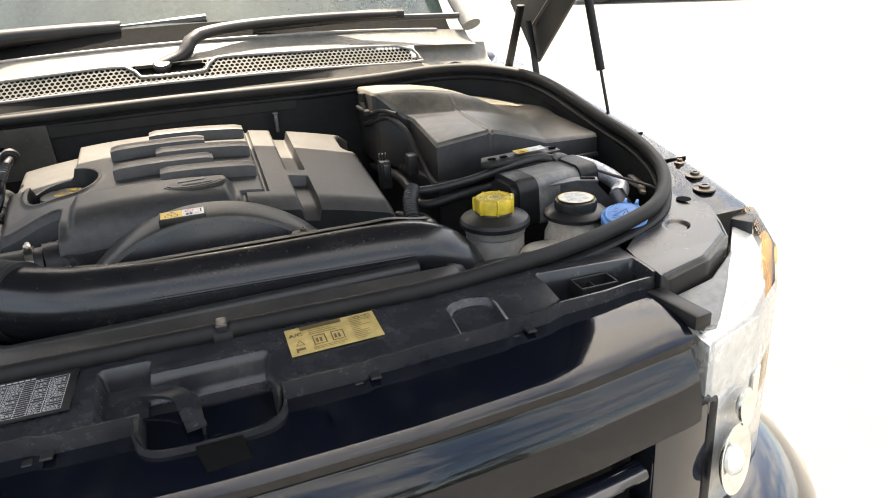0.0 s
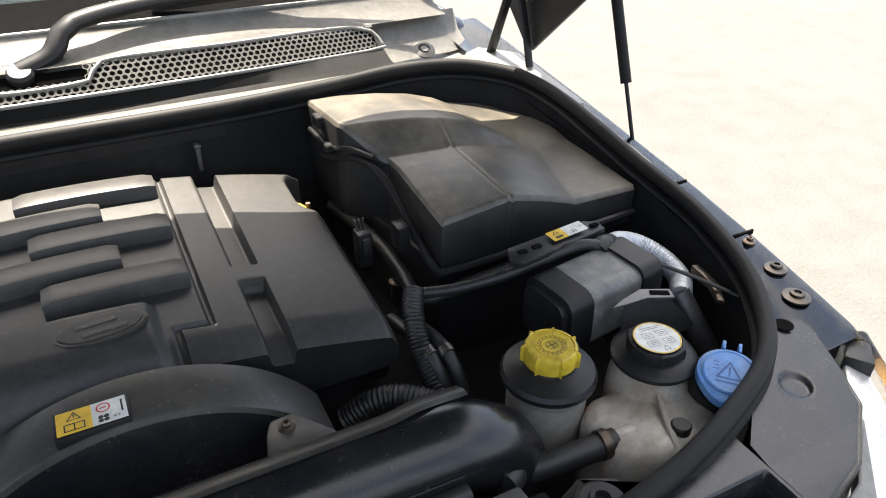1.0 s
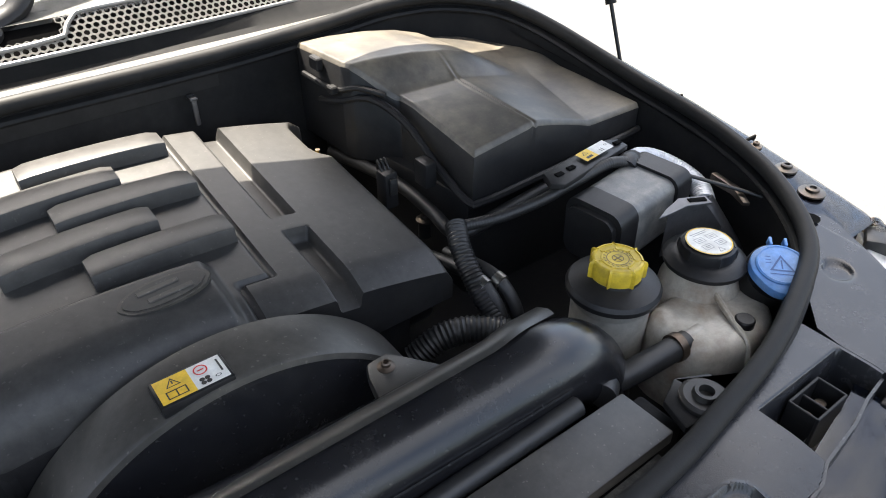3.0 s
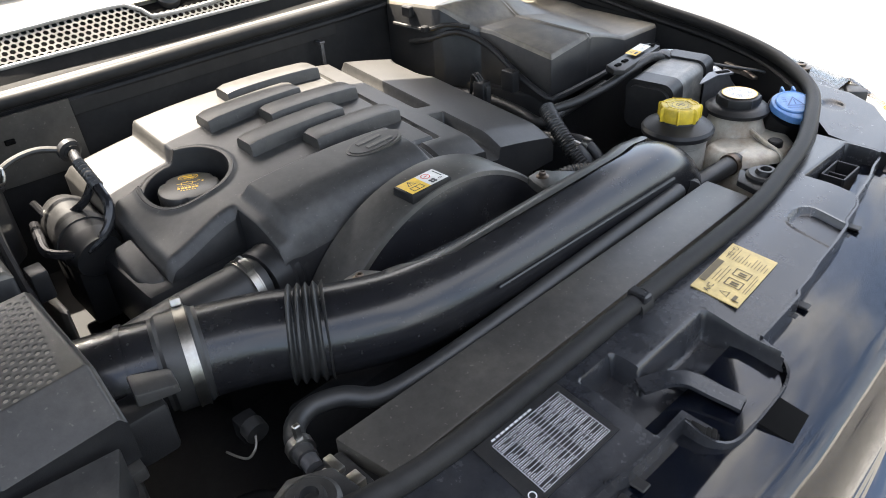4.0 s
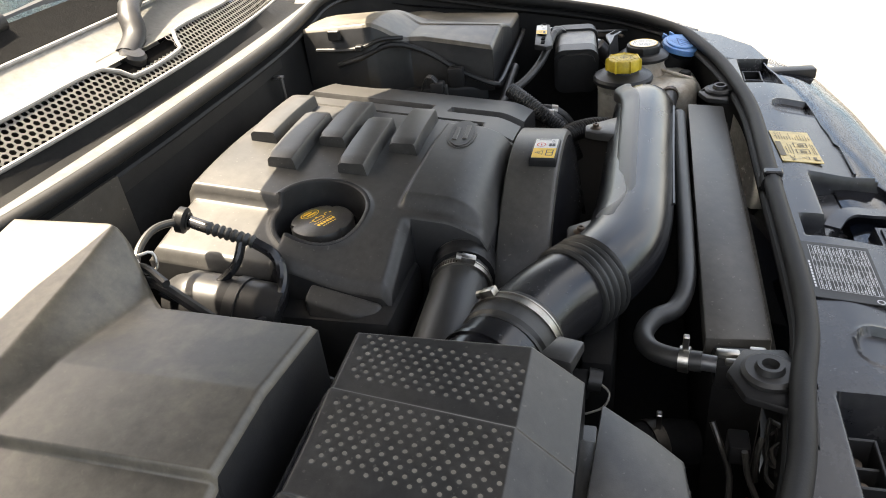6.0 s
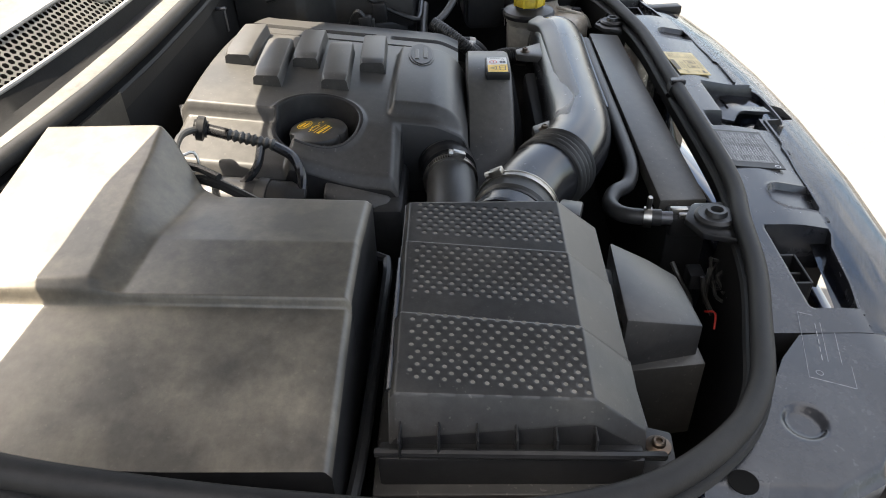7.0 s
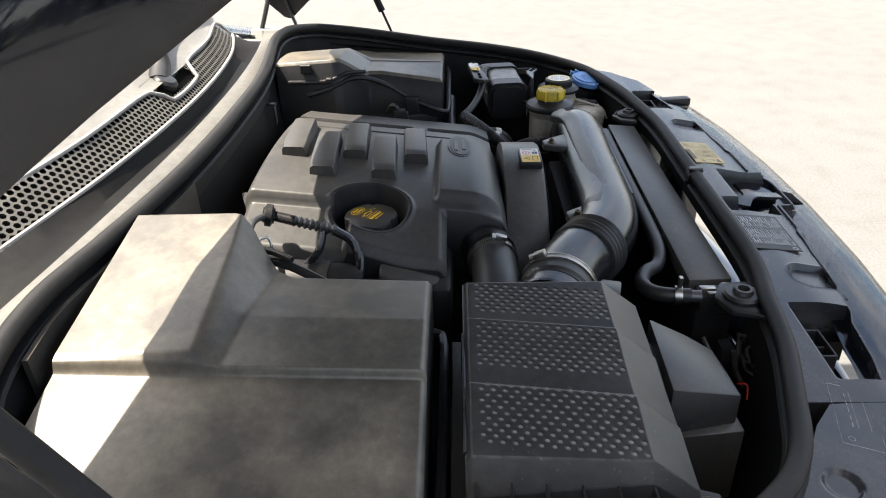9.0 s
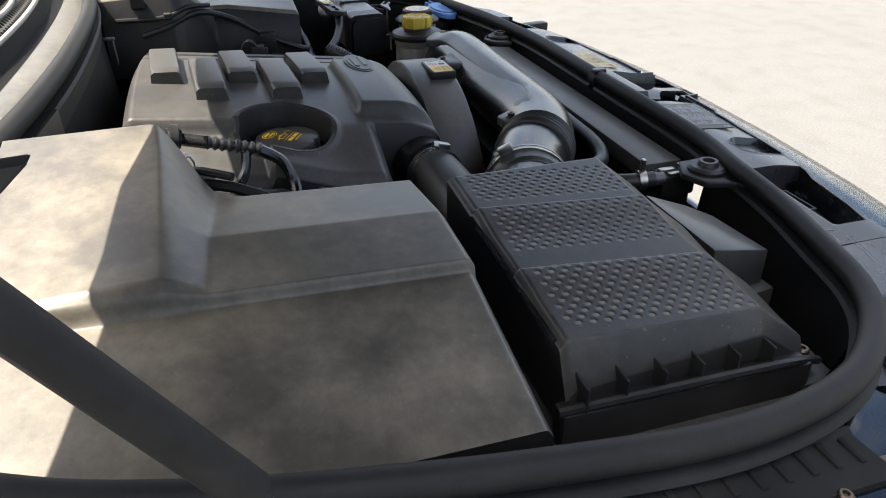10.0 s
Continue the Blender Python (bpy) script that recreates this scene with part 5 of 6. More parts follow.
part("near_wall", prism([(-0.764, 0.225, 1.080), (-0.744, 0.225, 1.080), (-0.744, 0.446, 1.083), (-0.764, 0.446, 1.083)], 0.92, 1.05, 0.004), PLASTIC, air, "black side wall under the flange")
part("lug", prism([(-0.765, 0.235), (-0.765, 0.195), (-0.715, 0.190), (-0.700, 0.235)], 1.045, 1.058, 0.003), PLASTIC, air)
bolt(air, (-0.732, 0.206, 1.060), 0.006)
part("base", box(-0.765, -0.46, 0.215, 0.445, 0.86, 1.038, 0.012), DUSTY, air, "lower half of the housing")
part("outlet", tube([(-0.46, 0.338, 1.062), (-0.43, 0.328, 1.064), (-0.375, 0.308, 1.065)], lambda t: 0.053 - 0.004 * t, 28, 0.008), DUCT, air, "smooth outlet pipe", smooth=60)
part("outlet_ring", tube([(-0.418, 0.3235, 1.0645), (-0.413, 0.3217, 1.0645)], 0.0535, 28, 0.004), DUCT, air)
part("outlet_tab", prism([(-0.438, 0.236, 1.108), (-0.400, 0.226, 1.104), (-0.396, 0.252, 1.106), (-0.432, 0.268, 1.110)], 1.094, 1.102, 0.003), LIDS, air, "small grey tab beside the outlet")
part("outlet_block", box(-0.472, -0.412, 0.236, 0.278, 1.02, 1.082, 0.006), PLASTIC, air, "black block beside the outlet")

snork = thing("air_intake_box", (-0.55, 0.17, 0.95), "black wedge-shaped air intake box beside the filter", "intake box")
part("lid", prism([(-0.469, 0.206, 1.092), (-0.490, 0.165, 1.082), (-0.506, 0.136, 1.071), (-0.545, 0.132, 1.071), (-0.592, 0.130, 1.073), (-0.611, 0.214, 1.098)], 1.034, 1.08, 0.003), LIDS, snork, "sloping wedge lid")
part("body", prism([(-0.485, 0.218), (-0.50, 0.128), (-0.606, 0.124), (-0.618, 0.218)], 0.93, 1.034, 0.003), DUSTY, snork)
part("bridge", box(-0.60, -0.50, 0.208, 0.226, 1.02, 1.078, 0.003), DUSTY, snork)

# ---- battery boxes on both sides ----
def box_height(far):
    """The lid's relief: an inner facet, a ridge, an outer facet, and a raised block at the rear corner."""

    def near_lid(X, Y):
        lean = 0.035 * (Y - 0.48)
        inner = 1.160 + lean - 0.14 * np.maximum(0.563 - X, 0) - 0.03 * np.maximum(X - 0.563, 0)
        outer = 1.147 + lean - 0.19 * np.maximum(X - 0.65, 0)
        return inner + (outer - inner) * step01(X, 0.6455, 0.650)

    def far_lid(X, Y):
        crease = np.interp(Y, [0.46, 0.504, 0.80], [0.685, 0.692, 0.774])
        edge = 1.131 + 0.16 * np.clip(Y - 0.475, 0, 0.14)
        ridge = 1.143 + 0.035 * (Y - 0.47)
        fall = np.clip((X - 0.572) / (crease - 0.572), 0, 1)
        low = 1.108 + 0.02 * (Y - 0.48)
        inner = edge + (ridge - edge) * np.clip((X - 0.458) / (0.560 - 0.458), 0, 1)
        z = np.where(X < 0.572, inner, ridge + (low - ridge) * (0.75 * fall + 0.25 * fall ** 2) - 0.02 * np.maximum(X - crease, 0))
        return z + 0.0022 * np.exp(-((X - 0.564) / 0.0028) ** 2) - 0.0028 * np.exp(-((X - 0.571) / 0.0026) ** 2)

    def height(X, Y):
        if far:
            lid = far_lid(X, Y)
            top = np.interp(X, [0.39, 0.45, 0.52, 0.58, 0.63, 0.67, 0.71], [1.198, 1.196, 1.189, 1.178, 1.162, 1.142, 1.118]) - 0.05 * (Y - 0.705)
            share = np.clip((Y - 0.650 - 0.03 * np.maximum(X - 0.55, 0)) / 0.055, 0, 1)
        else:
            lid = near_lid(X, Y)
            top = 1.213 - 0.145 * (X - 0.403) - 0.03 * (Y - 0.71)
            share = np.clip((Y - 0.668 - 0.06 * np.maximum(X - 0.46, 0)) / np.interp(X, [0.40, 0.64], [0.044, 0.030]), 0, 1)
            share = share * (1 - np.clip((X - 0.638) / 0.014, 0, 1))
        share = share * share * (3 - 2 * share) * 0.35 + share * 0.65
        z = lid + np.maximum(top - lid, 0) * share
        d = np.minimum(Y - 0.474, X - box_inner(Y))
        return z - 0.007 * (1 - step01(d, 0.0, 0.007)) ** 2

    return height


def box_inner(Y):
    return np.interp(Y, [0.47, 0.645, 0.70, 0.72, 0.87], [0.456, 0.453, 0.404, 0.397, 0.391])


def box_outer(Y):
    return np.interp(Y, [0.47, 0.6, 0.70, 0.76, 0.80, 0.83, 0.86], [0.803, 0.806, 0.805, 0.800, 0.785, 0.755, 0.70])


for s in (1, -1):
    bx = thing("battery_box", (s * 0.6, 0.65, 0.9), "dusty black plastic battery box with a raised rear corner", "battery cover", group="boxes at the back of the bay")
    e = 0.560 if s > 0 else 0.642
    lines = ((0, box_inner), (0.54, lambda y: e - 0.002 + 0 * y), (0.66, lambda y: e + 0.020 + 0 * y), (1, box_outer))
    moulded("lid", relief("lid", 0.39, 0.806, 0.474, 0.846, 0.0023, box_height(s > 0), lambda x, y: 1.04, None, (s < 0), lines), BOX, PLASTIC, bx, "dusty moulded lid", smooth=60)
    part("rim", tube([(s * 0.392, 0.78, 1.118), (s * 0.397, 0.728, 1.132), (s * 0.418, 0.672, 1.150), (s * 0.437, 0.610, 1.130), (s * 0.443, 0.54, 1.086), (s * 0.446, 0.474, 1.057), (s * 0.462, 0.462, 1.056), (s * 0.55, 0.461, 1.058), (s * 0.735, 0.462, 1.065), (s * 0.80, 0.466, 1.065)], 0.006, 8, 0.02), PLASTIC, bx, "flanged lid rim")
    part("wall_step", tube([(s * 0.386, 0.82, 1.150), (s * 0.392, 0.735, 1.150), (s * 0.408, 0.690, 1.163), (s * 0.430, 0.650, 1.160)], 0.0045, 8, 0.012), PLASTIC, bx, "moulded step in the box wall")
    part("corner_clip", box(s * 0.388 - 0.006, s * 0.388 + 0.006, 0.765, 0.79, 1.170, 1.190, 0.002, 1), PLASTIC, bx, "small clip at the lid corner")
    part("corner_clip", box(s * 0.388 - 0.009, s * 0.388 + 0.004, 0.720, 0.735, 1.148, 1.160, 0.002, 1), PLASTIC, bx, "small clip at the lid corner")
    part("body", prism([(s * 0.458, 0.486), (s * 0.79, 0.486), (s * 0.78, 0.70), (s * 0.66, 0.80), (s * 0.41, 0.82)], 0.80, 1.05, 0.008), PLASTIC, bx, "black box body")
    part("latch", box(s * 0.425 - 0.010, s * 0.425 + 0.010, 0.53, 0.56, 1.06, 1.10, 0.003), PLASTIC, bx)

# ---- radiator top and its hoses ----
rad = thing("radiator_cover", (0, 0.07, 0.95), "long flat black panel over the radiator", "radiator panel")
part("panel", prism([(-0.318, 0.108, 1.053), (0.348, 0.102, 1.053), (0.356, 0.040, 1.045), (-0.304, 0.040, 1.046)], 1.03, 1.05, 0.003), SHROUD, rad, "flat dusty black panel")
part("foam_strip", tube([(-0.30, 0.036, 1.020), (-0.1, 0.035, 1.022), (0.1, 0.035, 1.022), (0.34, 0.037, 1.020)], 0.0, 8, 0.01, ring=[(-0.005, -0.02), (0.005, -0.02), (0.005, 0.0), (-0.005, 0.0)]), FOAM, rad, "crumbling grey foam strip")
part("core", box(-0.34, 0.38, 0.045, 0.10, 0.55, 1.032, 0.006), BAY, rad, "radiator core in shade")
part("end_fitting", box(-0.352, -0.318, 0.048, 0.100, 1.015, 1.046, 0.005), PLASTIC, rad)
part("end_clip", join(box(-0.338, -0.326, 0.05, 0.066, 1.04, 1.054, 0.002), box(-0.340, -0.330, 0.075, 0.098, 1.04, 1.052, 0.002), box(-0.350, -0.342, 0.06, 0.09, 1.035, 1.050, 0.002)), STEEL, rad, "zinc spring clip")
for x, y, z, s in ((-0.379, 0.055, 1.066, -1), (0.405, 0.044, 1.056, 1)):
    mount = thing("radiator_mount", (x, y, z - 0.03), "black radiator mounting plate with rubber bush", "mount", group="radiator mounts")
    part("plate", prism([(x - 0.045, y - 0.012), (x - 0.034, y + 0.024), (x, y + 0.038), (x + 0.036, y + 0.02), (x + 0.04, y - 0.02), (x + s * 0.02, y - 0.04), (x - 0.09 * s * -1, y - 0.03)], z - 0.010, z - 0.002, 0.003), PLASTIC, mount)
    part("bush", lathe([(0.026, -0.004), (0.026, 0.002), (0.022, 0.005), (0.014, 0.005), (0.012, 0.011), (0.008, 0.011), (0.007, 0.003)], (x, y, z), 28), RUBBER, mount, "rubber bush")



def hose(name, label, pts, r, mat=RUBBER, ribs=0.0, depth=0.0, category="hose"):
    t = thing(name, pts[0], label, category)
    part("hose", tube(pts, r, 14, 0.0016 if ribs else 0.008, ribs=ribs, rib_depth=depth), mat, t, smooth=60)
    return t


h = hose("radiator_hose", "thin black rubber hose looping round the radiator corner", [(0.30, 0.118, 1.050), (0.10, 0.119, 1.046), (-0.10, 0.119, 1.042), (-0.20, 0.122, 1.040), (-0.245, 0.135, 1.035), (-0.27, 0.158, 1.038), (-0.30, 0.170, 1.038), (-0.325, 0.163, 1.039), (-0.340, 0.142, 1.042), (-0.346, 0.112, 1.044)], 0.011)
part("clip", tube([(-0.342, 0.134, 1.043), (-0.344, 0.124, 1.0435)], 0.014, 14, 0.004), STEEL, h, "zinc hose clip")
part("clip_ear", box(-0.346, -0.339, 0.126, 0.132, 1.054, 1.074, 0.001, 1), STEEL, h, "upright zinc clip ear")
part("spigot", tube([(-0.343, 0.128, 1.043), (-0.348, 0.098, 1.044)], 0.009, 12, 0.008), PIPE, h, "dull metal spigot")
h = hose("lower_radiator_hose", "thick dark rubber hose low beside the radiator", [(-0.44, 0.215, 0.905), (-0.40, 0.200, 0.918), (-0.372, 0.185, 0.922), (-0.345, 0.150, 0.918), (-0.332, 0.110, 0.91)], 0.027, BAY)
part("clamp", tube([(-0.352, 0.160, 0.9195), (-0.345, 0.148, 0.918)], 0.0295, 20, 0.004), BOLT, h, "dull hose clamp")
part("clamp_ear", box(-0.352, -0.343, 0.146, 0.152, 0.942, 0.968, 0.001, 1), STEEL, h, "upright clamp ear")
plug = thing("sensor_plug", (-0.345, 0.234, 0.97), "black sensor plug with a loop of pale wire", "connector")
part("housing", box(-0.358, -0.334, 0.224, 0.246, 0.985, 1.012, 0.004), BAY, plug)
part("collar", tube([(-0.346, 0.226, 1.006), (-0.346, 0.212, 1.004)], 0.013, 16, 0.004), RUBBER, plug)
part("wire", tube([(-0.348, 0.214, 1.004), (-0.356, 0.203, 0.998), (-0.364, 0.208, 0.985), (-0.368, 0.226, 0.976), (-0.372, 0.245, 0.972)], 0.0013, 8, 0.004), TANKG, plug, "thin pale wire")
h = hose("turbo_hose", "thick black rubber hose between engine and filter", [(-0.225, 0.390, 1.045), (-0.28, 0.386, 1.046), (-0.34, 0.384, 1.044), (-0.40, 0.384, 1.035), (-0.45, 0.386, 1.01)], 0.036)
worm_clamp(h, (-0.238, 0.389, 1.045), (-0.248, 0.388, 1.045), 0.0385, (0, -0.3, 1))
part("sleeve", tube([(-0.175, 0.40, 1.045), (-0.225, 0.390, 1.045)], 0.042, 24, 0.006, ribs=0.012, rib_depth=0.003), PLASTIC, h, "ribbed black sleeve")
hose("corrugated_hose", "black corrugated hose beside the engine cover", [(0.25, 0.335, 0.975), (0.285, 0.325, 0.998), (0.32, 0.306, 1.006), (0.36, 0.268, 1.002), (0.388, 0.218, 0.990), (0.398, 0.175, 0.984)], 0.018, RUBBER, 0.006, 0.0025)
hose("corrugated_hose", "black corrugated conduit dropping behind the engine", [(0.39, 0.43, 1.065), (0.375, 0.40, 1.05), (0.368, 0.36, 1.02), (0.37, 0.32, 0.98), (0.37, 0.30, 0.93)], 0.015, RUBBER, 0.005, 0.002)
hose("corrugated_hose", "thin corrugated conduit crossing to the fuel module", [(0.39, 0.43, 1.06), (0.44, 0.405, 1.068), (0.50, 0.385, 1.082), (0.56, 0.375, 1.098), (0.62, 0.37, 1.106), (0.655, 0.355, 1.10)], 0.0085, RUBBER, 0.004, 0.001)
h = hose("coolant_hose", "black rubber coolant hose with a spring clip", [(0.345, 0.122, 1.030), (0.362, 0.132, 1.026), (0.372, 0.142, 1.016), (0.392, 0.138, 1.014), (0.42, 0.133, 1.017), (0.495, 0.127, 1.018)], 0.015)
part("clip", tube([(0.474, 0.129, 1.018), (0.484, 0.128, 1.018)], 0.0175, 16, 0.004), BOLT, h, "spring clip")

# ---- reservoirs ----
ps = thing("power_steering_reservoir", (0.475, 0.222, 0.93), "grey power steering reservoir with a yellow screw cap", "reservoir")
part("body", lathe([(0.043, -0.13), (0.047, -0.125), (0.048, -0.050), (0.046, -0.047), (0.046, -0.043), (0.049, -0.041), (0.050, -0.024)], (0.464, 0.219, 1.084), 40), TANKG, ps, "translucent grey body")
part("shoulder", lathe([(0.050, -0.030), (0.0565, -0.028), (0.0575, -0.021), (0.054, -0.016), (0.031, -0.008), (0.028, 0.0)], (0.464, 0.219, 1.084), 40), PLASTIC, ps, "dusty black shoulder")
cap = part("cap", lathe([(0.0295, -0.006), (0.031, -0.004), (0.031, 0.014), (0.0295, 0.017), (0.027, 0.018), (0.0265, 0.0165), (0.020, 0.0165), (0.0195, 0.0175), (0.018, 0.0175), (0.0175, 0.0165)], (0.464, 0.219, 1.084), 168, 7, 0.0042), YELLOW, ps, "yellow lugged screw cap")
CP = Plate((0.464, 0.219, 1.1006), (0.03, 0, 0), (0, 0.03, 0))
print_on("embossing", [CP.ring(0, 0, 0.0125, 0.0135, 0.0004), CP.ring(0, 0, 0.006, 0.007, 0.0004), CP.rect(-0.22, 0.22, -0.03, 0.03, 0.0004), CP.rect(-0.03, 0.03, -0.22, 0.22, 0.0004)]
         + [CP.rect(math.cos(a) * 0.52 - 0.02, math.cos(a) * 0.52 + 0.02, math.sin(a) * 0.52 - 0.05, math.sin(a) * 0.52 + 0.05, 0.0004) for a in [k * math.pi / 9 for k in range(18)]], material("worn_dark_print", (0.13, 0.095, 0.02), 0.5, bump=0.0), cap, "worn embossed print")

tank = thing("coolant_tank", (0.58, 0.15, 0.9), "milky plastic coolant expansion tank with a black cap", "coolant tank")


def tank_body():
    a = lathe([(0.050, -0.11), (0.052, -0.06), (0.050, -0.035), (0.044, -0.022), (0.043, -0.006)], (0.592, 0.183, 1.066), 36)
    b = prism([(0.475, 0.165), (0.50, 0.19), (0.56, 0.19), (0.63, 0.17), (0.64, 0.11), (0.60, 0.075), (0.53, 0.07), (0.48, 0.10)], 0.92, 1.030, 0.020, 4)
    return join(a, b)


part("tank", tank_body(), TANK, tank, "stained milky plastic tank", smooth=60)
part("rib", tube([(0.572, 0.147, 1.040), (0.555, 0.112, 1.034), (0.543, 0.080, 1.026), (0.536, 0.066, 1.00)], 0.004, 8, 0.01), TANK, tank)
part("shoulder", lathe([(0.044, -0.008), (0.051, -0.006), (0.052, 0.0), (0.046, 0.005), (0.036, 0.008)], (0.592, 0.183, 1.066), 36), PLASTIC, tank)
wc = part("cap", lathe([(0.034, -0.002), (0.0345, 0.014), (0.033, 0.019), (0.030, 0.0205), (0.0295, 0.0195)], (0.592, 0.183, 1.068), 60, 18, 0.0018), PLASTIC, tank, "black ribbed screw cap")
print_on("label", [Plate((0.592, 0.183, 1.0895), (0.03, 0, 0), (0, 0.03, 0)).ring(0, 0, 0, 0.0285, 0.0004, 40)], WHITE, wc, "white pictogram label")
WP = Plate((0.592, 0.183, 1.0895), (0.03, -0.004, 0), (0.004, 0.03, 0))
wp = [triangle(WP, 0.0, -0.62, 0.16, 0.14, 0.0008), WP.rect(-0.45, 0.45, 0.62, 0.65, 0.0008), WP.rect(-0.35, 0.35, 0.52, 0.55, 0.0008)]
for cu, cv in ((-0.32, 0.2), (0.32, 0.2), (-0.35, -0.28), (0.35, -0.28)):
    wp += [WP.rect(cu - 0.22, cu + 0.22, cv - 0.16, cv - 0.14, 0.0008), WP.rect(cu - 0.22, cu + 0.22, cv + 0.14, cv + 0.16, 0.0008), WP.rect(cu - 0.22, cu - 0.20, cv - 0.16, cv + 0.16, 0.0008), WP.rect(cu + 0.20, cu + 0.22, cv - 0.16, cv + 0.16, 0.0008),
           WP.rect(cu - 0.14, cu + 0.10, cv - 0.06, cv - 0.03, 0.0008), WP.rect(cu - 0.08, cu + 0.14, cv + 0.03, cv + 0.06, 0.0008)]
print_on("pictogram", wp, material("faded_grey_print", (0.20, 0.20, 0.20), 0.5, bump=0.0), wc, "faint black pictograms")
print_on("label_rim", [WP.ring(0, 0, 0.0268, 0.0285, 0.0007, 40)], LABEL_Y, wc, "thin yellow edge of the label")
part("bleed_cap", lathe([(0.012, 0), (0.012, 0.008), (0.010, 0.010), (0.003, 0.010)], (0.563, 0.098, 1.029), 24), PLASTIC, tank, "small black bleed cap")
part("spigot", tube([(0.480, 0.128, 1.018), (0.52, 0.127, 1.018)], 0.0135, 14, 0.01), TANK, tank)

wash = thing("washer_filler", (0.65, 0.115, 0.95), "black washer filler neck with a blue flip cap", "washer filler")
part("neck", tube([(0.670, 0.15, 0.93), (0.652, 0.130, 1.02), (0.639, 0.113, 1.062)], 0.037, 24, 0.02), PLASTIC, wash, "black filler neck")
TILT = Matrix.Translation((0.636, 0.109, 1.073)) @ Matrix.Rotation(radians(10), 4, "X") @ Matrix.Rotation(radians(-10), 4, "Y") @ Matrix.Rotation(radians(-46), 4, "Z")


def tilted(bm):
    bm.transform(TILT)
    return bm


OUT = []
for k in range(40):
    a = 2 * math.pi * k / 40
    r = 0.036 + 0.009 * max(0.0, math.cos(a + 1.59)) ** 6
    OUT.append((r * math.cos(a), 0.95 * r * math.sin(a)))
wcap = part("cap", tilted(prism(OUT, -0.008, 0.004, 0.003)), BLUE, wash, "blue flip cap")
part("cap_top", tilted(lathe([(0.030, 0.003), (0.030, 0.0062), (0.028, 0.0075), (0.0265, 0.0062)], (0, 0, 0), 36)), BLUE, wcap, "raised round top")
for x in (-0.010, 0.008):
    part("hinge_lug", tilted(box(x, x + 0.004, 0.032, 0.044, -0.006, 0.006, 0.001)), BLUE, wcap)
BP = Plate((0, 0, 0.0064), (0.03, 0, 0), (0, 0.03, 0))
sym = [triangle(BP, 0, 0.05, 0.5, 0.42, 0.0003), BP.rect(-0.5, 0.5, -0.55, -0.50, 0.0003), BP.rect(-0.03, 0.03, -0.25, 0.2, 0.0003)] + [BP.rect(-0.62, -0.40, 0.0 + 0.16 * k, 0.04 + 0.16 * k, 0.0003) for k in range(3)]
print_on("symbol", [tilted(m) for m in sym], material("dark_blue_print", (0.03, 0.09, 0.25), 0.5), wcap, "embossed screen-wash symbol")

# ---- fuel module behind the reservoirs ----
mod = thing("brake_module", (0.60, 0.31, 0.95), "black ribbed brake module with a silver foil hose", "module")
def rounded(hw, hh, r, n=5):
    pts = []
    for cx, cy, a0 in ((hw - r, hh - r, 0), (r - hw, hh - r, 90), (r - hw, r - hh, 180), (hw - r, r - hh, 270)):
        pts += [(cx + r * math.cos(radians(a0 + 90 * k / n)), cy + r * math.sin(radians(a0 + 90 * k / n))) for k in range(n + 1)]
    return pts


along = lambda q: (0.530 + 0.158 * q, 0.315 + 0.016 * q, 1.052 + 0.006 * q)
part("end_shell", join(tube([along(-0.06), along(0.0)], 0, 8, 0.004, ring=rounded(0.038, 0.038, 0.018)), tube([along(0.0), along(0.24)], 0, 8, 0.01, ring=rounded(0.045, 0.046, 0.020))), PLASTIC, mod, "rounded black end shell", smooth=50)
part("band", tube([along(0.24), along(0.78)], 0, 8, 0.01, ring=rounded(0.0435, 0.0445, 0.016)), CASTING, mod, "stained grey middle of the casing", smooth=50)
part("flange", tube([along(0.78), along(0.86)], 0, 8, 0.01, ring=rounded(0.048, 0.049, 0.018)), PLASTIC, mod, "black joint flange", smooth=50)
part("end_cap", tube([along(0.875), along(1.02)], 0, 8, 0.01, ring=rounded(0.046, 0.047, 0.018)), PLASTIC, mod, "black end cap", smooth=50)
for k in range(5):
    part("connector", box(0.686, 0.699, 0.296 + 0.015 * k, 0.306 + 0.015 * k, 1.068, 1.088, 0.002, 1), PLASTIC, mod)
print_on("side_label", [Plate((0.497, 0.268, 1.02), (0.0, -0.0, 0.04), (0.02, 0.0, 0.0)).rect(0, 1, 0, 1, 0.001)], CASTING, mod, "faint printed label")
part("strap", prism([(0.53, 0.29), (0.54, 0.29), (0.535, 0.25), (0.525, 0.25)], 1.02, 1.05, 0.002), PLASTIC, mod)
part("foil_hose", tube([(0.668, 0.372, 1.084), (0.700, 0.384, 1.080), (0.735, 0.376, 1.068), (0.757, 0.345, 1.054), (0.757, 0.310, 1.044), (0.735, 0.282, 1.040)], 0.0165, 18, 0.0016, ribs=0.0045, rib_depth=0.0012), SILVER, mod, "silver foil hose", smooth=60)
part("neck", tube([(0.640, 0.360, 1.092), (0.655, 0.366, 1.094), (0.674, 0.375, 1.086)], 0.018, 16, 0.006), PLASTIC, mod)
part("bracket", prism([(0.578, 0.250, 1.093), (0.600, 0.256, 1.096), (0.632, 0.262, 1.097), (0.668, 0.246, 1.096), (0.662, 0.230, 1.095), (0.628, 0.244, 1.096), (0.598, 0.246, 1.095)], 1.0915, 1.094, 0.0006, 1), PIPE, mod, "bare metal bracket")
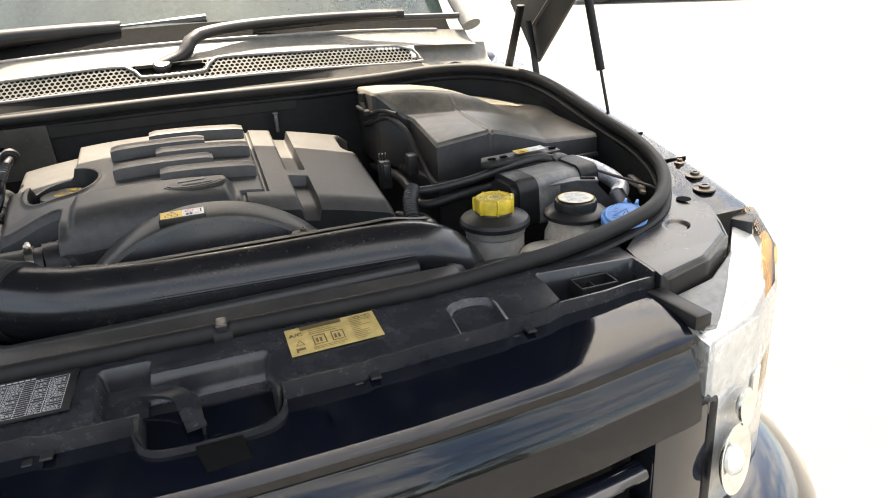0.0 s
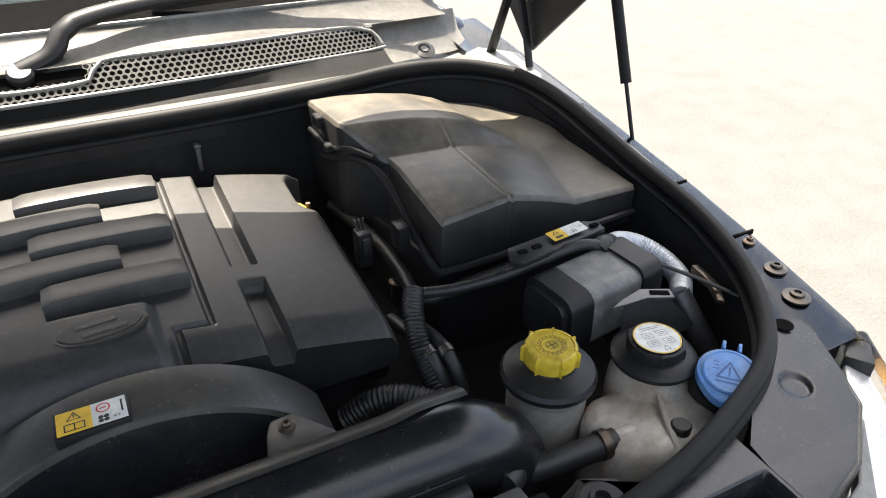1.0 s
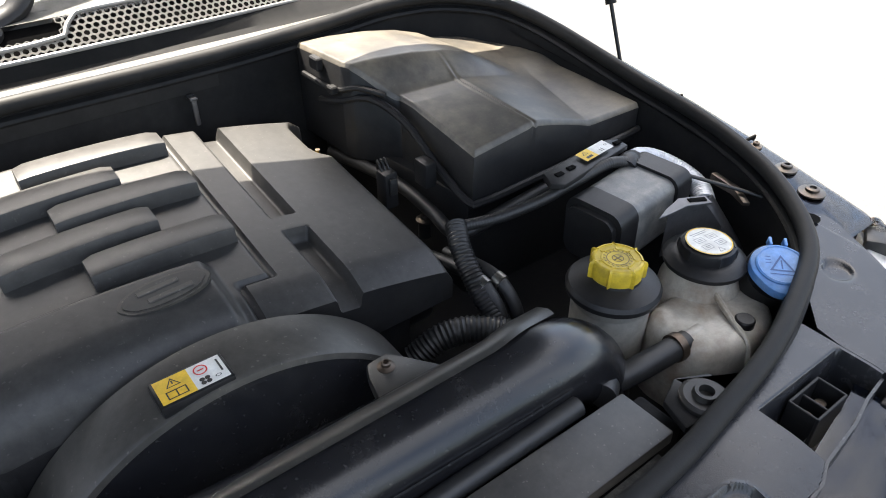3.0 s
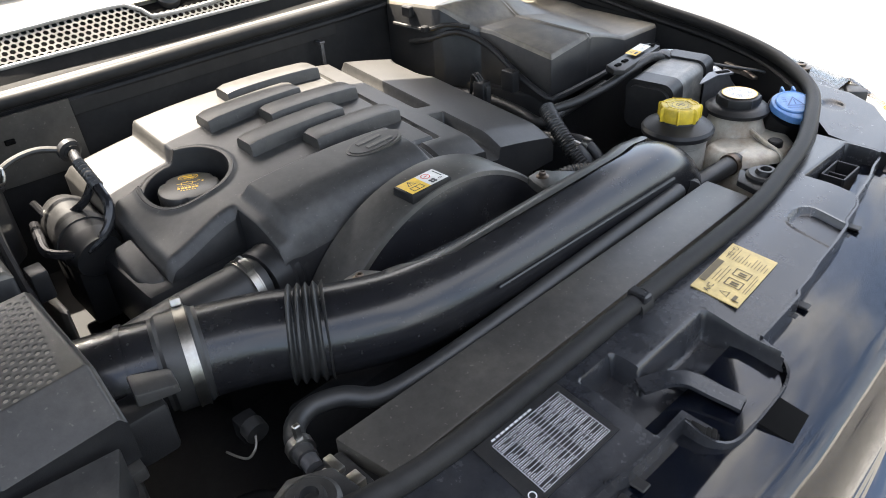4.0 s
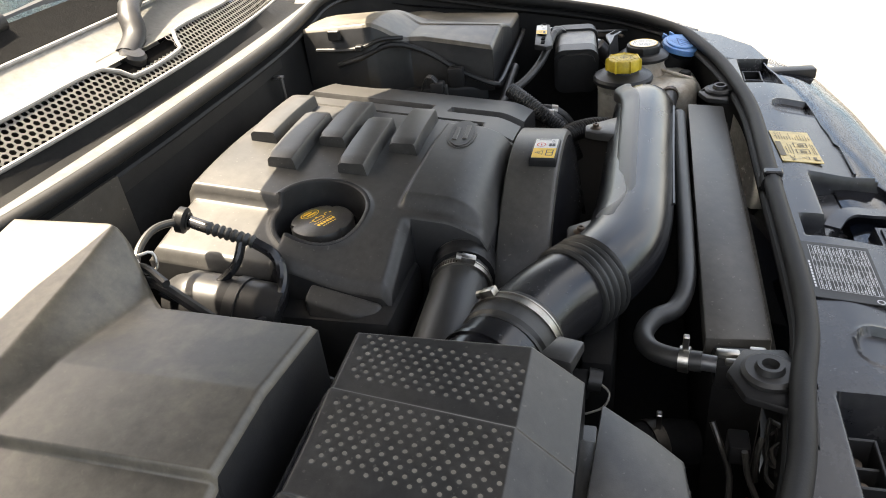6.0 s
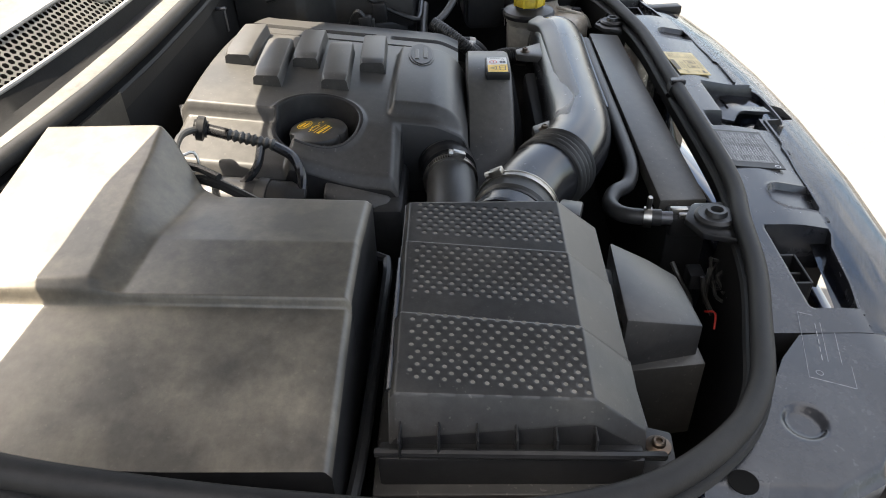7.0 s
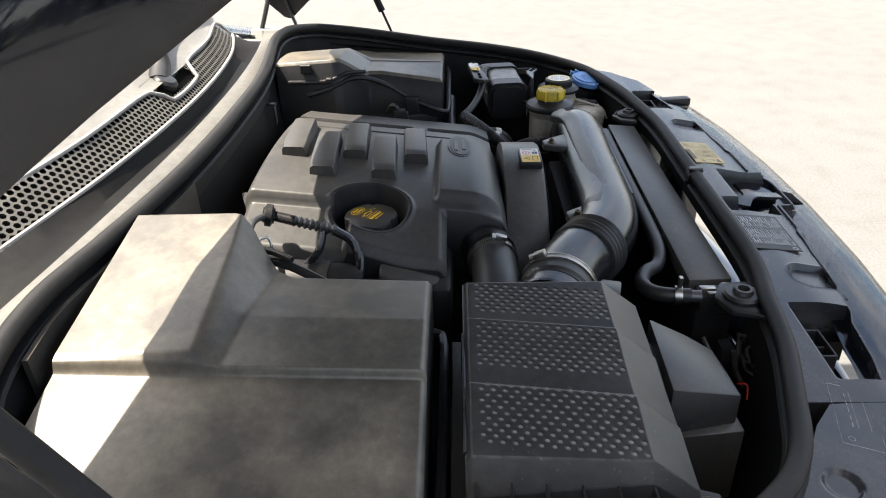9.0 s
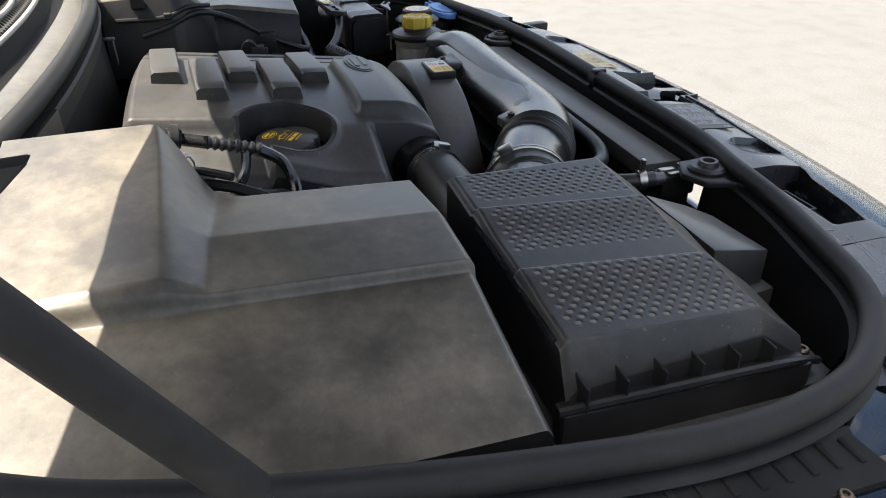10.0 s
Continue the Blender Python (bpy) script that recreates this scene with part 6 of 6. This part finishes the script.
part("bracket_window", prism([(0.640, 0.254, 1.0975), (0.662, 0.243, 1.0970), (0.659, 0.236, 1.0968), (0.637, 0.247, 1.0974)], 1.094, 1.0965, 0.0), HOLE, mod)
part("stay", prism([(0.600, 0.252, 1.092), (0.660, 0.238, 1.092), (0.716, 0.236, 1.030), (0.640, 0.262, 1.030)], 1.02, 1.028, 0.001, 1), PIPE, mod, "dull metal stay")
part("pipe", tube([(0.728, 0.284, 1.045), (0.738, 0.255, 1.010), (0.752, 0.228, 0.970)], 0.018, 14, 0.01), PIPE, mod, "dull metal pipe")
plate = thing("label_plate", (0.59, 0.39, 1.09), "black perforated bracket plate with a small warning label", "bracket")
part("plate", prism([(0.505, 0.374, 1.113), (0.515, 0.398, 1.115), (0.65, 0.412, 1.115), (0.672, 0.404, 1.113), (0.672, 0.385, 1.111), (0.52, 0.362, 1.111)], 1.104, 1.113, 0.002), PLASTIC, plate)
MP = Plate((0.582, 0.381, 1.1165), (0.062, 0.007, 0.0005), (-0.002, 0.022, 0.001))
print_on("yellow_field", [MP.rect(0, 0.42, 0, 1, 0)], LABEL_Y, plate, "yellow half of the label")
print_on("white_field", [MP.rect(0.42, 1, 0, 1, 0)], WHITE, plate, "white half of the label")
print_on("pictogram", [triangle(MP, 0.2, 0.7, 0.1, 0.16, 0.0005), MP.rect(0.1, 0.3, 0.15, 0.35, 0.0005), MP.rect(0.6, 0.62, 0.1, 0.45, 0.0005), MP.rect(0.67, 0.69, 0.1, 0.45, 0.0005), MP.ring(0.88, 0.5, 0.002, 0.003, 0.0005, 16, 0.6)], INK, plate)
for x in (0.53, 0.555, 0.66):
    part("slot", box(x - 0.007, x + 0.007, 0.379 + (x - 0.53) * 0.1, 0.387 + (x - 0.53) * 0.1, 1.1125, 1.1155, 0.001, 1), HOLE, plate)

# ---- cables by the near box ----
cab = thing("vacuum_hose", (-0.30, 0.71, 1.10), "black vacuum hose with a round valve beside the engine cover", "hose")
part("hose", tube([(-0.41, 0.705, 1.150), (-0.38, 0.715, 1.166), (-0.34, 0.718, 1.170), (-0.302, 0.705, 1.160)], 0.0045, 10, 0.006), RUBBER, cab)
part("valve", tube([(-0.304, 0.716, 1.162), (-0.302, 0.700, 1.158)], lambda q: 0.016 if 0.2 < q < 0.8 else 0.011, 18, 0.002), PLASTIC, cab, "round black valve")
part("stem", tube([(-0.302, 0.700, 1.158), (-0.306, 0.672, 1.152)], 0.0075, 12, 0.004), DUCT, cab)
part("boot", tube([(-0.306, 0.672, 1.152), (-0.308, 0.614, 1.137)], 0.0085, 12, 0.002, ribs=0.008, rib_depth=0.003), RUBBER, cab, "ribbed rubber boot")
part("tail", tube([(-0.308, 0.618, 1.138), (-0.309, 0.592, 1.118), (-0.325, 0.582, 1.090), (-0.36, 0.588, 1.072), (-0.392, 0.615, 1.074), (-0.388, 0.66, 1.078), (-0.381, 0.70, 1.078)], 0.0068, 10, 0.006), DUCT, cab, "thick black rubber loop")
part("tail", tube([(-0.308, 0.632, 1.138), (-0.325, 0.640, 1.112), (-0.345, 0.668, 1.090), (-0.362, 0.692, 1.085), (-0.370, 0.716, 1.102)], 0.0058, 10, 0.006), DUCT, cab, "thinner black rubber loop")
part("wire_clip", tube([(-0.400, 0.700, 1.172), (-0.392, 0.688, 1.172), (-0.396, 0.684, 1.156), (-0.404, 0.694, 1.152), (-0.402, 0.702, 1.168)], 0.0018, 6, 0.004), STEEL, cab, "bent wire clip")
hose("wiring_loom", "black wiring loom along the battery box", [(0.40, 0.78, 1.02), (0.415, 0.62, 1.035), (0.415, 0.52, 1.03), (0.42, 0.46, 1.02), (0.50, 0.455, 1.03), (0.60, 0.455, 1.04)], 0.010, RUBBER, category="cable")

# ---- stickers on the front cover ----
gold = thing("service_sticker", (0.152, -0.05, 1.06), "gold service sticker on the front cover", "sticker")
GP = Plate((0.0905, -0.075, 1.0610), (0.109, 0.006, 0.0), (-0.001, 0.056, 0.0042))
part("sticker", sheet([GP.at(0, 0), GP.at(1, 0), GP.at(1, 1), GP.at(0, 1)], 0.001), GOLD, gold)
gp = [GP.rect(0.16, 0.62, 0.84, 0.99, 0.0016), triangle(GP, 0.12, 0.40, 0.05, 0.10, 0.0016), GP.rect(0.06, 0.16, 0.12, 0.20, 0.0016), GP.rect(0.06, 0.08, 0.05, 0.2, 0.0016)]
for k in range(2):
    u0 = 0.26 + 0.20 * k
    gp += [GP.rect(u0, u0 + 0.14, 0.20, 0.225, 0.0016), GP.rect(u0, u0 + 0.14, 0.52, 0.545, 0.0016), GP.rect(u0, u0 + 0.012, 0.20, 0.545, 0.0016), GP.rect(u0 + 0.128, u0 + 0.14, 0.20, 0.545, 0.0016)]
    gp += [GP.rect(u0 + 0.03 + 0.04 * m, u0 + 0.055 + 0.04 * m, 0.28, 0.44, 0.0016) for m in range(2)]
rng = random.Random(3)
for k in range(13):
    v = 0.06 + 0.068 * k
    gp += [GP.rect(0.70, 0.70 + rng.uniform(0.08, 0.25), v, v + 0.014, 0.0016)]
gp += [GP.rect(0.24, 0.24 + rng.uniform(0.2, 0.4), v, v + 0.014, 0.0016) for v in (0.62, 0.69, 0.76, 0.06, 0.11)]
gp += [GP.ring(0.80, 0.86, 0.0028, 0.0036, 0.0017), GP.ring(0.92, 0.86, 0.0028, 0.0036, 0.0017)]
print_on("print", gp, material("brown_print", (0.10, 0.072, 0.028), 0.5, bump=0.0), gold, "fine dark print")
lettering("letters", "A/C", 0.010, GP, 0.10, 0.70, 0.0016, INK, gold)
fuse = thing("data_sticker", (-0.19, -0.05, 1.06), "black data sticker with white tables on the front cover", "sticker")
FP = Plate((-0.243, -0.078, 1.0608), (0.101, -0.001, 0.0004), (0.004, 0.070, 0.0048))
part("sticker", sheet([FP.at(-0.1, -0.03), FP.at(1.03, -0.03), FP.at(1.03, 1.05), FP.at(-0.1, 1.05)], 0.001), PLASTIC, fuse)
ink = [FP.rect(0.05, 0.95, v, v + 0.006, 0.0016) for v in [0.03 + 0.055 * k for k in range(17)]] + [FP.rect(w, w + 0.004, 0.03, 0.91, 0.0016) for w in (0.05, 0.24, 0.34, 0.50, 0.62, 0.76, 0.946)]
random.seed(4)
for k in range(16):
    v = 0.030 + 0.055 * k + 0.018
    for u0, u1 in ((0.07, 0.22), (0.26, 0.33), (0.36, 0.49), (0.64, 0.74), (0.78, 0.93)):
        w = u0
        while w < u1 - 0.02 and random.random() < 0.9:
            e = min(u1, w + random.uniform(0.012, 0.035))
            ink.append(FP.rect(w, e, v, v + 0.014, 0.0018))
            w = e + 0.009
ink += [FP.rect(0.08 + 0.06 * k, 0.125 + 0.06 * k, 0.955, 0.985, 0.0016) for k in range(9)] + [FP.ring(-0.05, 0.10, 0.003, 0.004, 0.0016)]
print_on("table", ink, material("pale_table_print", (0.56, 0.56, 0.57), 0.5, bump=0.0), fuse, "white printed tables")
clear = thing("clear_sticker", (-0.61, 0.01, 1.05), "small clear sticker with faint white lines on the corner panel", "sticker")
KP = Plate((-0.664, 0.004, 1.0535), (0.097, -0.026, -0.001), (0.014, 0.040, 0.0024))
print_on("lines", [KP.rect(0, 1, 0, 0.008, 0.003), KP.rect(0, 1, 0.992, 1, 0.003), KP.rect(0, 0.008, 0, 1, 0.003), KP.rect(0.99, 1, 0, 1, 0.003), KP.rect(0.3, 0.9, 0.2, 0.21, 0.003), KP.rect(0.3, 0.9, 0.5, 0.51, 0.003), KP.ring(0.1, 0.75, 0.003, 0.0036, 0.003)] + [KP.rect(0.3 + 0.12 * k, 0.38 + 0.12 * k, 0.62, 0.64, 0.003) for k in range(5)], material("faint_grey_print", (0.22, 0.22, 0.23), 0.5, bump=0.0), clear)

tag = thing("barcode_label", (-0.63, -0.035, 1.02), "white printed label on the lamp carrier", "label")
TP = Plate((-0.672, -0.036, 1.0235), (0.068, -0.030, -0.0015), (0.010, 0.024, 0.0))
part("paper", sheet([TP.at(0, 0), TP.at(1, 0), TP.at(1, 1), TP.at(0, 1)], 0.001), WHITE, tag)
rng = random.Random(6)
print_on("bars", [TP.rect(0.06 + 0.028 * k, 0.06 + 0.028 * k + rng.uniform(0.006, 0.02), 0.10, 0.42, 0.0016) for k in range(22)] + [TP.rect(0.06, rng.uniform(0.4, 0.9), v, v + 0.07, 0.0016) for v in (0.52, 0.66, 0.80)], INK, tag, "black printed bars")

# ---- small hoses and connectors beside the engine ----
for x, y in ((0.374, 0.352), (0.396, 0.346)):
    h = hose("heater_hose", "thin black heater hose with a spring clamp", [(x - 0.01, y + 0.10, 1.01), (x - 0.004, y + 0.04, 1.022), (x, y, 1.02), (x + 0.004, y - 0.03, 0.99), (x + 0.006, y - 0.04, 0.93)], 0.0095)
    part("clamp", tube([(x - 0.001, y + 0.006, 1.0215), (x + 0.0005, y - 0.006, 1.019)], 0.0112, 16, 0.003), STEEL, h, "zinc spring clamp")
plug = thing("wiring_plug", (0.374, 0.57, 1.03), "black wiring plug standing beside the engine cover", "connector")
part("housing", box(0.364, 0.386, 0.558, 0.584, 1.03, 1.088, 0.003), PLASTIC, plug)
part("latch", box(0.369, 0.381, 0.552, 0.559, 1.055, 1.082, 0.002), RUBBER, plug)
for k in range(3):
    part("wire", tube([(0.368 + 0.006 * k, 0.57, 1.085), (0.370 + 0.006 * k, 0.585, 1.098), (0.378 + 0.005 * k, 0.60, 1.085), (0.392, 0.62, 1.03)], 0.0018, 6, 0.006), RUBBER, plug)
bn = thing("ground_bolt", (0.411, 0.53, 0.99), "small bolt on the box foot", "bolt")
bolt(bn, (0.411, 0.530, 1.012), 0.007)
part("post", lathe([(0.010, -0.03), (0.010, 0.0)], (0.411, 0.530, 1.012), 16), PLASTIC, bn)
rc = thing("hose_stub", (0.507, 0.182, 0.97), "small red plastic hose stub between the reservoirs", "hose stub")
part("stub", tube([(0.512, 0.20, 0.985), (0.520, 0.178, 1.0), (0.528, 0.160, 1.005)], 0.010, 12, 0.006), material("red_stub_plastic", (0.30, 0.03, 0.015), 0.45), rc)
wire = thing("side_cable", (0.72, 0.33, 1.09), "thin black cable crossing to the side of the bay", "cable")
part("cable", tube([(0.69, 0.33, 1.090), (0.735, 0.285, 1.075), (0.765, 0.235, 1.068), (0.785, 0.205, 1.060)], 0.0028, 8, 0.01), RUBBER, wire)
part("bracket", prism([(0.765, 0.30, 1.070), (0.775, 0.298, 1.070), (0.772, 0.255, 1.066), (0.755, 0.225, 1.060), (0.748, 0.232, 1.060), (0.762, 0.262, 1.066)], 1.055, 1.066, 0.001), BOLT, wire, "thin bare metal bracket")
wallp = part("bulkhead_panel", tube([(-0.66, 0.862, 1.150), (-0.58, 0.866, 1.153), (-0.46, 0.853, 1.152), (-0.36, 0.840, 1.152), (-0.25, 0.827, 1.155)], 0.0, 8, 0.02, ring=[(-0.003, -0.07), (0.003, -0.07), (0.003, 0.035), (-0.003, 0.035)]), DUSTY, car, "dusty grey bulkhead panel")
for x, y in ((-0.40, 0.8405), (-0.37, 0.8370), (-0.345, 0.8345)):
    part("hole", box(x - 0.007, x + 0.007, y - 0.003, y + 0.003, 1.146, 1.154, 0.001, 1), HOLE, wallp)
part("seal_strip", tube([(-0.25, 0.829, 1.185), (-0.1, 0.822, 1.188), (0.1, 0.822, 1.188), (0.25, 0.834, 1.184)], 0.0, 8, 0.02, ring=[(-0.004, -0.022), (0.004, -0.022), (0.004, 0.0), (-0.004, 0.0)]), SEALING, seal, "flat strip below the rear seal")
pin = thing("bulkhead_clip", (0.20, 0.81, 1.15), "small pale clip on the bulkhead", "clip")
part("clip", join(box(0.196, 0.204, 0.808, 0.812, 1.118, 1.160, 0.002), box(0.194, 0.206, 0.806, 0.826, 1.158, 1.163, 0.002)), PIPE, pin)

# loose wires and a lug beside the air filter housing
wires = thing("loose_wires", (-0.41, 0.04, 0.97), "thin tangled black wires beside the radiator", "wiring")
rng = random.Random(12)
for k in range(4):
    pts = [(-0.36 - 0.022 * i + rng.uniform(-0.008, 0.008), 0.038 + rng.uniform(-0.014, 0.014), 0.985 + 0.012 * math.sin(i * 1.3 + k) + rng.uniform(-0.006, 0.006)) for i in range(6)]
    part("wire", tube(pts, 0.0024, 6, 0.006), DUSTY, wires)
for pts in ([(-0.40, 0.055, 1.00), (-0.412, 0.060, 0.985), (-0.415, 0.058, 0.955)], [(-0.43, 0.075, 1.01), (-0.436, 0.070, 0.985), (-0.45, 0.060, 0.965)], [(-0.385, 0.10, 1.00), (-0.40, 0.092, 0.985), (-0.43, 0.085, 0.975), (-0.46, 0.088, 0.955)]):
    part("wire", tube(pts, 0.0032, 8, 0.006), DUSTY, wires)
part("red_wire", tube([(-0.455, 0.072, 0.975), (-0.470, 0.066, 0.985), (-0.482, 0.068, 0.970)], 0.0013, 6, 0.004), RED, wires, "short red wire")
part("connector", box(-0.425, -0.398, 0.068, 0.088, 0.985, 1.008, 0.003), PLASTIC, wires)
part("connector", box(-0.474, -0.452, 0.080, 0.098, 0.945, 0.965, 0.003), PLASTIC, wires)
part("tie", tube([(-0.405, 0.038, 0.985), (-0.409, 0.038, 0.986)], 0.011, 10, 0.004), PLASTIC, wires, "plastic cable tie")
lug = thing("box_lug", (-0.419, 0.567, 1.0), "dusty tapered lug between battery box and air filter", "lug")
part("lug", prism([(-0.427, 0.616), (-0.413, 0.616), (-0.411, 0.53), (-0.416, 0.518), (-0.421, 0.53)], 0.99, 1.04, 0.003), BOX, lug)
